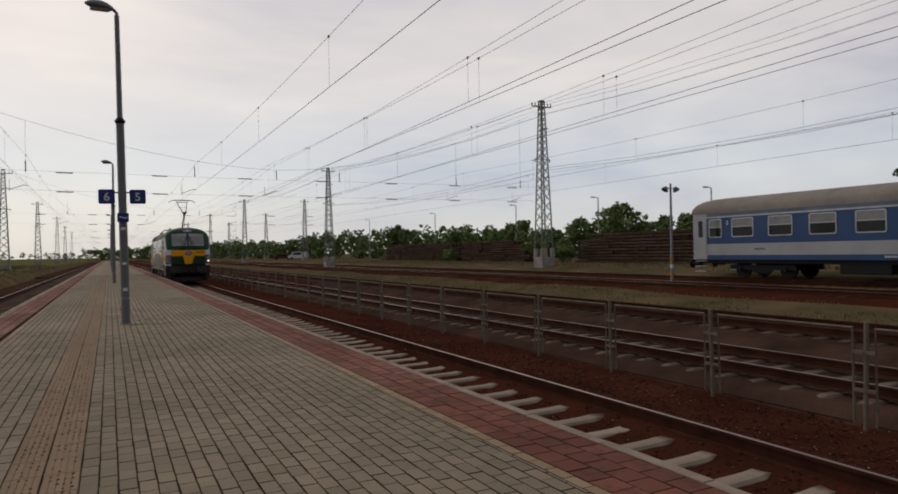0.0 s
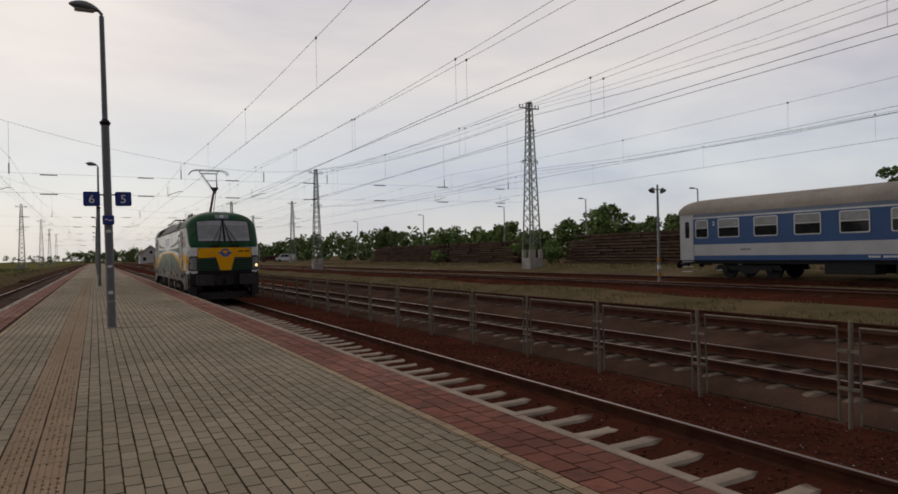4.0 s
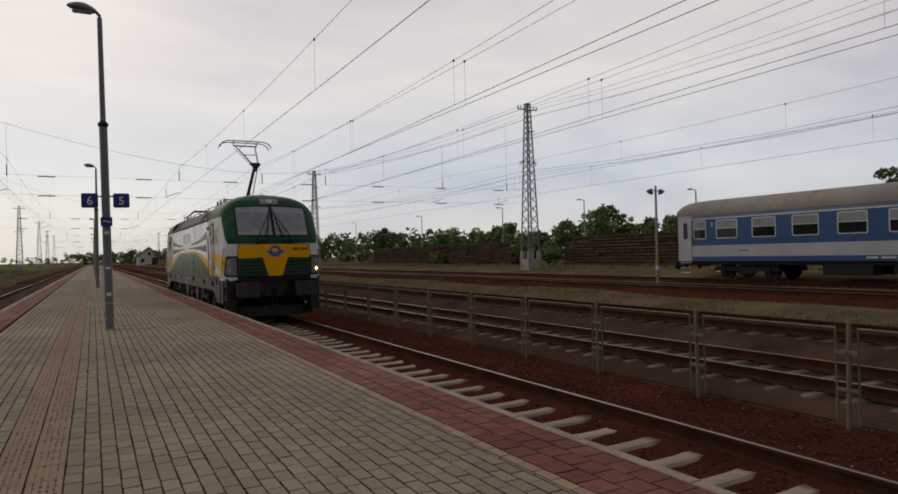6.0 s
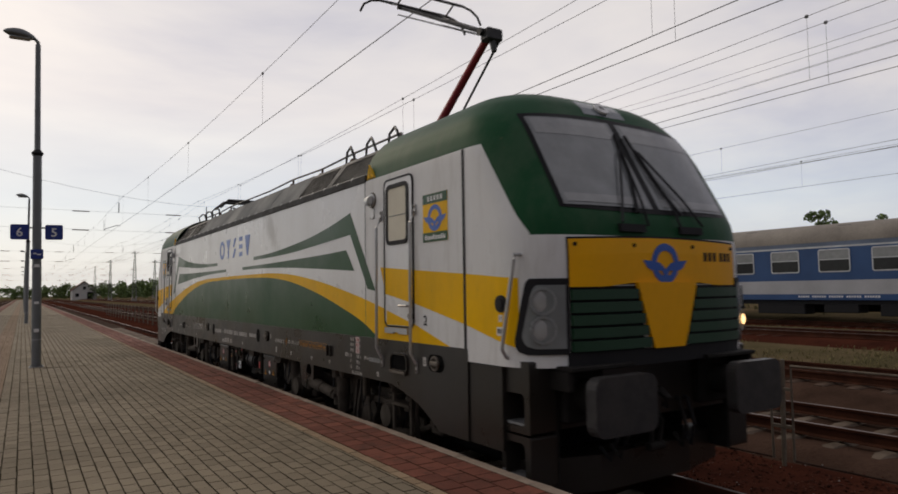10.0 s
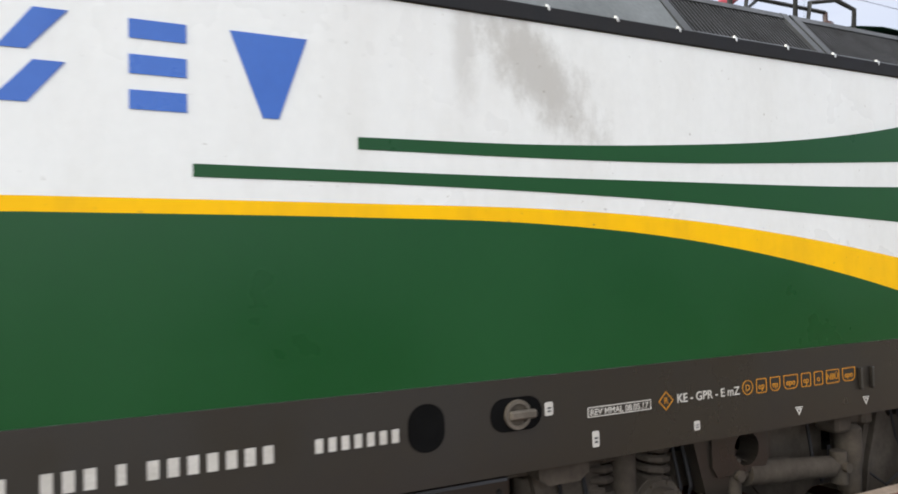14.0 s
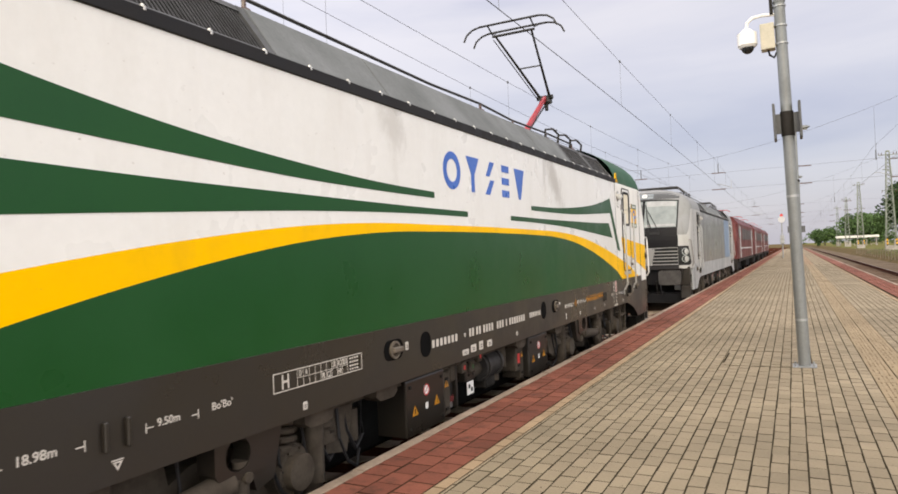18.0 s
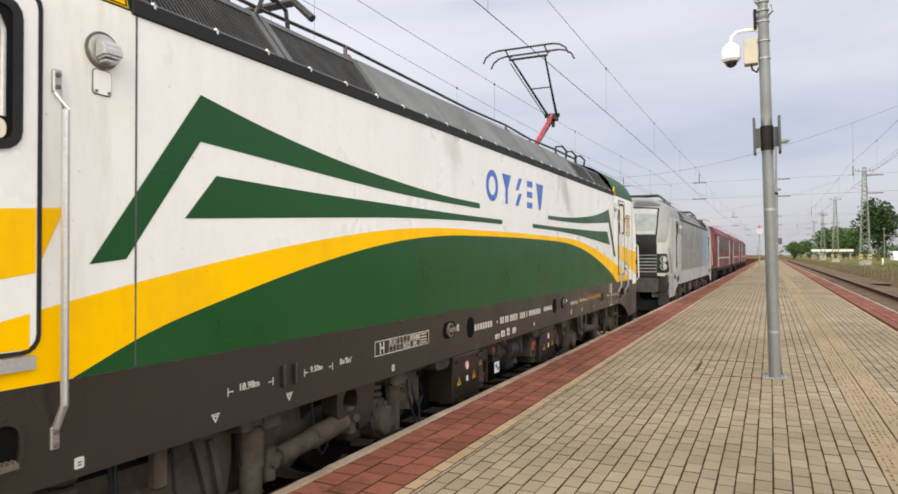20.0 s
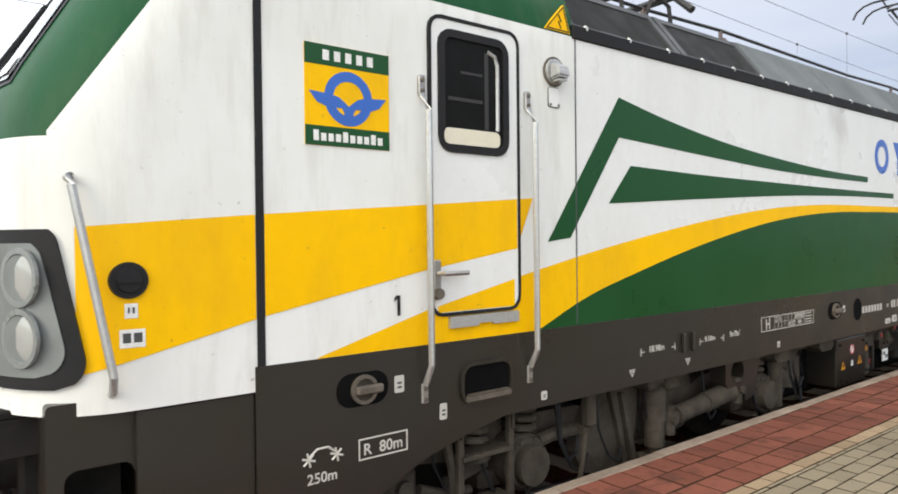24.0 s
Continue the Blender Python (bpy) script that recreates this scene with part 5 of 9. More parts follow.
        for (i, k), (j, m) in zip(edge, edge[1:] + edge[:1]):
            bm.faces.new((g[i][k], g[j][m], h[j][m], h[i][k]))


def corner_patch(e, sx, z0, z1, xin, back, off, thick, nu=16, nz=12):
    """A slab round a nose corner, from x = xin on the front to s = back(z) on the side."""
    bm = bmesh.new()
    layers = []
    for o in (off, off - thick):
        g = []
        for k in range(nz + 1):
            z = z0 + (z1 - z0) * k / nz
            w, s0, f = width(z), bend(z), reach(z)
            a0 = math.asin(min(1.0, (xin / w) ** (NX / 2)))
            a1 = math.acos(max(0.0, min(1.0, (back(z) - s0) / (f - s0))) ** (NS / 2))
            row = []
            for i in range(nu + 1):
                a = a0 + (max(a1, a0 + 0.05) - a0) * i / nu
                x, s = w * math.sin(a) ** (2 / NX), s0 + (f - s0) * max(0.0, math.cos(a)) ** (2 / NS)
                row.append(bm.verts.new((sx * (x + o * math.sin(a)), -e * (s + o * math.cos(a)), z)))
            g.append(row)
        layers.append(g)
    g, h = layers
    for a, b in zip(g[:-1], g[1:]):
        for i in range(nu):
            bm.faces.new((a[i], a[i + 1], b[i + 1], b[i]))
    edge = [(0, i) for i in range(nu + 1)] + [(k, nu) for k in range(1, nz + 1)] + [(nz, i) for i in range(nu - 1, -1, -1)] + [(k, 0) for k in range(nz - 1, 0, -1)]
    for (i, k), (j, m) in zip(edge, edge[1:] + edge[:1]):
        bm.faces.new((g[i][k], g[j][m], h[j][m], h[i][k]))
    for q in [q for q in bm.verts if not q.link_faces]:
        bm.verts.remove(q)
    return bm


def ringed_disc(bm, c, d, r1, r0, deep, n=24):
    """A flat ring round the axis d."""
    u = d.orthogonal().normalized()
    v = d.cross(u).normalized()
    loops = []
    for r, k in ((r1, 0), (r1, 1), (r0, 1), (r0, 0)):
        loops.append([bm.verts.new(c + d * (deep * k) + u * (r * math.cos(6.28319 * i / n)) + v * (r * math.sin(6.28319 * i / n))) for i in range(n)])
    for a, b in zip(loops, loops[1:] + loops[:1]):
        for i in range(n):
            bm.faces.new((a[i], a[(i + 1) % n], b[(i + 1) % n], b[i]))


def dome(bm, c, d, r, h, n=20):
    """A shallow dome on the axis d."""
    u = d.orthogonal().normalized()
    v = d.cross(u).normalized()
    prev = None
    for rr, hh in ((1.0, 0.0), (0.85, 0.5), (0.5, 0.87)):
        ring = [bm.verts.new(c + d * (h * hh) + u * (r * rr * math.cos(6.28319 * i / n)) + v * (r * rr * math.sin(6.28319 * i / n))) for i in range(n)]
        if prev:
            for i in range(n):
                bm.faces.new((prev[i], prev[(i + 1) % n], ring[(i + 1) % n], ring[i]))
        prev = ring
    bm.faces.new(prev)


def side_text(name, body, size, s, z, mat, parent, align="LEFT", off=0.004, x=SX):
    m = Matrix(((0, 0, -1, -x - off), (-1, 0, 0, -s), (0, 1, 0, z), (0, 0, 0, 1)))
    return lettering(name, body, size, m, mat, parent, 0.0008, align)


def side_plate(name, pts, mat, parent, off=0.0, thick=0.004, label="", x=SX):
    """A flat plate on the platform side; points (s, z)."""
    bm = bmesh.new()
    prism(bm, [(-s, z) for s, z in pts], "x", -x - off, -x - off - thick)
    return part(name, bm, mat, parent, label)


def rect(s0, s1, z0, z1):
    return [(s0, z0), (s1, z0), (s1, z1), (s0, z1)]


def bogie(parent, c, e):
    """One bogie round s = c, u metres outwards from it: frame, wheelsets, springs, dampers, axle boxes, hoses."""
    bo = new("bogie")
    bo.parent = parent
    G = M["bogie"]
    def at(u):
        return -(c + e * u)
    for sx in (-1, 1):
        def plate(name, pts, x0, x1, label=""):
            bm = bmesh.new()
            prism(bm, [(at(u), z) for u, z in pts], "x", sx * x0, sx * x1)
            return part(name, bm, G, bo, label)
        def rod(bm, x, u0, z0, u1, z1, r, n=16, r1=None):
            cyl(bm, (sx * x, at(u0), z0), (sx * x, at(u1), z1), r, r1, n)
        prof = [(-2.3, 0.62), (-2.2, 0.80), (-0.8, 0.74), (-0.45, 0.58), (0.45, 0.58), (0.8, 0.74), (2.2, 0.80), (2.3, 0.62), (1.9, 0.56), (0.95, 0.52), (0.5, 0.34), (-0.5, 0.34), (-0.95, 0.52), (-1.9, 0.56)]
        plate("side_frame", prof, 0.98, 1.14)
        for u in (1.49, -1.55):
            # axle box: flanged housing with a broad flat cap, stub arm, springs above
            bm = bmesh.new()
            cyl(bm, (sx * 0.96, at(u), 0.51), (sx * 1.30, at(u), 0.51), 0.19, 0.185, 22)
            box(bm, sx * 1.0, sx * 1.20, at(u) - 0.30, at(u) + 0.30, 0.34, 0.47, 0.03)
            box_ob = part("axle_box", bm, G, bo, smooth=True)
            bm = bmesh.new()
            cyl(bm, (sx * 1.30, at(u), 0.51), (sx * 1.335, at(u), 0.51), 0.175, 0.165, 24)
            cyl(bm, (sx * 1.335, at(u), 0.505), (sx * 1.40, at(u), 0.505), 0.135, 0.128, 24)
            for k in range(8):
                q = k * math.pi / 4 + 0.3
                cyl(bm, (sx * 1.335, at(u) + 0.152 * math.cos(q), 0.51 + 0.152 * math.sin(q)), (sx * 1.35, at(u) + 0.152 * math.cos(q), 0.51 + 0.152 * math.sin(q)), 0.012, n=6)
            part("axle_cap", bm, G, box_ob, "broad dusty axle-box cap with bolts", True)
            bm = bmesh.new()
            tube(bm, [(sx * 1.34, at(u) + e * 0.02, 0.37), (sx * 1.37, at(u) + e * -0.10, 0.28), (sx * 1.36, at(u) - e * 0.02, 0.16)], 0.02, 7)
            part("earth_cable", bm, M["dark"], box_ob, smooth=True)
            for dd in (-0.02, 0.40) if u > 0 else (0.02, -0.40):
                bm = bmesh.new()
                tube(bm, [(sx * (1.22 + 0.095 * math.cos(k * 0.785)), at(u + dd) + 0.095 * math.sin(k * 0.785), 0.665 + k * 0.0078) for k in range(34)], 0.026, 7)
                part("coil_spring", bm, G, bo, smooth=True)
                bm = bmesh.new()
                cyl(bm, (sx * 1.22, at(u + dd), 0.60), (sx * 1.22, at(u + dd), 0.665), 0.13, 0.12, 18)
                part("spring_seat", bm, G, bo, smooth=True)
            bm = bmesh.new()
            tube(bm, [(sx * 1.24, at(u - 0.18), 0.60), (sx * 1.26, at(u - 0.34), 0.63), (sx * 1.26, at(u - 0.52), 0.62)], 0.045, 8)
            part("guide_arm", bm, G, bo, smooth=True)
        # deep ribbed guard beside the middle, and a flatter one behind the long damper
        g = plate("guard_plate", ((0.94, 0.44), (0.92, 0.50), (0.68, 0.88), (0.22, 0.88), (0.22, 0.62), (0.30, 0.26), (0.62, 0.22), (0.86, 0.28)), 1.14, 1.235, "large dusty guard plate with ribs")
        for pts in (((0.46, 0.80), (0.42, 0.80), (0.28, 0.28), (0.33, 0.27)), ((0.60, 0.86), (0.57, 0.86), (0.44, 0.48), (0.40, 0.25), (0.44, 0.25), (0.48, 0.47))):
            bm = bmesh.new()
            prism(bm, [(at(u), z) for u, z in pts], "x", sx * 1.235, sx * 1.275)
            part("rib", bm, G, g)
        plate("guard_plate", ((0.10, 0.80), (-0.58, 0.86), (-0.66, 0.52), (-0.52, 0.36), (-0.12, 0.30), (0.10, 0.40)), 1.10, 1.16, "flat dusty guard plate")
        # upright damper on a forked bracket
        bm = bmesh.new()
        rod(bm, 1.335, 0.14, 0.56, 0.14, 0.79, 0.088, 20)
        rod(bm, 1.335, 0.14, 0.36, 0.14, 0.56, 0.076, 20)
        rod(bm, 1.335, 0.14, 0.79, 0.14, 0.82, 0.088, 20, 0.055)
        rod(bm, 1.335, 0.14, 0.26, 0.14, 0.36, 0.04, 12)
        dp = part("vertical_damper", bm, G, bo, "thick upright damper, dusty brown", True)
        bm = bmesh.new()
        box(bm, sx * 1.24, sx * 1.42, at(0.30), at(0.20), 0.81, 0.95, 0.02)
        box(bm, sx * 1.24, sx * 1.42, at(0.08), at(-0.08), 0.78, 0.95, 0.02)
        rod(bm, 1.335, 0.22, 0.86, 0.06, 0.86, 0.05, 14)
        part("damper_fork", bm, G, dp)
        bm = bmesh.new()
        box(bm, sx * 1.22, sx * 1.41, at(0.24), at(0.04), 0.22, 0.30, 0.02)
        part("damper_foot", bm, G, dp)
        # long slanting damper
        bm = bmesh.new()
        rod(bm, 1.36, -0.10, 0.555, -0.50, 0.592, 0.072, 18)
        rod(bm, 1.36, -0.50, 0.592, -0.90, 0.630, 0.082, 18)
        rod(bm, 1.36, -0.02, 0.548, -0.10, 0.555, 0.045, 12)
        rod(bm, 1.36, -0.90, 0.630, -1.00, 0.640, 0.045, 12)
        yd = part("yaw_damper", bm, G, bo, "fat slanting yaw damper, dusty brown", True)
        for u, z in ((0.0, 0.55), (-1.0, 0.64)):
            bm = bmesh.new()
            cyl(bm, (sx * 1.36, at(u), z - 0.12), (sx * 1.36, at(u), z + 0.10), 0.055, 0.055, 12)
            cyl(bm, (sx * 1.28, at(u), z), (sx * 1.44, at(u), z), 0.035, n=10)
            part("damper_eye", bm, G, yd, smooth=True)
        # bracket with a round opening that carries the damper's far end
        bm = bmesh.new()
        n, cu, cz = 20, -0.93, 0.80
        edge = []
        for k in range(n):
            q = 2 * math.pi * k / n
            du, dz = math.cos(q), math.sin(q)
            f = min(0.24 / max(abs(du), 1e-6), 0.145 / max(abs(dz), 1e-6))
            edge.append((at(cu + du * f - 0.05), cz + dz * f))
        ringed(bm, edge, [(at(cu + 0.105 * math.cos(2 * math.pi * k / n)), cz + 0.105 * math.sin(2 * math.pi * k / n)) for k in range(n)], "x", sx * 1.27, sx * 1.42)
        prism(bm, [(at(u), z) for u, z in ((-1.04, 0.70), (-1.24, 0.93), (-1.36, 0.93), (-1.26, 0.56), (-1.10, 0.52))], "x", sx * 1.27, sx * 1.40)
        part("damper_bracket", bm, M["frame_grey"], bo, "grey bracket with a round opening")
        # hanging box with its cable, fat sand pipes
        bm = bmesh.new()
        box(bm, sx * 1.34, sx * 1.42, at(0.905), at(0.995), 0.665, 0.90, 0.015)
        box(bm, sx * 1.28, sx * 1.36, at(0.92), at(0.98), 0.60, 0.67)
        tube(bm, [(sx * 1.36, at(0.97), 0.62), (sx * 1.36, at(1.0), 0.40), (sx * 1.34, at(1.02), 0.25)], 0.02, 7)
        part("sensor_box", bm, G, bo)
        bm = bmesh.new()
        tube(bm, [(sx * 1.30, at(-1.80), 0.92), (sx * 1.30, at(-1.80), 0.36), (sx * 1.22, at(-1.78), 0.22)], 0.075, 12)
        part("sand_pipe", bm, G, bo, "fat dusty sand pipe", True)
        bm = bmesh.new()
        tube(bm, [(sx * 1.32, at(2.18), 0.90), (sx * 1.34, at(2.12), 0.60), (sx * 1.28, at(2.06), 0.20)], 0.03, 8)
        part("sand_pipe", bm, G, bo, smooth=True)
        bm = bmesh.new()
        box(bm, sx * 1.10, sx * 1.30, at(2.34), at(2.56), 0.42, 0.66, 0.03)
        cyl(bm, (sx * 1.30, at(2.45), 0.56), (sx * 1.34, at(2.45), 0.56), 0.05, n=10)
        tube(bm, [(sx * 1.24, at(2.30), 0.50), (sx * 1.24, at(2.1), 0.42), (sx * 1.22, at(1.9), 0.40)], 0.035, 8)
        part("flange_lubricator", bm, G, bo)
        for u, r in ((0.76, 0.010), (-1.34, 0.013), (-1.42, 0.010), (-2.10, 0.013), (1.86, 0.014), (1.15, 0.012)):
            bm = bmesh.new()
            tube(bm, [(sx * 1.28, at(u), 0.92), (sx * 1.33, at(u + 0.03), 0.60), (sx * 1.34, at(u - 0.06), 0.40), (sx * 1.32, at(u - 0.20), 0.32), (sx * 1.26, at(u - 0.32), 0.42)], r, 6)
            part("hose", bm, M["black"], bo, smooth=True)
    bm = bmesh.new()
    box(bm, -0.95, 0.95, -(c + 0.5), -(c - 0.5), 0.40, 0.75, 0.04)
    box(bm, -0.6, 0.6, -(c + 1.2), -(c + 0.6), 0.3, 0.85, 0.05)
    box(bm, -0.6, 0.6, -(c - 0.6), -(c - 1.2), 0.3, 0.85, 0.05)
    part("bolster", bm, M["void"], bo)
    # motor blocks added to stop light from the far side; shade in their colour
    for ds in (-1.5, 1.5):
        bm = bmesh.new()
        box(bm, -0.60, 0.60, -(c + ds) - 0.62, -(c + ds) + 0.62, 0.20, 0.98, 0.12, 2)
        part("traction_motor", bm, M["void"], bo)
    sets = []
    for ds in (-1.5, 1.5):
        bm = bmesh.new()
        for sx in (-1, 1):
            cyl(bm, (sx * 0.69, 0, 0), (sx * 0.80, 0, 0), 0.625, 0.60, 40)
            cyl(bm, (sx * 0.665, 0, 0), (sx * 0.69, 0, 0), 0.655, 0.655, 40)
            cyl(bm, (sx * 0.80, 0, 0), (sx * 0.84, 0, 0), 0.2, 0.16, 20)
        cyl(bm, (-0.95, 0, 0), (0.95, 0, 0), 0.09, n=14)
        for k in range(8):
            a = k * math.pi / 4
            cyl(bm, (-0.805, 0.4 * math.cos(a), 0.4 * math.sin(a)), (-0.815, 0.4 * math.cos(a), 0.4 * math.sin(a)), 0.03, n=6)
        ws = part("wheelset", bm, M["dark"], parent, "worn dark steel wheelset", True)
        ws.location = (0, -(c + ds), 0.625)
        sets.append(ws)
    return sets


def buffers(lo, e):
    for sx in (-1, 1):
        bm = bmesh.new()
        x = sx * 0.885
        box(bm, x - 0.23, x + 0.23, -e * 8.92, -e * 9.01, 0.80, 1.30, 0.02)
        cyl(bm, (x, -e * 8.91, 1.03), (x, -e * 9.21, 1.03), 0.15, 0.145, 18)
        cyl(bm, (x, -e * 9.21, 1.03), (x, -e * 9.39, 1.03), 0.12, 0.115, 18)
        b = part("buffer", bm, M["dark"], lo, smooth=True)
        bm = bmesh.new()
        prism(bm, rounded(x - 0.35, x + 0.35, 0.77, 1.24, 0.09), "y", -e * 9.38, -e * 9.49)
        part("buffer_head", bm, M["greasy"], b, "greasy dark buffer head")
        bm = bmesh.new()
        box(bm, sx * 0.50, sx * 1.24, -e * 8.89, -e * 9.23, 1.262, 1.30, 0.008)
        box(bm, sx * 1.18, sx * 1.24, -e * 8.89, -e * 9.19, 1.10, 1.262, 0.006)
        part("buffer_step", bm, M["dark"], lo, "dark ribbed step plate above the buffer")


def front_end(lo, e, livery, lit):
    """Everything on the nose: mask, windscreens, wipers, headlights, louvres, coupling, skirts."""
    own = livery == "green"
    bm = bmesh.new()
    nose_patch(bm, e, -1.13, 1.13, lambda x: 2.62 + 0.02 * x * x, lambda x: 3.65 - 0.05 * x * x, 0.006, 24, 10)
    part("windscreen_surround", bm, M["mask_black"], lo)
    for sx in (-1, 1):
        bm = bmesh.new()
        nose_patch(bm, e, sx * 0.045, sx * 1.085, 2.67, lambda x: 3.60 - 0.04 * x * x, 0.012, 12, 8)
        w = part("windscreen", bm, M["windscreen"] if own else M["windscreen_bright"], lo, "grey laminated windscreen, sky reflection put into its colour" if own else "pale windscreen, bright sky reflection put into its colour", True)
        bm = bmesh.new()
        nose_patch(bm, e, sx * 0.10, sx * 1.05, lambda x: 3.40 - 0.02 * x * x, lambda x: 3.585 - 0.04 * x * x, 0.0155, 10, 3)
        part("sun_blind", bm, M["windscreen_pale"], w, "pale blind rolled down behind the glass")
        bm = bmesh.new()
        nose_patch(bm, e, sx * 0.10, sx * 1.05, 2.70, 2.78, 0.0155, 10, 2)
        part("desk_edge", bm, M["windscreen_pale"], w, "pale edge of the desk behind the glass")
        bm = bmesh.new()
        def q(x, z, o=0.05):
            return (x, -e * (nose_s(x, z) + o), z)
        tube(bm, [q(sx * 0.22, 2.50), q(sx * 0.20, 2.72), q(sx * 0.10, 3.30)], 0.012, 5)
        tube(bm, [q(sx * 0.55, 2.52), q(sx * 0.42, 2.78), q(sx * 0.13, 3.28)], 0.012, 5)
        tube(bm, [q(sx * 0.30, 2.62, 0.035), q(sx * 0.14, 3.02, 0.035), q(sx * 0.07, 3.46, 0.035)], 0.016, 5)
        part("wiper", bm, M["black"], lo)
        bm = bmesh.new()
        nose_patch(bm, e, sx * 0.24, sx * 0.56, 2.44, 2.51, 0.035, 6, 1, 0.035)
        part("wiper_box", bm, M["black"], lo)
    # top lamp and its bay
    bm = bmesh.new()
    nose_patch(bm, e, -0.29, 0.29, 3.685, 3.86, 0.006, 8, 4)
    part("top_lamp_bay", bm, M["bay_glass"], lo, "grey glazed bay of the top lamp")
    bm = bmesh.new()
    c0 = Vector((0, -e * nose_s(0, 3.77), 3.77))
    d0 = Vector((0, -e * 0.75, 0.66))
    ringed_disc(bm, c0 + d0 * 0.012, d0, 0.085, 0.035, 0.02)
    part("top_lamp", bm, M["white"], lo, "round white top lamp")
    # yellow mask or black mask
    tz = curve((-1.22, 0, 1.22), (2.36, 2.39, 2.36))
    bm = bmesh.new()
    nose_patch(bm, e, -1.135, 1.135, lambda x: 1.97, lambda x: tz(x) + 0.018, 0.007, 28, 3)
    part("panel_joint", bm, M["black"], lo)
    bm = bmesh.new()
    nose_patch(bm, e, -1.14, 1.14, 1.262, 1.405, 0.018, 20, 1, 0.03)
    part("lower_lip", bm, M["black"], lo, "black lip below the louvres")
    bm = bmesh.new()
    nose_patch(bm, e, -1.12, 1.12, lambda x: 1.985 - 0.03 * min(1, max(0, (abs(x) - 0.45) / 0.3)), tz, 0.010, 28, 3)
    part("front_panel", bm, M["front_yellow"] if own else M["mask_black"], lo)
    if not own:
        bm = bmesh.new()
        nose_patch(bm, e, -1.12, 1.12, 2.38, 2.66, 0.009, 20, 3)
        part("black_mask", bm, M["mask_black"], lo, "black mask below the windscreen")
        bm = bmesh.new()
        nose_patch(bm, e, -0.40, 0.40, lambda x: 1.40 if abs(x) < 0.27 else 1.40 + (abs(x) - 0.27) / 0.13 * 0.50, 1.95, 0.05, 16, 4, 0.045)
        part("front_wedge", bm, M["silver"], lo)
        bm = bmesh.new()
        nose_patch(bm, e, -1.12, 1.12, 1.968, 1.990, 0.018, 24, 1, 0.01)
        part("silver_trim", bm, M["silver"], lo, "thin silver trim line")
        bm = bmesh.new()
        nose_patch(bm, e, -1.13, 1.13, 3.65, 3.91, 0.005, 20, 4)
        part("roof_band", bm, M["roof_dark"], lo, "dark grey band above the windscreen")
    if own:
        bm = bmesh.new()
        nose_patch(bm, e, -0.40, 0.40, lambda x: 1.40 if abs(x) < 0.21 else 1.40 + (abs(x) - 0.21) / 0.19 * 0.585, 1.99, 0.045, 16, 4, 0.045)
        part("front_wedge", bm, M["front_yellow"], lo)
        for x in (-1.06, -0.4, 0.4, 1.06):
            bm = bmesh.new()
            cyl(bm, (x, -e * nose_s(x, 2.32), 2.32), (x, -e * (nose_s(x, 2.32) + 0.018), 2.32), 0.018, n=8)
            part("panel_bolt", bm, M["dark"], lo)
        emblem(lo, e)
        bm = bmesh.new()
        for k in range(6):
            x = 0.56 + k * 0.075 + (0.04 if k > 2 else 0)
            nose_patch(bm, e, x, x + 0.05, 2.185, 2.27, 0.013, 1, 1)
        part("number_bars", bm, M["black"], lo)
    for sx in (-1, 1):
        xs0, xs1 = sx * 0.30, sx * 1.115
        bm = bmesh.new()
        nose_patch(bm, e, xs0, xs1, 1.40, 1.96, 0.004, 10, 3)
        part("louvre_bay", bm, M["mask_black"], lo)
        for k in range(5):
            z0 = 1.415 + k * 0.108
            inner = 0.235 + 0.36 * max(0, (z0 - 1.40)) if own else 0.30
            bm = bmesh.new()
            nose_patch(bm, e, sx * inner, xs1, z0, z0 + (0.085 if own else 0.034), 0.045, 10, 2, 0.04)
            part("louvre", bm, M["louvre_green"] if own else M["silver"], lo)
        # headlight cluster wraps the corner, with a slanted rear edge and a rounded lower corner
        def back(z, inset):
            low = 1.395 + inset * 0.9
            u = min(1.0, max(0.0, low + 0.13 - z) / 0.13)
            w = min(1.0, max(0.0, z - 1.98 + inset) / 0.05)
            return 8.795 + 0.11 * (z - 1.45) / 0.6 + inset + 0.12 * (1 - math.sqrt(max(0.0, 1 - u * u))) + 0.02 * w * w

        def hl(z0, z1, xin, inset, o, thick):
            return corner_patch(e, sx, z0, z1, xin, lambda z: back(z, inset), o, thick, 16, 30)
        hl_frame = part("headlight_frame", hl(1.395, 2.03, 1.12, 0.0, 0.020, 0.03), M["black"], lo, "black rubber headlight frame", smooth=True)
        part("headlight_glass", hl(1.445, 1.975, 1.15, 0.055, 0.026, 0.03), M["head_lens"] if own else M["glass"], hl_frame, "glossy headlight glass", smooth=True)
        for z, on in ((1.84, False), (1.60, sx * e > 0 and lit)):
            x = 1.33
            c0 = Vector((sx * x, -e * nose_s(x, z), z))
            d = Vector((sx * 0.42, -e * 0.90, 0)).normalized()
            bm = bmesh.new()
            ringed_disc(bm, c0 + d * 0.022, d, 0.118, 0.095, 0.014)
            part("lamp_rim", bm, M["bowl"], hl_frame)
            bm = bmesh.new()
            dome(bm, c0 + d * 0.018, d, 0.096, 0.014)
            part("lamp", bm, M["lamp_glass"], hl_frame, "round clear lamp", True)
            if on:
                bm = bmesh.new()
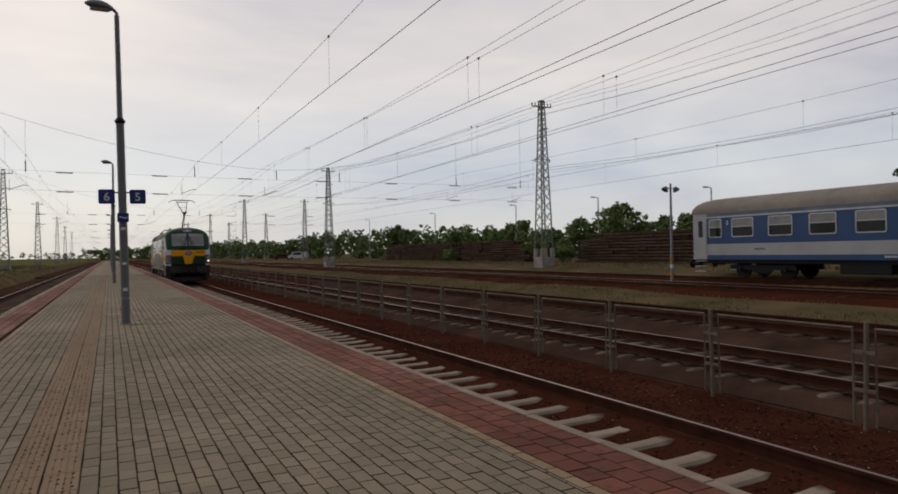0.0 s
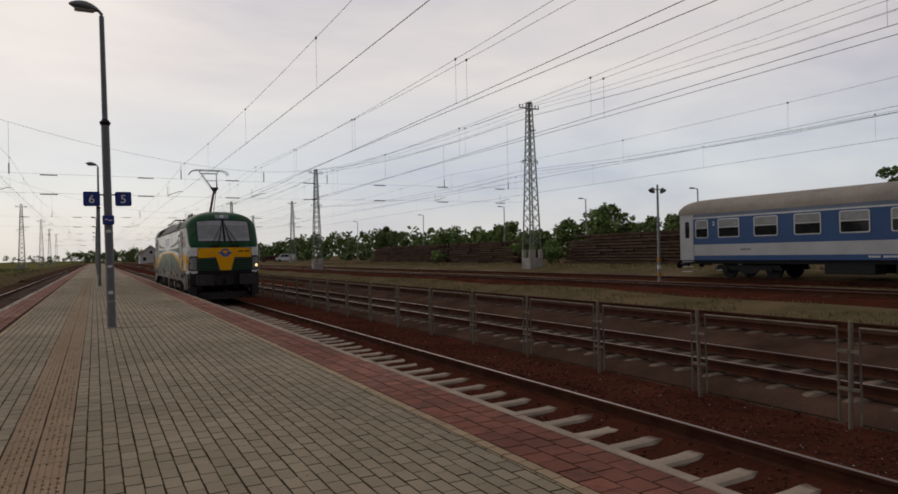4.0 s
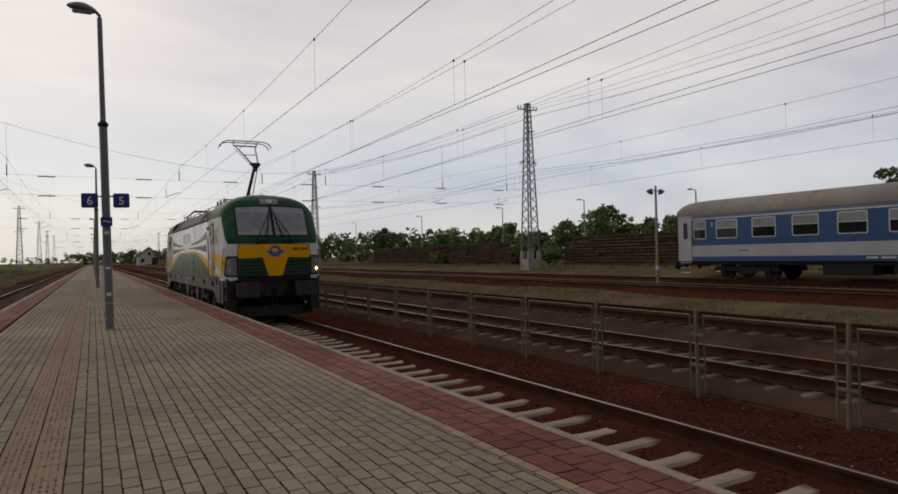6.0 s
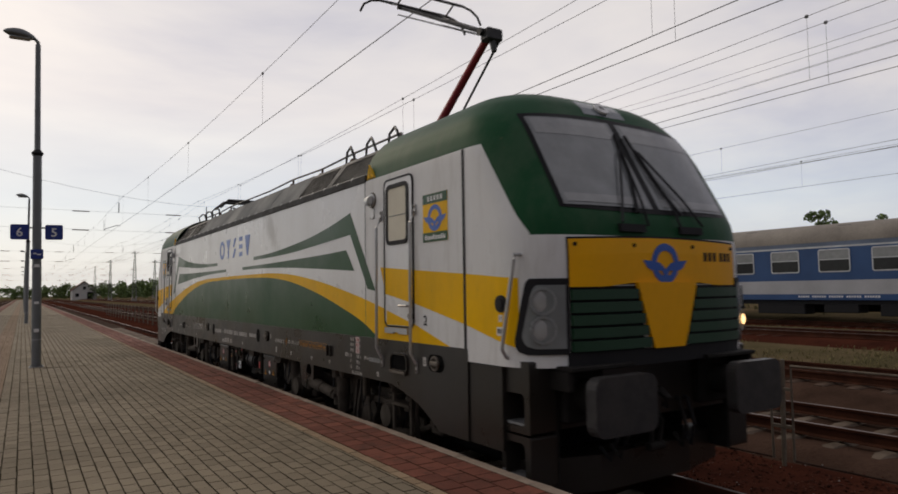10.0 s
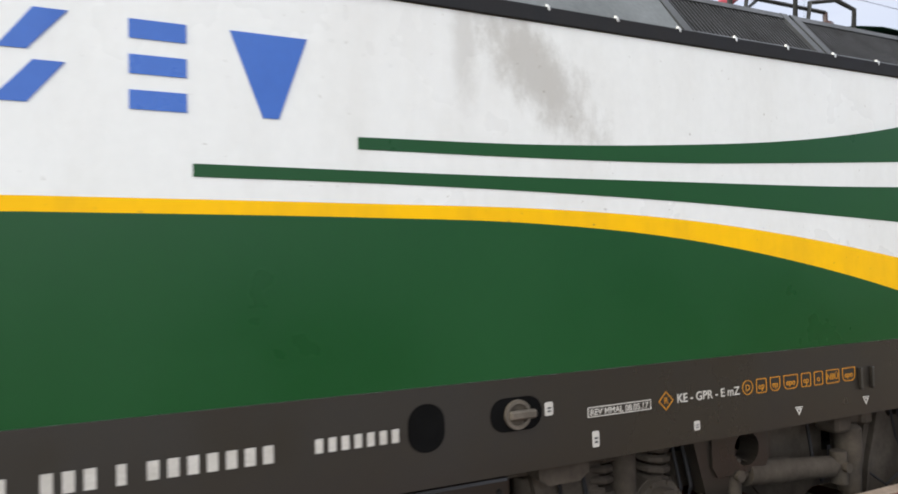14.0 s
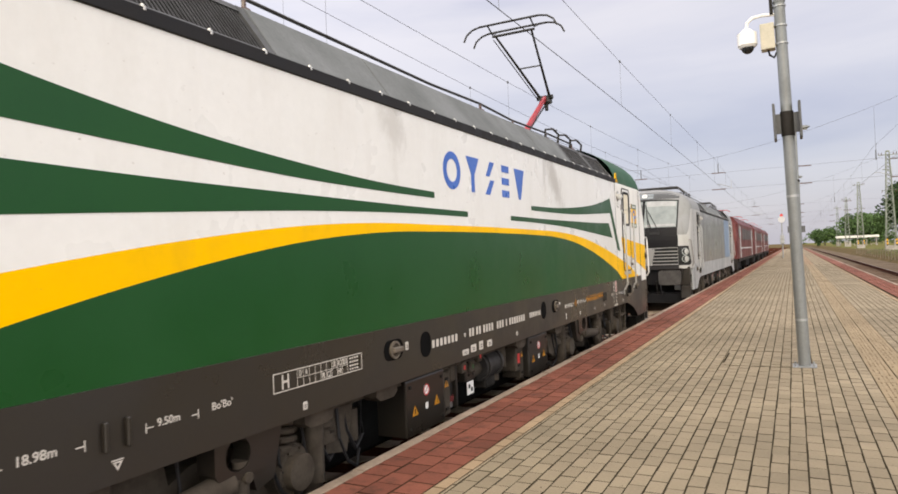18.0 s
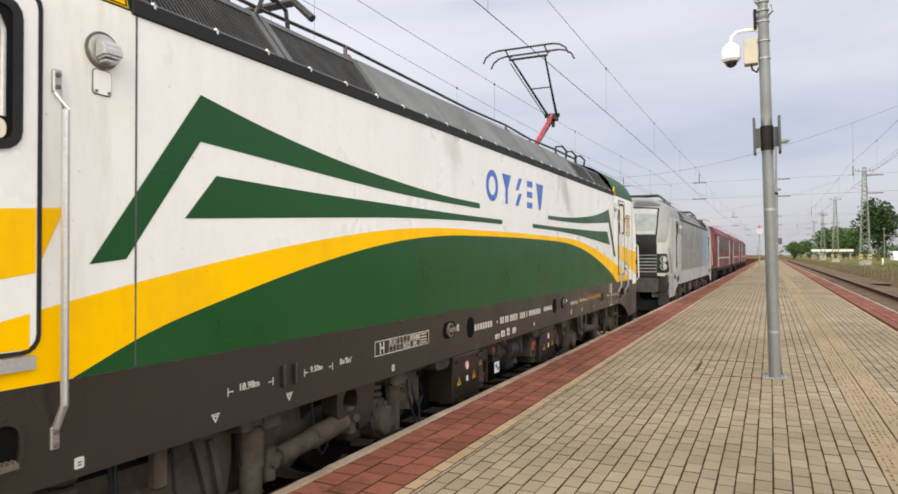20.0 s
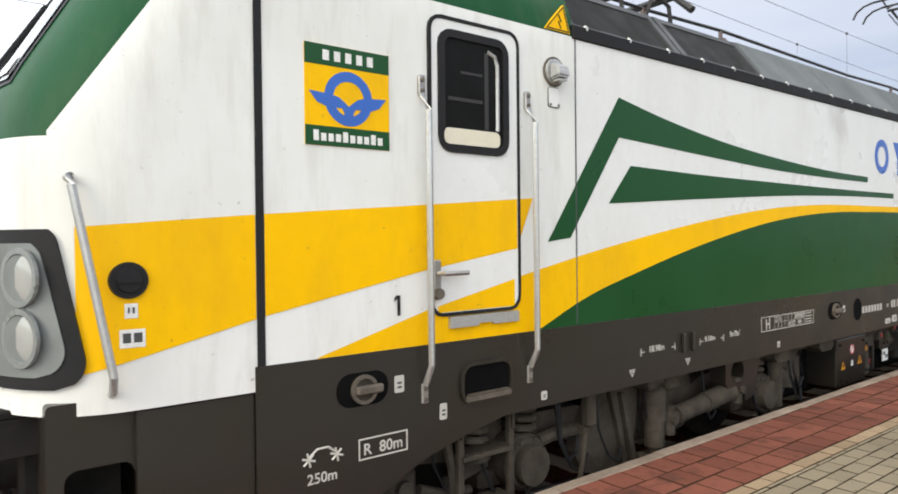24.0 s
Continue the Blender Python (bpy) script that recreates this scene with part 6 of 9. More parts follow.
                dome(bm, c0 + d * 0.045, d, 0.055, 0.02)
                part("lit_bulb", bm, M["headlight"], hl_frame, "lit warm headlamp", True)
        # leaning grab rail at the corner
        bm = bmesh.new()
        xt, xb = side_x(8.85, 2.2), side_x(8.72, 1.4)
        tube(bm, [(sx * (xt - 0.01), -e * 8.86, 2.235), (sx * (xt + 0.06), -e * 8.86, 2.235), (sx * (xt + 0.065), -e * 8.855, 2.20), (sx * (xb + 0.065), -e * 8.725, 1.44), (sx * (xb + 0.02), -e * 8.72, 1.37), (sx * (xb - 0.01), -e * 8.72, 1.36)], 0.017, 8)
        part("grab_rail", bm, M["steel"] if not own else M["coach_trim"], lo, smooth=True)
    # buffer beam, coupling, hoses, steps and plough
    bm = bmesh.new()
    prism(bm, [(-1.13, -e * 8.19), (1.13, -e * 8.19), (1.13, -e * 8.75), (1.1, -e * 8.93), (-1.1, -e * 8.93), (-1.13, -e * 8.75)], "z", 0.75, 1.37)
    part("buffer_beam", bm, M["frame_grey"] if own else M["mask_black"], lo)
    buffers(lo, e)
    bm = bmesh.new()
    tube(bm, [(0, -e * 8.84, 0.98), (0, -e * 9.07, 0.99), (0, -e * 9.15, 0.93), (0, -e * 9.11, 0.86)], 0.04, 8)
    tube(bm, [(-0.06, -e * 8.89, 0.9), (-0.07, -e * 9.01, 0.7), (-0.05, -e * 8.99, 0.5)], 0.025, 6)
    tube(bm, [(0.06, -e * 8.89, 0.9), (0.07, -e * 9.01, 0.7), (0.05, -e * 8.99, 0.5)], 0.025, 6)
    cyl(bm, (-0.1, -e * 8.99, 0.48), (0.1, -e * 8.99, 0.48), 0.04, n=10)
    part("screw_coupling", bm, M["dark"], lo, smooth=True)
    for x in (-0.5, -0.38, 0.38, 0.5):
        bm = bmesh.new()
        tube(bm, [(x, -e * 8.84, 0.92), (x, -e * 8.97, 0.86), (x * 1.05, -e * 9.02, 0.62), (x * 1.1, -e * 8.95, 0.42), (x * 1.15, -e * 8.85, 0.52)], 0.022, 6)
        part("air_hose", bm, M["black"] if abs(x) > 0.4 else M["dark"], lo, smooth=True)
    bm = bmesh.new()
    prism(bm, [(-1.3, -e * 8.44), (1.3, -e * 8.44), (1.3, -e * 8.67), (0.6, -e * 8.89), (-0.6, -e * 8.89), (-1.3, -e * 8.67)], "z", 0.14, 0.46)
    part("rail_guard", bm, M["frame_grey"] if own else M["mask_black"], lo)
    # unseen block added to stop light passing under the cab end
    bm = bmesh.new()
    box(bm, -1.12, 1.12, -e * 7.24, -e * 8.44, 0.30, 0.95, 0.05)
    part("front_pan", bm, M["void"], lo)
    for sx in (-1, 1):
        # corner step column with two rounded pockets
        for z0, z1 in ((0.30, 0.72), (0.74, 1.34)):
            bm = bmesh.new()
            a, b = sorted((-e * 8.56, -e * 8.95))
            ringed(bm, rounded(a, b, z0, z1, 0.02), rounded(a + 0.07, b - 0.06, z0 + 0.06, z1 - (0.06 if z0 < 0.5 else 0.27), 0.05), "x", sx * 1.16, sx * 1.455)
            part("step_column", bm, M["frame_grey"], lo, "grey corner step with a rounded pocket")
        bm = bmesh.new()
        box(bm, sx * 1.14, sx * 1.17, -e * 8.56, -e * 8.95, 0.30, 1.34)
        part("step_back", bm, M["dark"], lo)
        bm = bmesh.new()
        for z in (1.26, 0.98, 0.68, 0.40):
            cyl(bm, (sx * 1.45, -e * 8.59, z), (sx * 1.468, -e * 8.59, z), 0.017, 0.012, 8)
        part("bolt_heads", bm, M["galv"], lo)["kind"] = "stuff"
        for z in (0.36, 0.80):
            bm = bmesh.new()
            box(bm, sx * 1.18, sx * 1.45, -e * 8.64, -e * 8.88, z + 0.005, z + 0.025)
            part("step_tread", bm, M["galv"], lo)


def winged_wheel(bm, put, r):
    """A ring with two pointed wings that meet in a V inside it; put(u, w, out) places a point of the emblem."""
    def sheet_of(rows, o):
        g = [[bm.verts.new(put(u * r, w * r, o)) for u, w in row] for row in rows]
        for p, q in zip(g[:-1], g[1:]):
            for k in range(len(p) - 1):
                bm.faces.new((p[k], p[k + 1], q[k + 1], q[k]))
    n = 36
    sheet_of([[(f * math.cos(2 * math.pi * k / n), f * math.sin(2 * math.pi * k / n)) for f in (0.64, 1.0)] for k in range(n + 1)], 0.002)
    for sg in (-1, 1):
        sheet_of([[(sg * 1.60, 0.16), (sg * 1.58, 0.12)], [(sg * 1.30, 0.14), (sg * 1.30, -0.22)], [(sg * 0.92, 0.11), (sg * 0.92, -0.36)], [(sg * 0.62, 0.08), (sg * 0.58, -0.36)], [(sg * 0.40, 0.02), (sg * 0.28, -0.36)], [(sg * 0.20, -0.12), (sg * 0.12, -0.66)], [(0, -0.28), (0, -0.86)]], 0.003)
        sheet_of([[(sg * 0.10, -0.30), (0, -0.30)], [(sg * 0.22, -0.66), (0, -0.66)], [(sg * 0.22, -0.92), (0, -0.95)]], 0.0024)


def emblem(lo, e):
    """Winged wheel emblem as plain blue shapes on the front panel."""
    bm = bmesh.new()
    winged_wheel(bm, lambda u, w, o: (u, -e * (nose_s(u, 2.16 + w) + 0.014 + o), 2.16 + w), 0.185)
    part("emblem", bm, M["loco_blue"], lo, "blue winged-wheel emblem")


def roof_gear(lo, base_s, raised, mat_panel):
    """Roof panels, grilles, gutter with bolts, insulators and cables."""
    for sx in (-1, 1):
        bm = bmesh.new()
        box(bm, sx * 1.40, sx * 1.520, -5.99, 5.99, 3.262, 3.352, 0.006)
        part("roof_gutter", bm, M["black"], lo)
        bm = bmesh.new()
        for s in np.arange(-5.85, 5.9, 0.4575):
            box(bm, sx * 1.500, sx * 1.524, -s - 0.008, -s + 0.008, 3.330, 3.356, 0.003)
            cyl(bm, (sx * 1.502, -s, 3.352), (sx * 1.502, -s, 3.370), 0.014, 0.009, 6)
        part("gutter_bolts", bm, M["coach_trim"], lo)["kind"] = "stuff"
        spans = ((-5.97, -4.69, 1), (-4.66, -3.40, 1), (-3.38, -1.97, 0), (-1.95, 1.95, 0), (1.97, 3.38, 0), (3.40, 4.66, 1), (4.69, 5.97, 1))
        for a, b, grille in spans:
            bm = bmesh.new()
            if not grille:
                prism(bm, [(sx * 1.44, 3.33), (sx * 1.475, 3.345), (sx * 1.17, 3.76), (sx * 0.98, 3.80), (sx * 0.9, 3.70)], "y", -a, -b)
                part("roof_panel", bm, mat_panel, lo, "grey sloping roof panel")
            else:
                prism(bm, [(sx * 1.40, 3.33), (sx * 1.435, 3.345), (sx * 1.13, 3.74), (sx * 0.9, 3.70)], "y", -a, -b)
                g = part("air_grille", bm, M["grille"], lo, "black ribbed air intake grille")
                bm = bmesh.new()
                for u, w in ((0.0, 0.10), (0.88, 1.0)):
                    p0, p1 = (1.475 - 0.305 * u, 3.35 + 0.40 * u), (1.475 - 0.305 * w, 3.35 + 0.40 * w)
                    prism(bm, [(sx * p0[0], p0[1]), (sx * p1[0], p1[1]), (sx * (p1[0] - 0.05), p1[1] - 0.03), (sx * (p0[0] - 0.05), p0[1] - 0.03)], "y", -a, -b)
                for y0, y1 in ((-a, -a - 0.07), (-b + 0.07, -b)):
                    prism(bm, [(sx * 1.478, 3.35), (sx * 1.172, 3.752), (sx * 1.11, 3.73), (sx * 1.41, 3.33)], "y", y0, y1)
                part("grille_frame", bm, M["roof_dark"], g)
                bm = bmesh.new()
                for s in np.arange(a + 0.1, b - 0.08, 0.035):
                    prism(bm, [(sx * 1.442, 3.385), (sx * 1.20, 3.70), (sx * 1.18, 3.69), (sx * 1.42, 3.37)], "y", -s, -s - 0.012)
                part("grille_ribbing", bm, M["grille"], g)["kind"] = "stuff"
    bm = bmesh.new()
    box(bm, -1.0, 1.0, -6.15, 6.15, 3.60, 3.74)
    part("roof_deck", bm, mat_panel, lo)
    for s in (-2.6, -1.0, 0.6, 2.2):
        bm = bmesh.new()
        box(bm, -0.7, 0.7, -s - 0.55, -s + 0.55, 3.74, 3.86, 0.03)
        part("roof_hatch", bm, mat_panel, lo)
    for s, x in ((-5.8, -0.75), (-5.0, -0.7), (-4.2, -0.75), (-3.0, -0.8), (1.4, -0.8), (2.7, -0.75), (4.1, -0.8), (5.6, -0.8), (-5.4, 0.6), (4.6, 0.6)):
        bm = bmesh.new()
        for k in range(4):
            cyl(bm, (x, -s, 3.74 + 0.055 * k), (x, -s, 3.78 + 0.055 * k), 0.075, 0.05, 10)
        cyl(bm, (x, -s, 3.95), (x, -s, 4.03), 0.02, n=6)
        part("roof_insulator", bm, M["insulator"], lo, smooth=True)
    bm = bmesh.new()
    tube(bm, [(-0.75, 5.8, 4.03), (-0.7, 5.0, 4.05), (-0.75, 4.2, 4.02), (-0.8, 3.0, 4.03), (-0.8, 0.0, 4.0), (-0.8, -1.4, 4.03), (-0.75, -2.7, 4.02), (-0.8, -4.1, 4.03), (-0.8, -5.6, 4.03)], 0.016, 6)
    for y in (5.8, 5.1, 4.4):
        tube(bm, [(-0.9, y, 3.8), (-0.95, y - 0.05, 4.02), (-0.9, y - 0.2, 4.10), (-0.85, y - 0.45, 4.06), (-0.85, y - 0.5, 3.8)], 0.02, 6)
    for y in (-5.8, -5.1, -4.4):
        tube(bm, [(-0.9, y, 3.8), (-0.95, y + 0.05, 4.02), (-0.9, y + 0.2, 4.10), (-0.85, y + 0.45, 4.06), (-0.85, y + 0.5, 3.8)], 0.02, 6)
    part("roof_busbar", bm, M["panto"], lo, smooth=True)


def pantograph(lo, s0, knee, head, width_=0.80):
    """Single-arm pantograph: base at s0, the knee and the collector head as (s, z)."""
    pa = new("pantograph")
    pa.parent = lo
    tagged(pa, "raised pantograph with a dark red lower arm and twin collector strips")
    y0, yk, yh = -s0, -knee[0], -head[0]
    zk, zh = knee[1], head[1]
    bm = bmesh.new()
    for x in (-0.45, 0.45):
        tube(bm, [(x, y0 - 0.7, 4.02), (x, y0 + 0.5, 4.02)], 0.03, 6)
    for y in (y0 - 0.6, y0, y0 + 0.4):
        tube(bm, [(-0.5, y, 4.02), (0.5, y, 4.02)], 0.03, 6)
    part("base_frame", bm, M["panto"], pa)
    for x, y in ((-0.45, y0 - 0.6), (0.45, y0 - 0.6), (-0.45, y0 + 0.4), (0.45, y0 + 0.4)):
        bm = bmesh.new()
        for k in range(4):
            cyl(bm, (x, y, 3.72 + 0.07 * k), (x, y, 3.77 + 0.07 * k), 0.085, 0.055, 10)
        part("insulator", bm, M["insulator"], pa, smooth=True)
    bm = bmesh.new()
    cyl(bm, (0, y0, 4.06), (0, yk, zk), 0.062, 0.05, 12)
    part("lower_arm", bm, M["red_arm"], pa, "dark red insulating lower arm", True)
    bm = bmesh.new()
    cyl(bm, (0.12, y0 - 0.35, 4.06), (0.05, yk - 0.12, zk - 0.14), 0.016, n=6)
    cyl(bm, (-0.17, yk, zk), (0.17, yk, zk), 0.05, n=12)
    box(bm, -0.12, 0.12, yk - 0.13, yk + 0.05, zk - 0.12, zk + 0.04, 0.02)
    cyl(bm, (0.0, yk - 0.06, zk - 0.1), (0.0, yk - 0.09, zk - 0.26), 0.05, 0.035, 8)
    part("knee_joint", bm, M["panto"], pa, smooth=True)
    bm = bmesh.new()
    for sx in (-1, 1):
        cyl(bm, (sx * 0.10, yk, zk), (sx * 0.36, yh, zh - 0.16), 0.028, 0.02, 8)
        cyl(bm, (sx * 0.14, yk + 0.02, zk - 0.04), (sx * 0.38, yh + 0.06, zh - 0.24), 0.010, n=5)
    cyl(bm, (-0.42, yh, zh - 0.16), (0.42, yh, zh - 0.16), 0.025, n=8)
    cyl(bm, (-0.24, (yk + yh) / 2, (zk + zh - 0.16) / 2), (0.24, (yk + yh) / 2, (zk + zh - 0.16) / 2), 0.015, n=6)
    part("upper_arm", bm, M["panto"], pa, smooth=True)
    bm = bmesh.new()
    for dy in (-0.22, 0.22):
        tube(bm, [(-0.92, yh + dy, zh - 0.24), (-0.86, yh + dy, zh - 0.12), (-0.74, yh + dy, zh - 0.04), (-0.60, yh + dy, zh - 0.01), (0.60, yh + dy, zh - 0.01), (0.74, yh + dy, zh - 0.04), (0.86, yh + dy, zh - 0.12), (0.92, yh + dy, zh - 0.24)], 0.018, 6)
    part("collector_horn", bm, M["panto"], pa, smooth=True)
    for sx in (-1, 1):
        bm = bmesh.new()
        tube(bm, [(sx * 0.42, yh - 0.22, zh - 0.02), (sx * 0.42, yh, zh - 0.12), (sx * 0.42, yh + 0.22, zh - 0.02)], 0.015, 5)
        part("head_spring", bm, M["panto"], pa, smooth=True)
    for dy in (-0.22, 0.22):
        bm = bmesh.new()
        box(bm, -0.58, 0.58, yh + dy - 0.02, yh + dy + 0.02, zh - 0.012, zh + 0.006)
        part("collector_strip", bm, M["grille"], pa)


def folded_pantograph(lo, s0, e):
    """Lowered collector; e is +1 with its head towards -y, -1 towards +y."""
    pa = new("pantograph")
    pa.parent = lo
    tagged(pa, "lowered black pantograph")
    y = -s0
    bm = bmesh.new()
    for x in (-0.45, 0.45):
        tube(bm, [(x, y - 0.7, 4.02), (x, y + 0.7, 4.02)], 0.03, 6)
    part("base_frame", bm, M["panto"], pa)
    bm = bmesh.new()
    for x in (-0.45, 0.45):
        tube(bm, [(x * 0.6, y - e * 0.9, 4.15), (x * 0.2, y + e * 1.0, 4.19)], 0.038, 6)
        tube(bm, [(x * 0.9, y - e * 0.35, 4.16), (-x * 0.4, y + e * 0.55, 4.18)], 0.022, 5)
    part("upper_arm", bm, M["panto"], pa)
    for x in (-0.22, 0.22):
        bm = bmesh.new()
        cyl(bm, (x, y + e * 0.1, 4.07), (x, y + e * 0.75, 4.07), 0.055, n=10)
        part("spring_cylinder", bm, M["panto"], pa, smooth=True)
    for d in (-0.7, 0.7):
        bm = bmesh.new()
        box(bm, -0.52, 0.52, y + d - 0.05, y + d + 0.05, 3.98, 4.06, 0.01)
        part("cross_beam", bm, M["panto"], pa)
    bm = bmesh.new()
    tube(bm, [(0, y - e * 0.8, 4.08), (0, y + e * 1.0, 4.10)], 0.05, 8)
    part("lower_arm", bm, M["panto"], pa)
    for dy in (-0.25, 0.25):
        bm = bmesh.new()
        tube(bm, [(-0.9, y - e * 0.8 + dy, 4.08), (-0.7, y - e * 0.8 + dy, 4.26), (0.7, y - e * 0.8 + dy, 4.26), (0.9, y - e * 0.8 + dy, 4.08)], 0.038, 6)
        part("collector_horn", bm, M["panto"], pa)
    for x in (-0.45, 0.45):
        for d in (-0.6, 0.6):
            bm = bmesh.new()
            for k in range(4):
                cyl(bm, (x, y + d, 3.72 + 0.07 * k), (x, y + d, 3.77 + 0.07 * k), 0.085, 0.055, 10)
            part("insulator", bm, M["insulator"], pa, smooth=True)


def cab_side(lo, e, num, livery):
    """Door, window, rails, lamp, step pockets and cover plates of a cab on the platform side."""
    own = livery == "green"
    def plate(name, s0, s1, z0, z1, mat, off=0.0, thick=0.004, r=0.0, label=""):
        pts = rounded(min(e * s0, e * s1), max(e * s0, e * s1), z0, z1, r) if r else rect(min(e * s0, e * s1), max(e * s0, e * s1), z0, z1)
        return side_plate(name, pts, mat, lo, off, thick, label)
    def rim(name, s0, s1, z0, z1, r, wd, mat, off, thick, parent):
        bm = bmesh.new()
        a, b = sorted((-e * s0, -e * s1))
        ringed(bm, rounded(a, b, z0, z1, r), rounded(a + wd, b - wd, z0 + wd, z1 - wd, max(r - wd, 0.01)), "x", -SX - off, -SX - off - thick)
        return part(name, bm, mat, parent)
    door = plate("cab_door", 6.492, 7.127, 1.565, 3.185, M["loco_white"] if own else M["silver"], 0.001, 0.010, 0.07, "white cab door with a drop window" if own else "silver cab door with a dark window")
    rim("door_seal", 6.472, 7.147, 1.545, 3.205, 0.085, 0.02, M["black"], 0.0, 0.016, door)
    # window: rubber frame, pane, lowered sash
    d = -0.03 if num == "2" else 0.0
    rim("window_rubber", 6.565 + d, 7.085 + d, 2.455, 3.135, 0.09, 0.045, M["black"], 0.008, 0.016, door)
    bm = bmesh.new()
    a, b = sorted((-e * (6.605 + d), -e * (7.045 + d)))
    prism(bm, rounded(a, b, 2.495, 3.095, 0.06), "x", -SX - 0.009, -SX - 0.014)
    if own and num == "2":
        part("window_blind", bm, M["blind"], door, "cream blind behind the door window")
        bm = bmesh.new()
        box(bm, -SX - 0.0142, -SX - 0.0160, a + 0.02, b - 0.02, 2.775, 2.782)
        part("blind_seam", bm, M["roof_grey"], door)
    else:
        part("window_pane", bm, M["cab_dark"], door, "open drop window, a flat sheet with the cab's shade in its colour")
        bm = bmesh.new()
        prism(bm, rounded(a + 0.035, b + 0.005, 2.500, 2.59, 0.035), "x", -SX - 0.0142, -SX - 0.026)
        part("sash", bm, M["blind"], door)
        bm = bmesh.new()
        for y0, y1, z0, z1 in ((a + 0.115, a + 0.145, 2.60, 3.04), (a + 0.16, b - 0.03, 2.745, 2.765), (a + 0.16, b - 0.12, 2.90, 2.915)):
            box(bm, -SX - 0.0142, -SX - 0.0165, y0, y1, z0, z1)
        part("cab_fitting", bm, M["frame_grey"], door)["kind"] = "stuff"
        bm = bmesh.new()
        tube(bm, [(-SX - 0.013, a + 0.045, 2.60), (-SX - 0.013, a + 0.045, 2.98), (-SX - 0.013, a + 0.065, 3.03), (-SX - 0.013, a + 0.12, 3.05)], 0.013, 6)
        part("sash_guide", bm, M["coach_trim"], door, "pale sash guide", True)
    bm = bmesh.new()
    box(bm, -SX - 0.010, -SX - 0.030, -e * 7.082, -e * 7.132, 1.66, 1.86, 0.008)
    tube(bm, [(-SX - 0.03, -e * 7.107, 1.785), (-SX - 0.07, -e * 7.092, 1.785), (-SX - 0.07, -e * 6.927, 1.785)], 0.015, 6)
    part("door_handle", bm, M["steel"], door, "steel lever handle")
    bm = bmesh.new()
    cyl(bm, (-SX - 0.02, -e * 7.107, 1.675), (-SX - 0.05, -e * 7.107, 1.675), 0.034, 0.030, 16)
    part("door_lock", bm, M["cast"], door, "round cast door lock", True)
    bm = bmesh.new()
    prism(bm, [(-e * 6.502, 1.54), (-e * 7.022, 1.54), (-e * 7.022, 1.478), (-e * 6.822, 1.478), (-e * 6.812, 1.492), (-e * 6.712, 1.492), (-e * 6.702, 1.478), (-e * 6.502, 1.478)], "x", -SX - 0.002, -SX - 0.028)
    part("door_sill", bm, M["coach_trim"], lo, "bare steel door sill")
    for s, zt in ((6.402, 2.81), (7.192, 2.80)):
        for z in (zt, 1.14):
            bm = bmesh.new()
            box(bm, -SX, -SX - 0.02, -e * s - 0.022, -e * s + 0.022, z - 0.055, z + 0.055, 0.006)
            b2 = part("rail_bracket", bm, M["steel"], lo)
            for dz in (-0.030, 0.028):
                bm = bmesh.new()
                cyl(bm, (-SX - 0.02, -e * s, z + dz), (-SX - 0.030, -e * s, z + dz), 0.013, 0.011, 8)
                part("bracket_bolt", bm, M["cast"], b2)
        bm = bmesh.new()
        tube(bm, [(-SX - 0.02, -e * s, zt - 0.05), (-SX - 0.075, -e * s, zt - 0.14), (-SX - 0.08, -e * s, 1.30), (-SX - 0.02, -e * s, 1.19)], 0.018, 8)
        part("handrail", bm, M["coach_trim"], lo, "steel door handrail", True)
    # marker lamp beside the door
    bm = bmesh.new()
    cyl(bm, (-SX, -e * 6.162, 3.02), (-SX - 0.022, -e * 6.162, 3.02), 0.084, 0.078, 24)
    lamp = part("door_lamp", bm, M["coach_trim"], lo, "chromed entrance lamp", True)
    bm = bmesh.new()
    ringed_disc(bm, Vector((-SX - 0.001, -e * 6.162, 3.02)), Vector((-1, 0, 0)), 0.094, 0.082, 0.010)
    part("lamp_gasket", bm, M["cast"], lamp)
    bm = bmesh.new()
    prism(bm, [(-SX - 0.02, 3.068), (-SX - 0.075, 3.055), (-SX - 0.098, 3.025), (-SX - 0.10, 2.975), (-SX - 0.02, 2.96)], "y", -e * 6.107, -e * 6.217)
    bmesh.ops.bevel(bm, geom=bm.edges[:], offset=0.012, segments=2, affect="EDGES")
    part("lamp_hood", bm, M["coach_trim"], lamp, "chromed lamp hood", True)
    bm = bmesh.new()
    box(bm, -SX - 0.03, -SX - 0.085, -e * 6.127, -e * 6.197, 2.950, 2.962)
    part("lamp_diffuser", bm, M["lamp_glass"], lamp)
    lamp_plate = plate("lamp_plate", 6.114, 6.21, 2.80, 2.918, M["loco_white"] if own else M["silver"], 0.001, 0.008, 0.016)
    rim("plate_seam", 6.109, 6.215, 2.795, 2.923, 0.018, 0.006, M["roof_grey"], 0.0, 0.005, lamp_plate)
    for s in (6.127, 6.197):
        bm = bmesh.new()
        cyl(bm, (-SX - 0.008, -e * s, 2.812), (-SX - 0.014, -e * s, 2.812), 0.008, n=8)
        part("plate_screw", bm, M["cast"], lamp_plate)
    # module seams
    plate("panel_seam", 5.953, 5.963, 1.41, 3.27, M["roof_dark"], 0.0005, 0.0032)
    bm = bmesh.new()
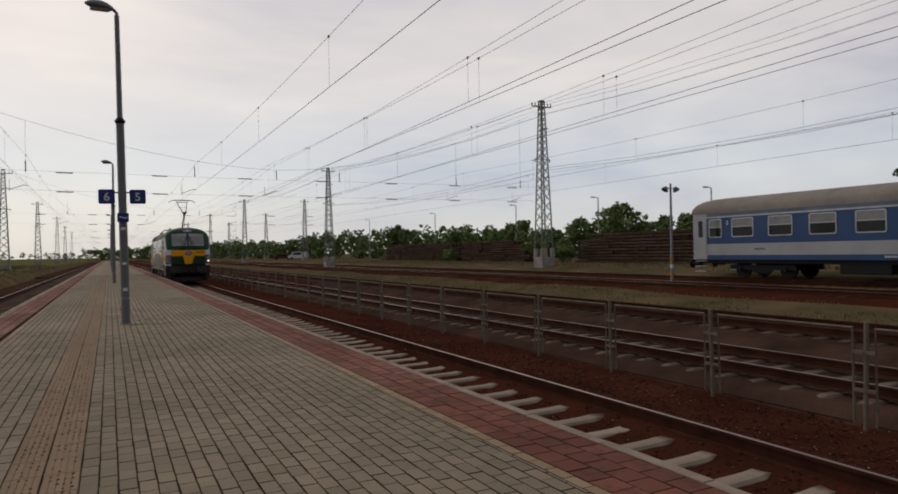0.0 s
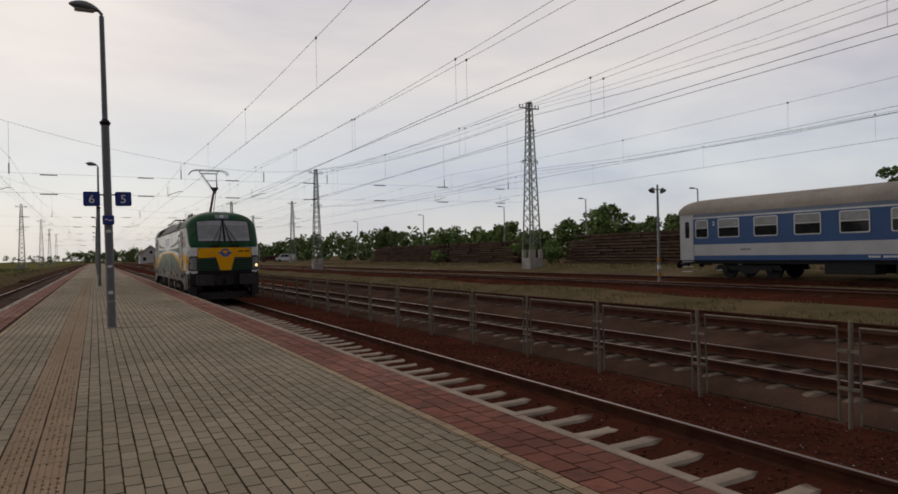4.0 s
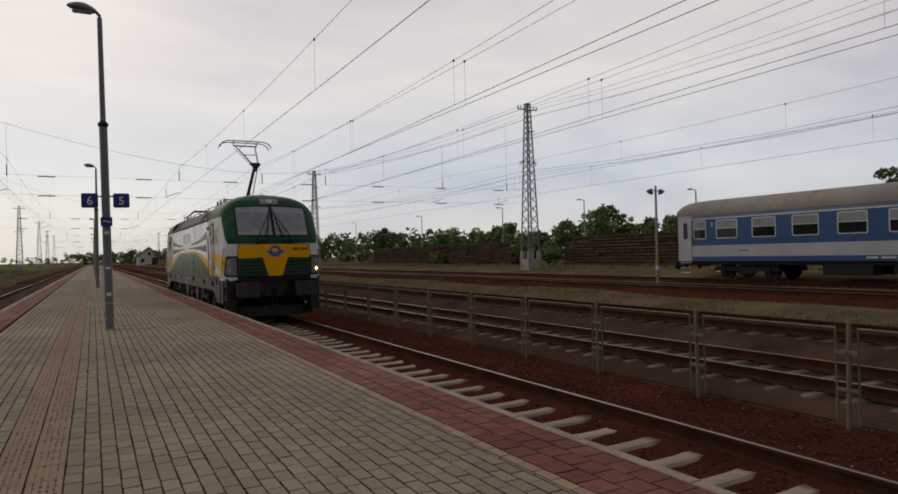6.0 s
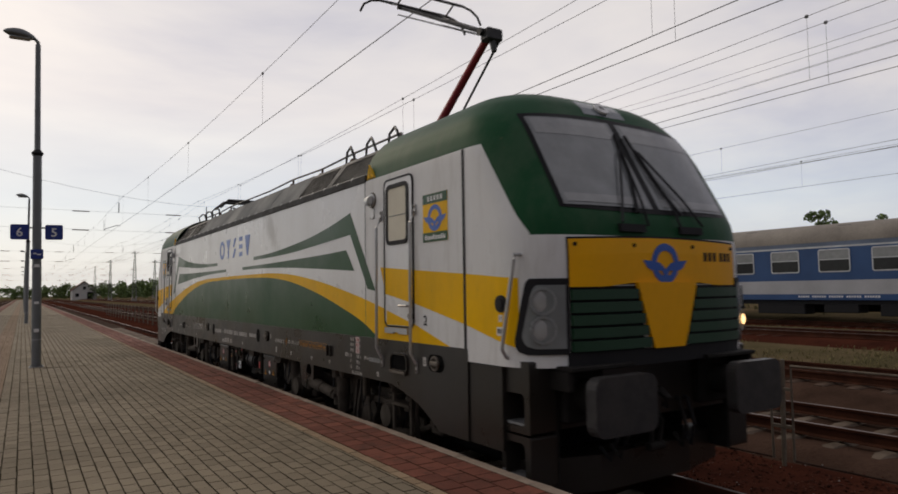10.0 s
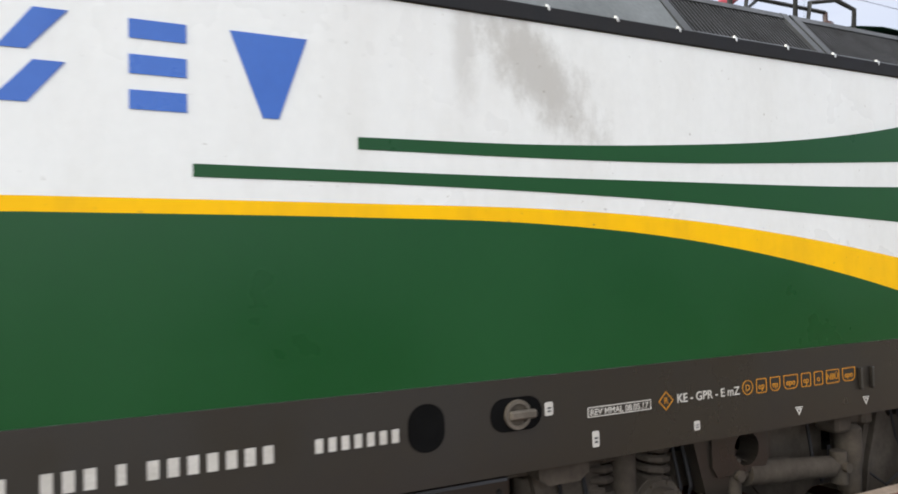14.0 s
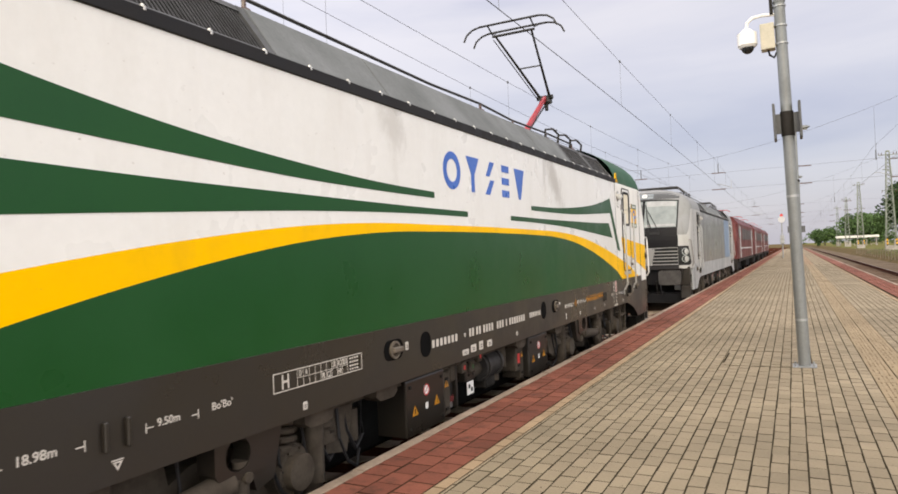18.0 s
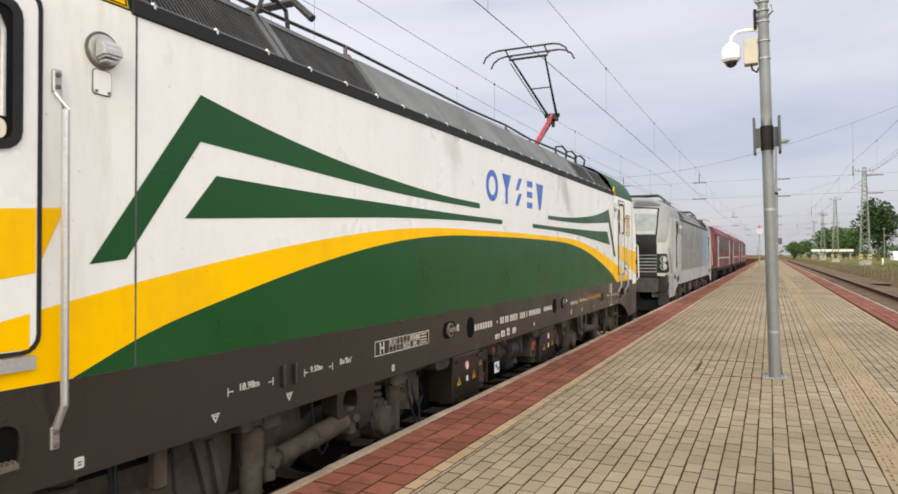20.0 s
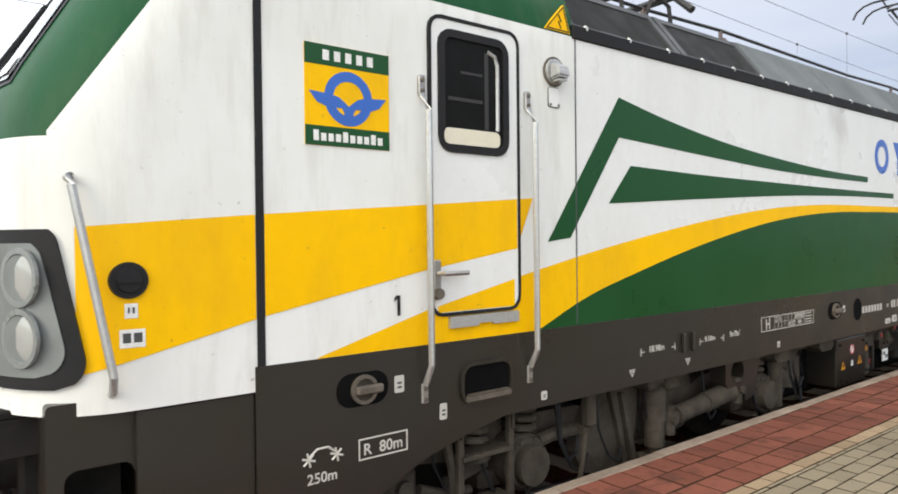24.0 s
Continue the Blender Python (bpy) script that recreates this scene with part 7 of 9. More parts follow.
    ribbon(bm, e, (8.080, 8.100, 8.120), lambda s: 3.27, lambda s: 1.28, 0.005, 6)
    part("cab_joint", bm, M["black"], lo)
    # step pocket in the frame band: a flat plate with its shade in the colour
    d = 0.055 if num == "2" else 0.0
    rim("step_pocket_rim", 6.552 + d, 6.947 + d, 1.03, 1.270, 0.085, 0.020, M["frame_grey"], 0.004, 0.022, lo)
    plate("step_pocket", 6.572 + d, 6.927 + d, 1.05, 1.250, M["void"], 0.005, 0.003, 0.065)
    bm = bmesh.new()
    box(bm, -SX - 0.004, -SX - 0.045, -e * (6.582 + d), -e * (6.917 + d), 1.05, 1.08, 0.004)
    for k in range(14):
        y = -e * (6.602 + d + k * 0.0225)
        box(bm, -SX - 0.01, -SX - 0.045, y - 0.005, y + 0.005, 1.08, 1.092)
    part("step_tread", bm, M["cast"], lo, "ribbed steel step tread")
    # hanging ladder below
    bm = bmesh.new()
    for s in (6.455, 6.855):
        box(bm, -1.37, -1.41, -e * s - 0.022, -e * s + 0.022, 0.30, 0.96, 0.006)
        box(bm, -1.40, -1.425, -e * s - 0.010, -e * s + 0.010, 0.80, 0.99)
    for z in (0.36, 0.665):
        box(bm, -1.29, -1.43, -e * 6.455, -e * 6.855, z, z + 0.028, 0.004)
        for k in range(14):
            y = -e * (6.49 + k * 0.0255)
            box(bm, -1.30, -1.43, y - 0.005, y + 0.005, z + 0.028, z + 0.042)
    prism(bm, [(-e * 6.50, 0.62), (-e * 6.84, 0.52), (-e * 6.84, 0.44), (-e * 6.50, 0.52)], "x", -1.20, -1.23)
    part("ladder", bm, M["bogie"], lo, "short steel access ladder")
    # sockets
    socket(lo, e * 7.572, 1.22, True)


def socket(lo, s, z, cock):
    """Oval recess with a brake cock, or a round opening: a flat plate with its shade in the colour."""
    bm = bmesh.new()
    prism(bm, [(-s + u, z + w) for u, w in (rounded(-0.15, 0.15, -0.085, 0.085, 0.08, 6) if cock else rounded(-0.095, 0.095, -0.115, 0.115, 0.09, 6))], "x", -SX - 0.006, -SX - 0.009)
    so = part("recess", bm, M["void"], lo)
    if cock:
        bm = bmesh.new()
        cyl(bm, (-SX - 0.008, -s, z), (-SX - 0.022, -s, z), 0.074, 0.068, 20)
        part("cock_plate", bm, M["bogie"], so, smooth=True)
        bm = bmesh.new()
        ringed_disc(bm, Vector((-SX - 0.018, -s, z)), Vector((-1, 0, 0)), 0.075, 0.056, 0.014)
        part("cock_ring", bm, M["cast"], so)
        bm = bmesh.new()
        box(bm, -SX - 0.02, -SX - 0.055, -s - 0.098, -s + 0.055, z - 0.022, z + 0.022, 0.008)
        part("cock_handle", bm, M["cast"], so, "steel shut-off cock", True)
    return so


def label_plate(lo, s, z, w=0.06, h=0.07, bars=True, tone=None):
    p = side_plate("data_label", rounded(s - w / 2, s + w / 2, z - h / 2, z + h / 2, 0.008, 2), tone or M["mark"], lo, 0.006, 0.002)
    if bars:
        bm = bmesh.new()
        for k in range(2):
            box(bm, -SX - 0.0082, -SX - 0.0092, -s - w * 0.25, -s + w * 0.2, z - h * 0.25 + k * h * 0.25, z - h * 0.2 + k * h * 0.25 + h * 0.08)
        part("label_mark", bm, M["roof_dark"], p)
    return p


M["louvre_green"] = surface("dark_green_louvre", (0.010, 0.045, 0.020), (0.014, 0.055, 0.025), 0.45, big=2, fine=40, bump=0.04)


def underframe(lo, livery):
    bm = bmesh.new()
    prof = [(-8.13, 1.40), (8.13, 1.40), (8.13, 0.56), (7.62, 0.56), (7.46, 0.66), (7.20, 0.78), (6.90, 0.86), (6.60, 0.92), (-6.60, 0.92), (-6.90, 0.86), (-7.20, 0.78), (-7.46, 0.66), (-7.62, 0.56), (-8.13, 0.56)]
    prism(bm, [(-s, z) for s, z in prof], "x", -SX + 0.004, -SX - 0.006)
    prism(bm, [(-s, z) for s, z in prof], "x", SX - 0.004, SX + 0.006)
    box(bm, -SX + 0.003, SX - 0.003, -8.11, 8.11, 0.93, 1.405)
    part("underframe", bm, M["frame_grey"] if livery == "green" else M["silver_frame"], lo, "dark grey underframe band")
    for e in (1, -1):
        for sx in (-1, 1):
            bm = bmesh.new()
            g = []
            for s in np.linspace(8.132, 8.63, 6):
                x = side_x(s, 1.5) - 0.012
                g.append((sx * x, -e * s))
            inner = [(sx * 0.9, g[-1][1]), (sx * 0.9, g[0][1])]
            prism(bm, g + inner, "z", 0.56, 1.275)
            part("frame_corner", bm, M["frame_grey"] if livery == "green" else M["silver_frame"], lo)


M["silver_frame"] = surface("light_grey_frame_paint", (0.36, 0.37, 0.37), (0.28, 0.29, 0.29), 0.5, big=1, fine=40, bump=0.04)


def equipment(lo):
    """Boxes, pipes and vessels that hang between the bogies."""
    def case(s0, s1, z0, z1, x0=0.9, x1=1.36, mat="frame_grey", name="equipment_case"):
        bm = bmesh.new()
        box(bm, -x0, -x1, -s0, -s1, z0, z1, 0.02, 2)
        o = part(name, bm, M[mat], lo)
        for s in (s0 + 0.07, s1 - 0.07):
            for z in (z0 + 0.07, z1 - 0.07):
                bm = bmesh.new()
                cyl(bm, (-x1, -s, z), (-x1 - 0.012, -s, z), 0.016, n=6)
                part("case_bolt", bm, M["dark"], o)
        return o
    def warn(o, s, z, r=0.055, x=1.36):
        bm = bmesh.new()
        prism(bm, [(-s + r, z - r * 0.7), (-s - r, z - r * 0.7), (-s, z + r)], "x", -x - 0.002, -x - 0.004)
        w = part("warning_triangle", bm, M["orange"], o, "orange warning triangle")
        bm = bmesh.new()
        box(bm, -x - 0.0042, -x - 0.005, -s - 0.006, -s + 0.006, z - 0.02, z + 0.025)
        part("warning_mark", bm, M["black"], w)
    def ban(o, s, z, r=0.055, x=1.36):
        bm = bmesh.new()
        cyl(bm, (-x - 0.002, -s, z), (-x - 0.004, -s, z), r, n=20)
        d = part("prohibition_disc", bm, M["white"], o)
        bm = bmesh.new()
        n = 20
        ringed(bm, [(-s + r * math.cos(6.2832 * k / n), z + r * math.sin(6.2832 * k / n)) for k in range(n)], [(-s + r * 0.78 * math.cos(6.2832 * k / n), z + r * 0.78 * math.sin(6.2832 * k / n)) for k in range(n)], "x", -x - 0.004, -x - 0.005)
        prism(bm, [(-s - r * 0.6, z + r * 0.5), (-s - r * 0.5, z + r * 0.6), (-s + r * 0.6, z - r * 0.5), (-s + r * 0.5, z - r * 0.6)], "x", -x - 0.004, -x - 0.005)
        part("prohibition_ring", bm, M["warn_red"], d)
        bm = bmesh.new()
        box(bm, -x - 0.002, -x - 0.004, -s - 0.025, -s + 0.025, z - 0.18, z - 0.12)
        part("data_label", bm, M["white"], o)
    for s0, s1 in ((-1.72, -0.98), (1.42, 2.16)):
        o = case(s0, s1, 0.34, 0.86)
        m = (s0 + s1) / 2
        ban(o, m, 0.72)
        warn(o, m - 0.22, 0.56)
        warn(o, m + 0.20, 0.58)
    o = case(-0.95, -0.78, 0.36, 0.80, 0.9, 1.32, "bogie")
    warn(o, -0.865, 0.68, 0.045, 1.32)
    bm = bmesh.new()
    box(bm, -0.9, -1.30, 0.73, 0.60, 0.66, 0.90, 0.02)
    valve = part("valve_block", bm, M["bogie"], lo)
    bm = bmesh.new()
    cyl(bm, (-1.22, 0.66, 0.52), (-1.22, 0.66, 0.66), 0.052, n=14)
    part("valve_stem", bm, M["dark"], valve, smooth=True)
    bm = bmesh.new()
    cyl(bm, (-1.22, 0.66, 0.46), (-1.22, 0.66, 0.52), 0.068, n=14)
    part("red_coupling", bm, M["loco_red"], valve, "small red-brown pipe coupling", True)
    bm = bmesh.new()
    cyl(bm, (-1.22, 0.66, 0.40), (-1.22, 0.66, 0.46), 0.055, 0.05, n=14)
    part("coupling_cap", bm, M["steel"], valve, smooth=True)
    bm = bmesh.new()
    box(bm, -1.24, -1.29, 0.585, 0.545, 0.38, 0.92, 0.006)
    part("hanger", bm, M["frame_grey"], lo)
    o = case(-0.37, -0.13, 0.60, 0.92, 0.9, 1.30, "frame_grey", "control_case")
    for s, z, mm in ((-0.46, 0.78, "warn_red"), (-0.25, 0.76, "loco_green"), (-0.05, 0.84, "warn_red")):
        bm = bmesh.new()
        box(bm, -1.20, -1.335, -s - 0.055, -s + 0.055, z - 0.06, z + 0.06, 0.01)
        q = part("switch_box", bm, M["bogie"], o)
        bm = bmesh.new()
        box(bm, -1.336, -1.339, -s - 0.018, -s + 0.018, z - 0.022, z + 0.022)
        part("indicator", bm, M[mm], q)
    bm = bmesh.new()
    box(bm, -1.305, -1.31, 0.36, 0.20, 0.46, 0.60)
    p = part("data_label", bm, M["white"], o)
    bm = bmesh.new()
    cyl(bm, (-1.311, 0.31, 0.55), (-1.313, 0.31, 0.55), 0.025, n=12)
    cyl(bm, (-1.311, 0.25, 0.51), (-1.313, 0.25, 0.51), 0.025, n=12)
    part("label_mark", bm, M["black"], p)
    bm = bmesh.new()
    cyl(bm, (-1.16, -0.18, 0.67), (-1.16, -0.68, 0.67), 0.155, n=24)
    pump = part("oil_pump", bm, M["greasy"], lo, "dark cylindrical oil pump with flanges", True)
    for y in (-0.25, -0.60):
        bm = bmesh.new()
        cyl(bm, (-1.16, y + 0.02, 0.67), (-1.16, y - 0.02, 0.67), 0.175, n=24)
        part("flange", bm, M["greasy"], pump, smooth=True)
    bm = bmesh.new()
    cyl(bm, (-1.16, 0.02, 0.64), (-1.16, -0.2, 0.66), 0.085, n=14)
    part("pump_neck", bm, M["bogie"], pump, smooth=True)
    bm = bmesh.new()
    tube(bm, [(-1.18, -0.68, 0.69), (-1.2, -0.80, 0.71), (-1.2, -0.86, 0.80), (-1.2, -0.86, 0.93)], 0.06, 10)
    part("pump_pipe", bm, M["bogie"], pump, smooth=True)
    bm = bmesh.new()
    box(bm, -1.0, -1.24, -0.28, -0.56, 0.40, 0.54, 0.02)
    part("pump_foot", bm, M["dark"], lo)
    o = case(1.02, 1.20, 0.48, 0.90, 0.9, 1.33, "bogie")
    bm = bmesh.new()
    box(bm, -1.332, -1.336, -1.145, -1.075, 0.58, 0.70)
    part("red_label", bm, M["warn_red"], o)
    o = case(1.23, 1.36, 0.36, 0.86, 0.9, 1.30, "bogie")
    warn(o, 1.295, 0.66, 0.04, 1.30)
    for s in (-2.15, -3.05, 0.95, 2.45):
        bm = bmesh.new()
        prism(bm, [(-s + 0.16, 0.93), (-s - 0.16, 0.93), (-s - 0.16, 0.84), (-s - 0.10, 0.80), (-s + 0.10, 0.80), (-s + 0.16, 0.84)], "x", -1.30, -1.44)
        part("jacking_bracket", bm, M["bogie"], lo)
    bm = bmesh.new()
    prism(bm, [(-2.30, 0.92), (-2.80, 0.92), (-2.76, 0.62), (-2.58, 0.45), (-2.40, 0.52)], "x", -1.22, -1.30)
    part("duct", bm, M["bogie"], lo)
    bm = bmesh.new()
    prism(bm, [(1.80 + 0.6, 0.92), (1.80 + 1.05, 0.92), (1.80 + 0.98, 0.5), (1.80 + 0.72, 0.45)], "x", -1.20, -1.28)
    part("duct", bm, M["bogie"], lo)
    # tank in the painted shade black, so the gap below the frame reads dark
    bm = bmesh.new()
    box(bm, -1.05, 1.05, -2.55, 2.55, 0.24, 0.92, 0.05)
    part("transformer_tank", bm, M["void"], lo)
    for s in (-2.9, -2.55, 2.62, 2.9):
        bm = bmesh.new()
        tube(bm, [(-1.25, -s, 0.92), (-1.28, -s - 0.03, 0.62), (-1.27, -s - 0.16, 0.44), (-1.24, -s - 0.30, 0.52), (-1.2, -s - 0.34, 0.8)], 0.017, 6)
        part("hose", bm, M["black"], lo, smooth=True)


def small_gear(lo):
    """Pipes, cables, valves and tags that hang below the frame on the platform side."""
    rg = random.Random(21)
    for c in (4.75, -4.75):
        for k in range(5):
            s = c - 2.2 + k * 0.95 + rg.uniform(-0.1, 0.1)
            deep = rg.uniform(0.36, 0.55)
            bm = bmesh.new()
            tube(bm, [(-1.30, -s, 0.94), (-1.33, -s - 0.02, deep + 0.15), (-1.33, -s - 0.10, deep), (-1.30, -s - 0.22, deep + 0.03), (-1.26, -s - 0.28, deep + 0.2)], rg.choice((0.008, 0.010, 0.012)), 6)
            part("cable", bm, M["black"], lo, smooth=True)
    for z, r in ((0.90, 0.022), (0.84, 0.016)):
        bm = bmesh.new()
        tube(bm, [(-1.30, 2.9, z), (-1.30, 0.9, z - 0.01), (-1.28, -0.9, z), (-1.30, -2.9, z)], r, 8)
        part("brake_pipe", bm, M["bogie"], lo, smooth=True)
    for s, z in ((2.35, 0.66), (-2.35, 0.62), (0.62, 0.58), (0.86, 0.70)):
        bm = bmesh.new()
        cyl(bm, (-1.18, -s, z - 0.13), (-1.18, -s, z + 0.13), 0.075, n=14)
        cyl(bm, (-1.18, -s, z + 0.13), (-1.18, -s, 0.92), 0.02, n=8)
        part("filter_bowl", bm, M["bogie"], lo, smooth=True)


def locomotive(livery, label, num_front="2", num_rear="1", lit=False):
    own = livery == "green"
    lo = thing("electric_locomotive", label, "locomotive", "locomotives")
    bm = bmesh.new()
    prism(bm, [(-SX, 1.40), (SX, 1.40), (SX, 3.275), (1.40, 3.33), (1.0, 3.64), (-1.0, 3.64), (-1.40, 3.33), (-SX, 3.275)], "y", -5.97, 5.97)
    part("body", bm, M["loco_white"] if own else M["silver"], lo, "flat-sided body shell")
    for e in (1, -1):
        part("cab_shell", cab_shell(e), M["cab_livery"] if own else M["cab_silver"], lo, "rounded cab end", True)
        front_end(lo, e, livery, lit and e > 0)
        cab_side(lo, e, num_front if e > 0 else num_rear, livery)
    underframe(lo, livery)
    roof_gear(lo, 0, True, M["roof_grey"])
    sets = bogie(lo, 4.75, 1) + bogie(lo, -4.75, -1)
    equipment(lo)
    return lo, sets


def green_livery(lo):
    """Green arc, yellow sweep and folded stripes, mirrored about the middle; letters as plain bars."""
    top = curve((0, 1.30, 2.40, 3.20, 4.33, 5.24, 5.94, 6.36), (2.284, 2.278, 2.266, 2.226, 2.108, 1.973, 1.850, 1.766))
    low = curve((0, 1.30, 2.20, 3.20, 4.33, 5.24, 5.93, 6.305), (2.222, 2.213, 2.194, 2.116, 1.939, 1.740, 1.555, 1.405))
    ss = np.linspace(0, 6.305, 60)
    both = np.concatenate((-ss[::-1], ss[1:]))
    bm = bmesh.new()
    ribbon(bm, 1, both, lambda s: low(abs(s)), lambda s: 1.401, 0.003)
    part("green_field", bm, M["loco_green"], lo, "dark green painted arc")
    bm = bmesh.new()
    ribbon(bm, 1, both, lambda s: top(abs(s)), lambda s: low(abs(s)), 0.003)
    part("yellow_sweep", bm, M["loco_yellow"], lo, "yellow painted sweep")
    for e in (1, -1):
        # lower wedge and upper band of yellow across the cab door
        bm = bmesh.new()
        ribbon(bm, e, np.linspace(6.305, 7.82, 12), line((6.305, 1.778), (6.42, 1.753), (7.14, 1.595), (7.82, 1.405)), lambda s: 1.401, 0.0035)
        part("yellow_wedge", bm, M["loco_yellow"], lo)
        upper = line((6.36, 2.218), (7.20, 2.158), (8.09, 2.097), (9.0, 2.025))
        lower = line((6.36, 2.208), (6.49, 1.914), (7.20, 1.800), (8.09, 1.626), (8.9, 1.43))
        for cut, rows in (((6.36, 6.39, 6.43, 6.47), 3), (np.linspace(7.150, 8.078, 12), 3), (np.linspace(8.122, 8.84, 18), 5)):
            bm = bmesh.new()
            ribbon(bm, e, cut, upper, lower, 0.0035, rows)
            part("yellow_band", bm, M["loco_yellow"], lo)
        bm = bmesh.new()
        ribbon(bm, e, np.linspace(6.497, 7.122, 6), upper, lower, 0.0125, 3)
        part("door_yellow", bm, M["loco_yellow"], lo)
        bm = bmesh.new()
        ribbon(bm, e, np.linspace(6.522, 7.097, 5), line((6.42, 1.753), (7.14, 1.595)), lambda s: 1.569, 0.0125)
        part("door_yellow", bm, M["loco_yellow"], lo)
        # folded stripe: long taper, peak, leg
        t1 = curve((1.315, 2.26, 3.27, 4.32, 5.10, 5.52), (2.588, 2.606, 2.660, 2.752, 2.862, 2.939))
        b1 = curve((1.315, 2.26, 3.27, 4.32, 5.05, 5.51), (2.530, 2.535, 2.553, 2.600, 2.638, 2.662))
        bm = bmesh.new()
        ribbon(bm, e, np.linspace(1.315, 5.515, 30), t1, b1, 0.003)
        ribbon(bm, e, (5.515, 6.015, 6.225), line((5.515, 2.939), (6.225, 1.949)), line((5.515, 2.662), (6.015, 1.973), (6.225, 1.948)), 0.003)
        part("green_stripe", bm, M["loco_green"], lo, "folded dark green stripe")
        t2 = curve((0.595, 1.85, 3.26, 4.60, 5.39), (2.432, 2.432, 2.442, 2.455, 2.473))
        b2 = curve((0.595, 1.29, 2.26, 3.26, 4.30, 5.63), (2.376, 2.374, 2.358, 2.326, 2.275, 2.203))
        bm = bmesh.new()
        ribbon(bm, e, np.linspace(0.595, 5.39, 30), t2, b2, 0.003)
        ribbon(bm, e, (5.39, 5.50, 5.63), line((5.39, 2.473), (5.63, 2.204)), b2, 0.003)
        part("green_stripe", bm, M["loco_green"], lo, "tapering dark green stripe")
        # operator panel beside the door
        pa, pb = (7.345, 7.82) if e > 0 else (-7.395, -7.870)
        pm = (pa + pb) / 2
        pl = side_plate("operator_panel", rect(*sorted((pa, pb)), 2.435, 2.925), M["loco_yellow"], lo, 0.0, 0.004, "yellow and green operator panel with a blue emblem")
        for z0, z1 in ((2.435, 2.53), (2.825, 2.925)):
            bm = bmesh.new()
            box(bm, -SX - 0.004, -SX - 0.0055, -pa, -pb, z0, z1)
            g = part("panel_band", bm, M["loco_green"], pl)
            bm = bmesh.new()
            if z0 > 2.6:
                for k in range(5):
                    s = pm + (k - 2) * 0.062
                    box(bm, -SX - 0.0055, -SX - 0.0065, -s - 0.017, -s + 0.017, z0 + 0.025, z1 - 0.025)
            else:
                for k in range(10):
                    s = pm + (k - 4.5) * 0.040
                    box(bm, -SX - 0.0055, -SX - 0.0065, -s - 0.014, -s + 0.014, z0 + 0.022, z1 - (0.022 if k in (0, 4, 8) else 0.035))
            part("lettering_strip", bm, M["white"], g)["kind"] = "stuff"
        bm = bmesh.new()
        winged_wheel(bm, lambda u, w, o: (-SX - 0.004 - o, -pm + u, 2.674 + w), 0.135)
        part("winged_wheel", bm, M["loco_blue"], pl, "blue winged wheel")
        # warning sign at the cab roof edge
        bm = bmesh.new()
        tri = [(-e * 6.01, 3.285), (-e * 6.24, 3.285), (-e * 6.07, 3.46)]
        prism(bm, tri, "x", -1.512, -1.490)
        w = part("roof_warning_sign", bm, M["loco_yellow"], lo, "yellow high-voltage warning sign")
        bm = bmesh.new()
        cy, cz = sum(q[0] for q in tri) / 3, sum(q[1] for q in tri) / 3
        ringed(bm, [(cy + (a - cy) * 0.92, cz + (b - cz) * 0.92) for a, b in tri], [(cy + (a - cy) * 0.80, cz + (b - cz) * 0.80) for a, b in tri], "x", -1.512, -1.5135)
        tube(bm, [(-1.514, cy + 0.012, cz + 0.045), (-1.514, cy - 0.012, cz + 0.005), (-1.514, cy + 0.012, cz + 0.002), (-1.514, cy - 0.01, cz - 0.04)], 0.005, 4)
        part("warning_mark", bm, M["black"], w)
    # operator name as five plain blue shapes
    lz, hz = 2.645, 3.018
    mid = (lz + hz) / 2

    def shape(outline_, inner=None):
        for o in [None] if inner else outline_:
            bm = bmesh.new()
            if inner:
                ringed(bm, outline_, inner, "x", -SX - 0.001, -SX - 0.004)
            else:
                prism(bm, [(-a, b) for a, b in o], "x", -SX - 0.001, -SX - 0.004)
            part("name_shape", bm, M["loco_blue"], lo, "plain blue shape of the operator name")
    n = 28
    shape([(0.93 + 0.19 * math.cos(6.2832 * k / n), mid + 0.19 * math.sin(6.2832 * k / n)) for k in range(n)], [(0.93 + 0.115 * math.cos(6.2832 * k / n), mid + 0.115 * math.sin(6.2832 * k / n)) for k in range(n)])
    shape([[(-0.60, hz), (-0.28, hz), (-0.40, mid), (-0.48, mid)], [(-0.48, mid), (-0.40, mid), (-0.40, lz), (-0.48, lz)]])
    shape([[(-0.10, mid + 0.02), (0.02, hz), (0.14, hz), (0.0, mid + 0.02)], [(0.02, mid - 0.02), (0.13, mid - 0.02), (0.0, lz), (-0.12, lz)]])
    shape([rect(0.355, 0.575, hz - 0.08, hz), rect(0.355, 0.575, mid - 0.04, mid + 0.04), rect(0.355, 0.575, lz, lz + 0.08)])
    shape([[(0.75, hz), (1.085, hz), (0.955, lz), (0.885, lz)]])
    side_text("cab_numeral", num_of[0], 0.145, 7.33, 1.59, M["black"], lo)
    side_text("cab_numeral", num_of[1], 0.15, -7.385, 1.575, M["black"], lo)
    bm = bmesh.new()
    prism(bm, [(7.357, 1.684), (7.357, 1.664), (7.375, 1.648), (7.375, 1.668)], "x", -SX - 0.004, -SX - 0.0052)
    part("numeral_flag", bm, M["black"], lo)


num_of = ("2", "1")


def frame_marks(lo):
    """Writing and plates on the grey band."""
    W = M["mark"]
    X = SX + 0.006

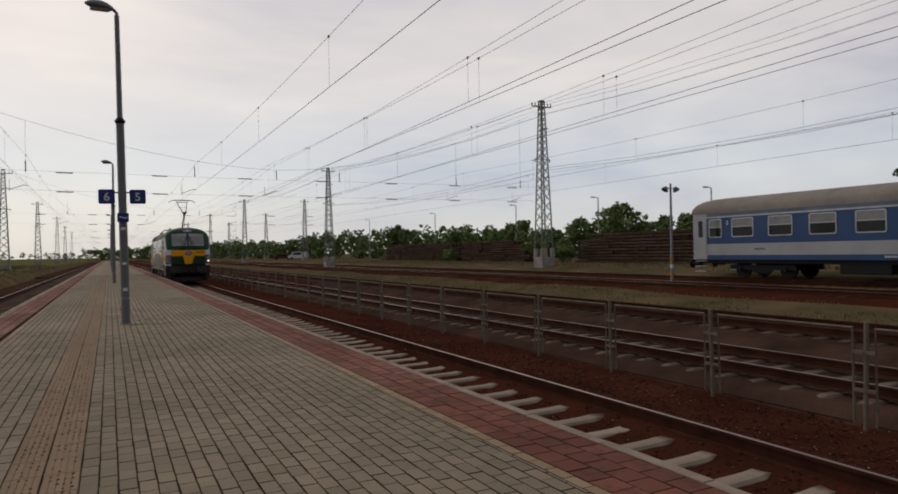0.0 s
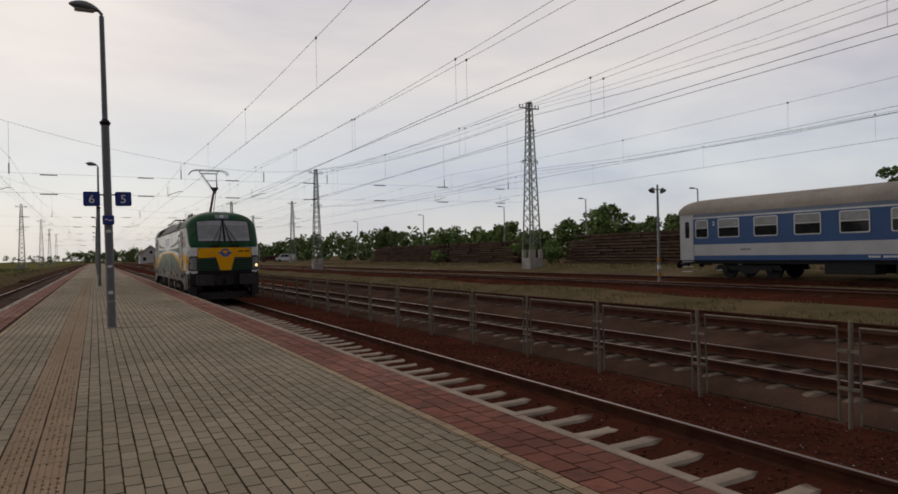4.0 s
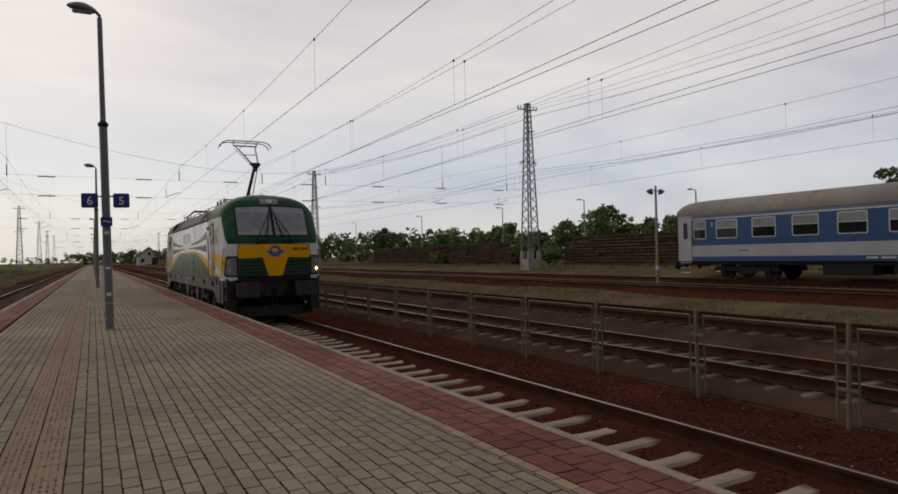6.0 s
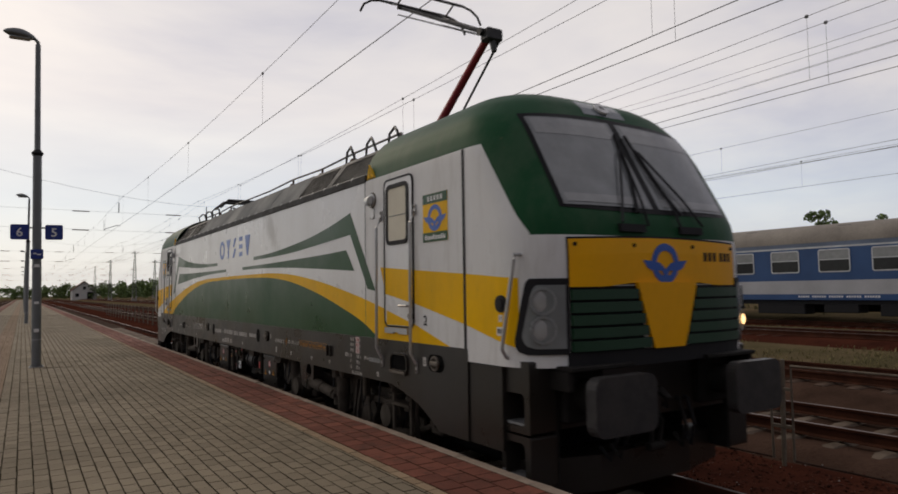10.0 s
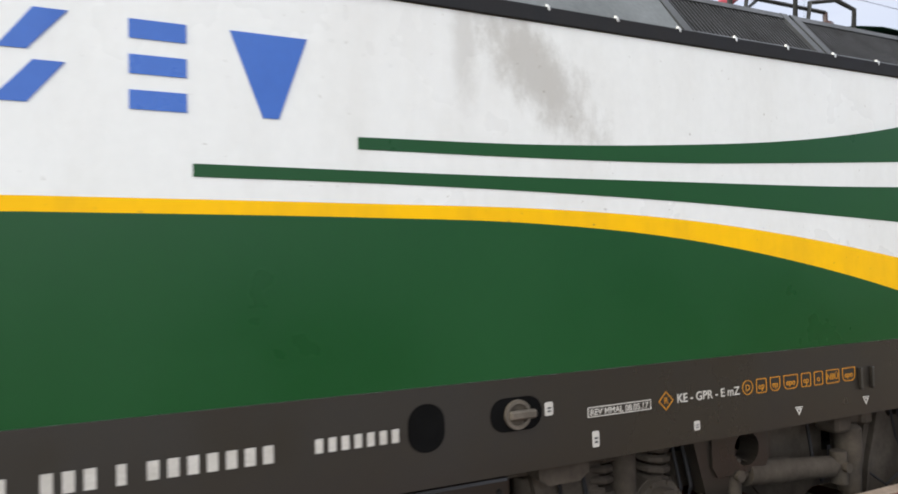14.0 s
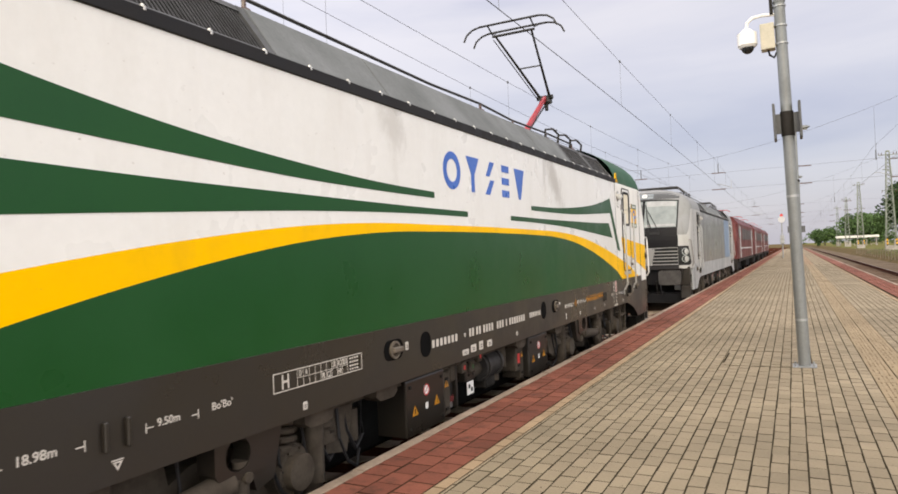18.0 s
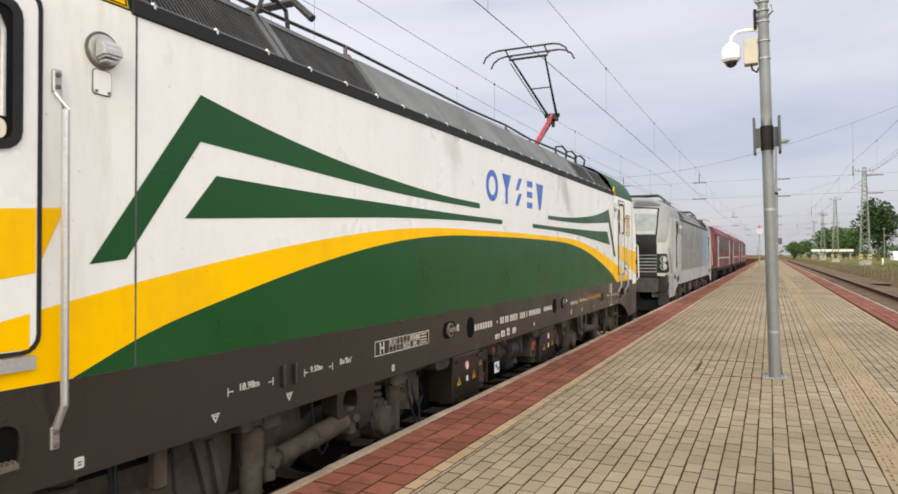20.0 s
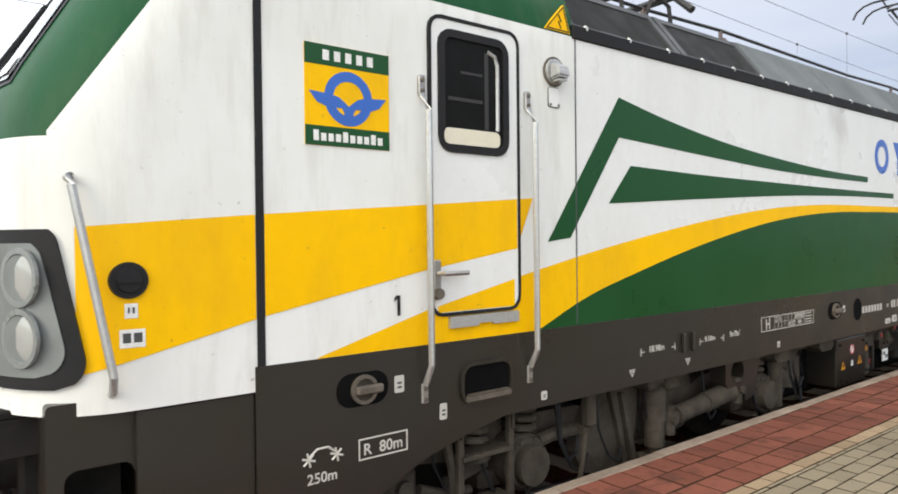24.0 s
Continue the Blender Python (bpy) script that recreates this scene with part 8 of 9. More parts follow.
    def txt(body, size, s, z, mat=None, align="LEFT"):
        return side_text("marking", body, size, s, z, mat or W, lo, align, 0.0015, X)

    def bars(s, z, w, h, n, mat=None):
        bm = bmesh.new()
        step = w / n
        for k in range(n):
            box(bm, -X - 0.001, -X - 0.003, -(s + k * step), -(s + k * step + step * 0.58), z + h * 0.05, z + h * 0.95)
        o = part("lettering_strip", bm, mat or W, lo)
        o["kind"] = "stuff"
        return o

    def outline(s0, s1, z0, z1, t=0.006, mat=None):
        bm = bmesh.new()
        ringed(bm, [(-s0, z0), (-s1, z0), (-s1, z1), (-s0, z1)], [(-s0 - t, z0 + t), (-s1 + t, z0 + t), (-s1 + t, z1 - t), (-s0 - t, z1 - t)], "x", -X - 0.001, -X - 0.003)
        return part("outline", bm, mat or W, lo)
    txt("18.98m", 0.064, -5.20, 1.138)
    txt("9.50m", 0.060, -4.475, 1.140)
    txt("Bo'Bo'", 0.062, -4.105, 1.142)
    for s in (-5.27, -4.90, -4.52, -4.225):
        bm = bmesh.new()
        box(bm, -X - 0.001, -X - 0.003, -s - 0.022, -s + 0.022, 1.143, 1.149)
        out = 0.022 if s in (-5.27, -4.52) else -0.022
        box(bm, -X - 0.001, -X - 0.003, -s + out - 0.003, -s + out + 0.003, 1.12, 1.172)
        part("measure_mark", bm, W, lo)
    # data table
    outline(-3.595, -2.605, 1.13, 1.258)
    def narrow(body, size, s, z, w):
        m = Matrix(((0, 0, -1, -X - 0.0015), (-w, 0, 0, -s), (0, 1, 0, z), (0, 0, 0, 1)))
        return lettering("marking", body, size, m, W, lo, 0.001, "CENTER")
    narrow("H", 0.135, -3.478, 1.147, 0.85)
    for body, col, z in (("D", 0, 1.203), ("A", 1, 1.203), ("SK", 6, 1.203), ("RO", 7, 1.203), ("SLO", 8, 1.203), ("PL", 4, 1.142), ("CZ", 5, 1.142), ("HR", 7, 1.142)):
        narrow(body, 0.060, -3.328 + col * 0.063, z, 0.50 if len(body) > 2 else 0.62)
    for z in (1.228, 1.20, 1.172, 1.147):
        bars(-2.765, z, 0.12, 0.014, 4)
    bm = bmesh.new()
    box(bm, -X - 0.001, -X - 0.003, 3.36, 2.793, 1.193, 1.1960)
    for k in range(10):
        box(bm, -X - 0.001, -X - 0.003, 3.36 - k * 0.063 - 0.0012, 3.36 - k * 0.063 + 0.0012, 1.136, 1.252)
    part("table_grid", bm, W, lo)
    # maker and running number as bars
    bars(-1.475, 1.13, 0.55, 0.078, 7)
    for s, n, w in ((-0.68, 2, 0.14), (-0.51, 2, 0.14), (-0.33, 4, 0.29), (0.04, 3, 0.22), (0.30, 1, 0.06)):
        bars(s, 1.135, w, 0.092, n)
    bars(0.41, 1.14, 0.53, 0.085, 7)
    bars(1.09, 1.155, 0.42, 0.07, 7)
    for s, z, w, h in ((-0.78, 0.995, 0.14, 0.055), (-0.59, 1.01, 0.13, 0.075), (-0.40, 1.015, 0.10, 0.09), (-0.18, 1.01, 0.12, 0.07), (-0.78, 1.17, 0.035, 0.035), (0.64, 1.015, 0.045, 0.045), (2.315, 1.225, 0.05, 0.07), (-1.925, 1.215, 0.05, 0.07), (2.607, 1.032, 0.045, 0.085), (3.327, 1.019, 0.045, 0.055), (-3.287, 0.994, 0.045, 0.055), (-7.353, 1.214, 0.06, 0.09), (-6.275, 0.989, 0.05, 0.055), (-7.064, 1.021, 0.05, 0.09), (7.35, 1.22, 0.06, 0.09), (6.28, 0.99, 0.05, 0.055)):
        label_plate(lo, s, z, w, h)
    socket(lo, 1.625, 1.207, False)
    socket(lo, 2.12, 1.22, True)
    socket(lo, -1.595, 1.185, False)
    socket(lo, -2.14, 1.212, True)
    # revision plate and brake codes
    outline(2.56, 2.99, 1.15, 1.205, 0.005)
    txt("REV MMAL 08.05.17", 0.047, 2.575, 1.16)
    bm = bmesh.new()
    r = 0.055
    ringed(bm, [(-3.10 - r, 1.185), (-3.10, 1.185 - r), (-3.10 + r, 1.185), (-3.10, 1.185 + r)], [(-3.10 - r * 0.85, 1.185), (-3.10, 1.185 - r * 0.85), (-3.10 + r * 0.85, 1.185), (-3.10, 1.185 + r * 0.85)], "x", -X - 0.001, -X - 0.003)
    part("outline", bm, M["orange"], lo)
    txt("R", 0.05, 3.085, 1.17, M["orange"])
    txt("KE - GPR - E mZ", 0.071, 3.18, 1.165)
    s = 3.70
    for body, w in (("D", 0.085), ("ep", 0.09), ("ep", 0.09), ("epo", 0.13), ("ep", 0.09), ("o", 0.085), ("NBÜ", 0.13), ("epo", 0.13)):
        k = ("D", 0, 0).count(body) or (2 if s > 3.75 and body == "epo" else 0) or (2 if 3.90 < s < 3.96 else 0)
        r = (0.012, 0.044, 0.040)[k]
        c, hw = s + w / 2, (w / 2 if k != 1 else 0.045)
        def badge(t):
            pts = rounded(-c - hw + t, -c + hw - t, 1.155 + t, 1.245 - t, max(r - t, 0.004), 5)
            return [(y, 1.245 - t if k == 2 and z > 1.20 else z) for y, z in pts]
        bm = bmesh.new()
        ringed(bm, badge(0.0), badge(0.006), "x", -X - 0.001, -X - 0.003)
        part("code_badge", bm, M["orange"], lo)
        txt(body, 0.055, s + w / 2, 1.18, M["orange"], "CENTER")
        s += w + 0.03
    for e in (1, -1):
        for s in ((4.78, 4.90) if e > 0 else (4.655, 4.78)):
            bm = bmesh.new()
            box(bm, -X + 0.002, -X - 0.03, -e * s - 0.012, -e * s + 0.012, 1.09, 1.235, 0.006)
            part("lifting_lug", bm, M["frame_grey"], lo)
        for s, z in ((4.185, 1.0), (4.84, 1.0)) if e > 0 else ((4.71, 1.0), (5.395, 1.0)):
            bm = bmesh.new()
            ringed(bm, [(-e * s - 0.028, z + 0.026), (-e * s + 0.028, z + 0.026), (-e * s, z - 0.018)], [(-e * s - 0.014, z + 0.019), (-e * s + 0.014, z + 0.019), (-e * s, z - 0.003)], "x", -X - 0.001, -X - 0.003)
            box(bm, -X - 0.001, -X - 0.003, -e * s - 0.034, -e * s + 0.034, z + 0.031, z + 0.037)
            part("lift_mark", bm, W, lo)
    # brake weight table beside the cab
    rows = (("R+E", "176 t", 1), ("R+E", "157 t", 1), ("P+E", "105 t", 1), ("R", "135 t", 0), ("P", "95 t", 0), ("G", "72 t", 0))
    for k, (a, b, hot) in enumerate(rows):
        z = 1.335 - k * 0.068
        txt(a, 0.062, 5.52, z)
        if hot:
            bm = bmesh.new()
            box(bm, -X - 0.001, -X - 0.0022, -5.68, -5.78, z - 0.010, z + 0.052)
            part("weight_field", bm, M["pink"], lo)
        side_text("marking", b[:-2] if hot else b, 0.058 if hot else 0.062, 5.688, z, M["dark_red"] if hot else W, lo, "LEFT", 0.0028, X)
        if hot:
            txt("t", 0.062, 5.795, z)
    txt("89 t", 0.075, 5.36, 1.13)
    txt("(95 t)", 0.05, 5.915, 1.137)
    txt("45 t / 56 kN", 0.058, 5.56, 0.93)
    pl = side_plate("maker_plate", rect(6.035, 6.365, 1.10, 1.19), M["frame_grey"], lo, 0.006, 0.004)
    bm = bmesh.new()
    for k in range(7):
        box(bm, -X - 0.0045, -X - 0.006, -(6.055 + k * 0.042), -(6.055 + k * 0.042 + 0.029), 1.120, 1.170)
    part("lettering_strip", bm, M["galv"], pl)["kind"] = "stuff"
    # curve radius plates at the rear end
    outline(-7.602, -7.305, 0.858, 0.968, 0.008)
    txt("R  80m", 0.082, -7.575, 0.882)
    txt("250m", 0.072, -7.885, 0.80)
    bm = bmesh.new()
    tube(bm, [(-X - 0.002, 7.875, 0.93), (-X - 0.002, 7.83, 0.965), (-X - 0.002, 7.77, 0.965), (-X - 0.002, 7.725, 0.93)], 0.006, 4)
    for y in (7.875, 7.725):
        for a in (0.3, 1.35, 2.4):
            d = (0.035 * math.cos(a), 0.035 * math.sin(a))
            tube(bm, [(-X - 0.002, y - d[0], 0.92 - d[1]), (-X - 0.002, y + d[0], 0.92 + d[1])], 0.006, 4)
    part("curve_symbol", bm, W, lo)
    # plug and stickers on the rear cab corner
    for e in (1, -1):
        bm = bmesh.new()
        d = Vector((-1, 0, 0))
        c0 = Vector((-side_x(8.655, 1.82) + 0.012, -e * 8.655, 1.82))
        cyl(bm, c0 - d * 0.02, c0 + d * 0.03, 0.078, 0.074, 24)
        cyl(bm, c0 + d * 0.03, c0 + d * 0.042, 0.052, 0.048, 18)
        box(bm, c0.x - 0.05, c0.x - 0.04, c0.y - 0.045, c0.y + 0.045, c0.z - 0.008, c0.z + 0.008)
        part("charging_socket", bm, M["black"], lo, "black round socket cap", True)
        for z0, z1, s0, s1 in ((1.665, 1.725, 8.622, 8.672), (1.545, 1.62, 8.595, 8.692)):
            bm = bmesh.new()
            ribbon(bm, e, np.linspace(s0, s1, 4), lambda s: z1, lambda s: z0, 0.006)
            st = part("sticker", bm, M["white"], lo)
            bm = bmesh.new()
            ribbon(bm, e, np.linspace(s0 + 0.012, (s0 + s1) / 2 - 0.004, 3), lambda s: z1 - 0.015, lambda s: z0 + 0.02, 0.0075)
            ribbon(bm, e, np.linspace((s0 + s1) / 2 + 0.006, s1 - 0.012, 3), lambda s: z1 - 0.015, lambda s: z0 + 0.02, 0.0075)
            part("sticker_mark", bm, M["roof_dark"], st)


ENGINE, ENGINE_SETS = locomotive("green", "green, white and yellow electric locomotive with a raised pantograph, rolling in", lit=True)
green_livery(ENGINE)
frame_marks(ENGINE)
small_gear(ENGINE)
pantograph(ENGINE, 4.90, (6.52, 5.22), (4.82, 6.27))
folded_pantograph(ENGINE, -4.7, 1)

SILVER, _ = locomotive("silver", "silver electric locomotive with a black front mask, parked")
SILVER.location = (0, -32.2, 0)
folded_pantograph(SILVER, 4.7, 1)
folded_pantograph(SILVER, -4.7, -1)
for sd in (-1, 1):
    bm = bmesh.new()
    ribbon(bm, 1, np.linspace(3.2, 5.94, 8), lambda s: 3.26, lambda s: 1.41, 0.004, 2, sd)
    part("pale_blue_panel", bm, M["pale_blue"], SILVER, "pale blue rear side panel")

# ---- parked red locomotives ----


def red_loco(yc, label):
    lo = thing("electric_locomotive", label, "locomotive", "locomotives", (0, yc, 0))
    bm = bmesh.new()
    prism(bm, [(-1.48, 1.15), (1.48, 1.15), (1.48, 3.35), (1.2, 3.75), (0.7, 3.88), (-0.7, 3.88), (-1.2, 3.75), (-1.48, 3.35)], "y", -8.3, 8.3)
    part("body", bm, M["loco_red"], lo, "faded red body shell")
    bm = bmesh.new()
    prism(bm, [(-1.24, 3.72), (-1.2, 3.765), (-0.7, 3.90), (0.7, 3.90), (1.2, 3.765), (1.24, 3.72)], "y", -7.9, 7.9)
    part("roof", bm, M["roof_dark"], lo, "sooty dark roof")
    for sx in (-1, 1):
        bm = bmesh.new()
        box(bm, sx * 1.478, sx * 1.486, -6.1, 6.1, 1.75, 1.83)
        part("waist_band", bm, M["coach_white"], lo, "pale waist band")
    for e in (1, -1):
        bm = bmesh.new()
        rows = []
        for z, s, w in ((1.15, 9.0, 1.40), (2.2, 9.0, 1.42), (3.3, 8.65, 1.36), (3.7, 8.45, 1.0), (3.86, 8.3, 0.7)):
            rows.append([bm.verts.new(q) for q in ((-1.48 if z < 3.5 else -w - 0.1, e * 8.3, z), (-w, e * (s - 0.1), z), (-w * 0.5, e * s, z), (w * 0.5, e * s, z), (w, e * (s - 0.1), z), (1.48 if z < 3.5 else w + 0.1, e * 8.3, z))])
        for a, b in zip(rows[:-1], rows[1:]):
            for i in range(5):
                bm.faces.new((a[i], a[i + 1], b[i + 1], b[i]))
        part("cab", bm, M["loco_red"], lo)
        for sx in (-1, 1):
            bm = bmesh.new()
            prism(bm, [(sx * 0.1, 2.45), (sx * 1.2, 2.45), (sx * 1.15, 3.15), (sx * 0.1, 3.15)], "y", e * 8.75, e * 9.0)
            part("windscreen", bm, M["glass"], lo)
            bm = bmesh.new()
            cyl(bm, (sx * 0.95, e * 8.95, 1.75), (sx * 0.95, e * 9.06, 1.75), 0.13, n=14)
            part("headlight", bm, M["lens"], lo)
            bm = bmesh.new()
            cyl(bm, (sx * 0.87, e * 8.9, 1.03), (sx * 0.87, e * 9.4, 1.03), 0.12, n=12)
            cyl(bm, (sx * 0.87, e * 9.4, 1.03), (sx * 0.87, e * 9.46, 1.03), 0.24, n=16)
            part("buffer", bm, M["dark"], lo)
        bm = bmesh.new()
        box(bm, -1.4, 1.4, e * 8.4, e * 9.0, 0.45, 1.15, 0.04)
        part("buffer_beam", bm, M["dark"], lo)
        for sx in (-1, 1):
            bm = bmesh.new()
            prism(bm, rounded(e * 7.6 - 0.35, e * 7.6 + 0.35, 2.45, 3.05, 0.06), "x", sx * 1.475, sx * 1.488)
            part("side_window", bm, M["glass"], lo)
            bm = bmesh.new()
            box(bm, sx * 1.47, sx * 1.49, e * 6.2, e * 6.85, 1.2, 3.2, 0.01)
            part("cab_door", bm, M["coach_white"], lo, "pale side door")
    for k in range(5):
        for sx in (-1, 1):
            bm = bmesh.new()
            box(bm, sx * 1.475, sx * 1.492, -5.2 + k * 2.1, -3.7 + k * 2.1, 2.35, 3.1, 0.01)
            for j in range(6):
                box(bm, sx * 1.475, sx * 1.50, -5.15 + k * 2.1, -3.75 + k * 2.1, 2.42 + j * 0.11, 2.46 + j * 0.11)
            part("louvre", bm, M["roof_dark"], lo)
    bm = bmesh.new()
    box(bm, -1.49, 1.49, -8.25, 8.25, 0.95, 1.15, 0.01)
    part("underframe", bm, M["dark"], lo)
    for c in (-5, 5):
        bm = bmesh.new()
        box(bm, -1.2, 1.2, c - 2.2, c + 2.2, 0.35, 0.95, 0.08)
        part("bogie_frame", bm, M["dark"], lo)
        for d in (-1.5, 1.5):
            bm = bmesh.new()
            for sx in (-1, 1):
                cyl(bm, (sx * 0.68, c + d, 0.6), (sx * 0.82, c + d, 0.6), 0.6, n=28)
            cyl(bm, (-0.9, c + d, 0.6), (0.9, c + d, 0.6), 0.09, n=10)
            part("wheelset", bm, M["dark"], lo)
    bm = bmesh.new()
    box(bm, -0.8, 0.8, -3, 3, 3.85, 4.0, 0.04)
    part("roof_hatch", bm, M["roof_dark"], lo, "sooty flat roof hatch")
    for y in (-6, 6):
        bm = bmesh.new()
        for x in (-0.5, 0.5):
            tube(bm, [(x, y - 0.8, 4.15), (x, y + 0.8, 4.15)], 0.03, 5)
        pa = part("pantograph_base", bm, M["red_arm"], lo, "red base frame of a lowered pantograph")
        for x in (-0.5, 0.5):
            for d in (-0.6, 0.6):
                bm = bmesh.new()
                cyl(bm, (x, y + d, 3.8), (x, y + d, 4.15), 0.06, n=8)
                part("insulator", bm, M["red_arm"], pa)
        bm = bmesh.new()
        tube(bm, [(-0.9, y, 4.2), (-0.7, y, 4.32), (0.7, y, 4.32), (0.9, y, 4.2)], 0.025, 5)
        part("collector", bm, M["red_arm"], pa)
        bm = bmesh.new()
        tube(bm, [(0, y - 0.9, 4.2), (0, y + 1.0, 4.3)], 0.05, 6)
        part("folded_arm", bm, M["red_arm"], pa)
    bm = bmesh.new()
    tube(bm, [(0.3, -5.0, 4.22), (0.3, 5.0, 4.22)], 0.022, 5)
    part("roof_busbar", bm, M["red_arm"], lo)
    for y in (-3.6, -1.2, 1.2, 3.6):
        bm = bmesh.new()
        cyl(bm, (0.3, y, 3.88), (0.3, y, 4.22), 0.07, 0.05, 8)
        part("roof_insulator", bm, M["red_arm"], lo)


red_loco(-53.6, "faded red electric locomotive parked behind the silver one")
red_loco(-73.2, "faded red electric locomotive in the middle of the row")
red_loco(-92.8, "faded red electric locomotive at the end of the row")

# ---- blue coach ----


def coach():
    co = thing("passenger_coach", "blue and white passenger coach with a dusty grey roof, parked", "coach", at=(24.75, 26.55, 0.38))
    n, w = 24.6, 1.41
    bands = ((0.92, 1.16, M["coach_blue"], "lower_band"), (1.16, 1.74, M["coach_white"], "white_band"), (1.74, 3.10, M["coach_blue"], "window_band"), (3.10, 3.17, M["coach_trim"], "trim_line"), (3.17, 3.36, M["coach_slate"], "cant_rail"))
    for z0, z1, mat, name in bands:
        bm = bmesh.new()
        d = 0.012 if name == "trim_line" else 0.0
        box(bm, -w - d, w + d, -n, -1.05, z0, z1)
        part(name, bm, mat, co)
    bm = bmesh.new()
    prism(bm, [(-w, 0.92), (w, 0.92), (w, 3.36), (-w, 3.36)], "y", -1.05, -0.12)
    part("end_vestibule", bm, M["coach_white"], co, "white end vestibule")
    # roof: barrel with a drooping end
    bm = bmesh.new()
    rows = []
    for y, k in [(-n, 1.0)] + [(-n + i * 2.0, 1.0) for i in range(1, 11)] + [(-2.2, 1.0), (-1.4, 1.0), (-0.7, 0.98), (-0.3, 0.93), (-0.1, 0.85), (-0.02, 0.74)]:
        rows.append([bm.verts.new((w * math.cos(a) * 1.005, y, 3.34 + 0.85 * k * math.sin(a) ** 0.8)) for a in np.linspace(0.0, math.pi, 17)])
    for a, b in zip(rows[:-1], rows[1:]):
        for i in range(16):
            bm.faces.new((a[i], a[i + 1], b[i + 1], b[i]))
    bm.faces.new(rows[-1])
    part("roof", bm, M["coach_roof"], co, "dusty grey barrel roof", True)
    for y in np.arange(-3.6, -n, -4.2):
        bm = bmesh.new()
        box(bm, -0.95, -0.65, y - 0.3, y + 0.3, 3.90, 4.03, 0.03)
        part("roof_vent", bm, M["roof_dark"], co)
    # end door with windows and steps on both sides
    for sx in (-1, 1):
        bm = bmesh.new()
        box(bm, sx * w, sx * (w + 0.012), -1.0, -0.25, 1.0, 3.16, 0.006)
        d = part("door", bm, M["coach_white"], co, "white folding end door")
        bm = bmesh.new()
        prism(bm, rounded(-0.78, -0.50, 2.10, 2.98, 0.06), "x", sx * (w + 0.010), sx * (w + 0.018))
        part("door_window", bm, M["coach_glass"], d)
        bm = bmesh.new()
        tube(bm, [(sx * (w + 0.01), -1.08, 1.3), (sx * (w + 0.06), -1.08, 1.35), (sx * (w + 0.06), -1.08, 2.3), (sx * (w + 0.01), -1.08, 2.35)], 0.018, 6)
        part("door_rail", bm, M["coach_trim"], co)
        for k, z in enumerate((0.28, 0.55, 0.82)):
            bm = bmesh.new()
            box(bm, sx * (w - 0.25), sx * (w + 0.02 + 0.03 * (2 - k)), -0.98, -0.28, z, z + 0.035)
            part("step", bm, M["coach_trim"], co)
        # windows
        for c, half in [(-1.62, 0.42)] + [(-3.3 - 2.12 * i, 0.65) for i in range(10)]:
            bm = bmesh.new()
            ringed(bm, rounded(c - half, c + half, 2.07, 3.04, 0.10), rounded(c - half + 0.05, c + half - 0.05, 2.12, 2.99, 0.06), "x", sx * (w - 0.01), sx * (w + 0.022))
            f = part("window_frame", bm, M["coach_trim"], co, "bright aluminium window frame")
            bm = bmesh.new()
            prism(bm, rounded(c - half + 0.04, c + half - 0.04, 2.11, 3.0, 0.06), "x", sx * (w + 0.001), sx * (w + 0.010))
            part("pane", bm, M["coach_glass"], f)
            # upper half of each window is a paler pane
            bm = bmesh.new()
            prism(bm, rounded(c - half + 0.05, c + half - 0.05, 2.61, 2.99, 0.04), "x", sx * (w + 0.010), sx * (w + 0.013))
            part("curtained_pane", bm, M["coach_glass_pale"], f, "pale upper pane")
            bm = bmesh.new()
            box(bm, sx * (w + 0.009), sx * (w + 0.020), c - half + 0.04, c + half - 0.04, 2.58, 2.62)
            part("sash_bar", bm, M["coach_trim"], f)
        # markings as bars, class numeral
        bm = bmesh.new()
        for k in range(6):
            box(bm, sx * w, sx * (w + 0.006), -4.0 - k * 0.10, -4.07 - k * 0.10, 1.41, 1.50)
        part("lettering_strip", bm, M["roof_grey"], co)
        bm = bmesh.new()
        for k in range(34):
            if k % 7 != 5:
                box(bm, sx * w, sx * (w + 0.006), -10.2 - k * 0.10, -10.27 - k * 0.10, 1.02, 1.10)
        part("number_bars", bm, M["white"], co)
    m = Matrix(((0, 0, -1, -w - 0.002), (-1, 0, 0, -2.30), (0, 1, 0, 2.72), (0, 0, 0, 1)))
    lettering("class_numeral", "2", 0.30, m, M["white"], co)
    # underframe, battery boxes, bogies
    bm = bmesh.new()
    box(bm, -1.25, 1.25, -n + 0.1, -0.2, 0.72, 0.93, 0.02)
    part("underframe", bm, M["black"], co)
    for y0, y1, z0 in ((-8.2, -10.4, 0.30), (-11.2, -12.6, 0.38), (-13.4, -16.2, 0.28)):
        for sx in (-1, 1):
            bm = bmesh.new()
            box(bm, sx * 0.5, sx * 1.3, y0, y1, z0, 0.74, 0.03)
            part("equipment_box", bm, M["black"], co)
    for c in (-4.1, -n + 4.1):
        for sx in (-1, 1):
            bm = bmesh.new()
            prism(bm, [(c - 1.9, 0.42), (c - 1.8, 0.66), (c + 1.8, 0.66), (c + 1.9, 0.42), (c + 0.6, 0.40), (c + 0.4, 0.25), (c - 0.4, 0.25), (c - 0.6, 0.40)], "x", sx * 0.95, sx * 1.08)
            part("bogie_frame", bm, M["black"], co)
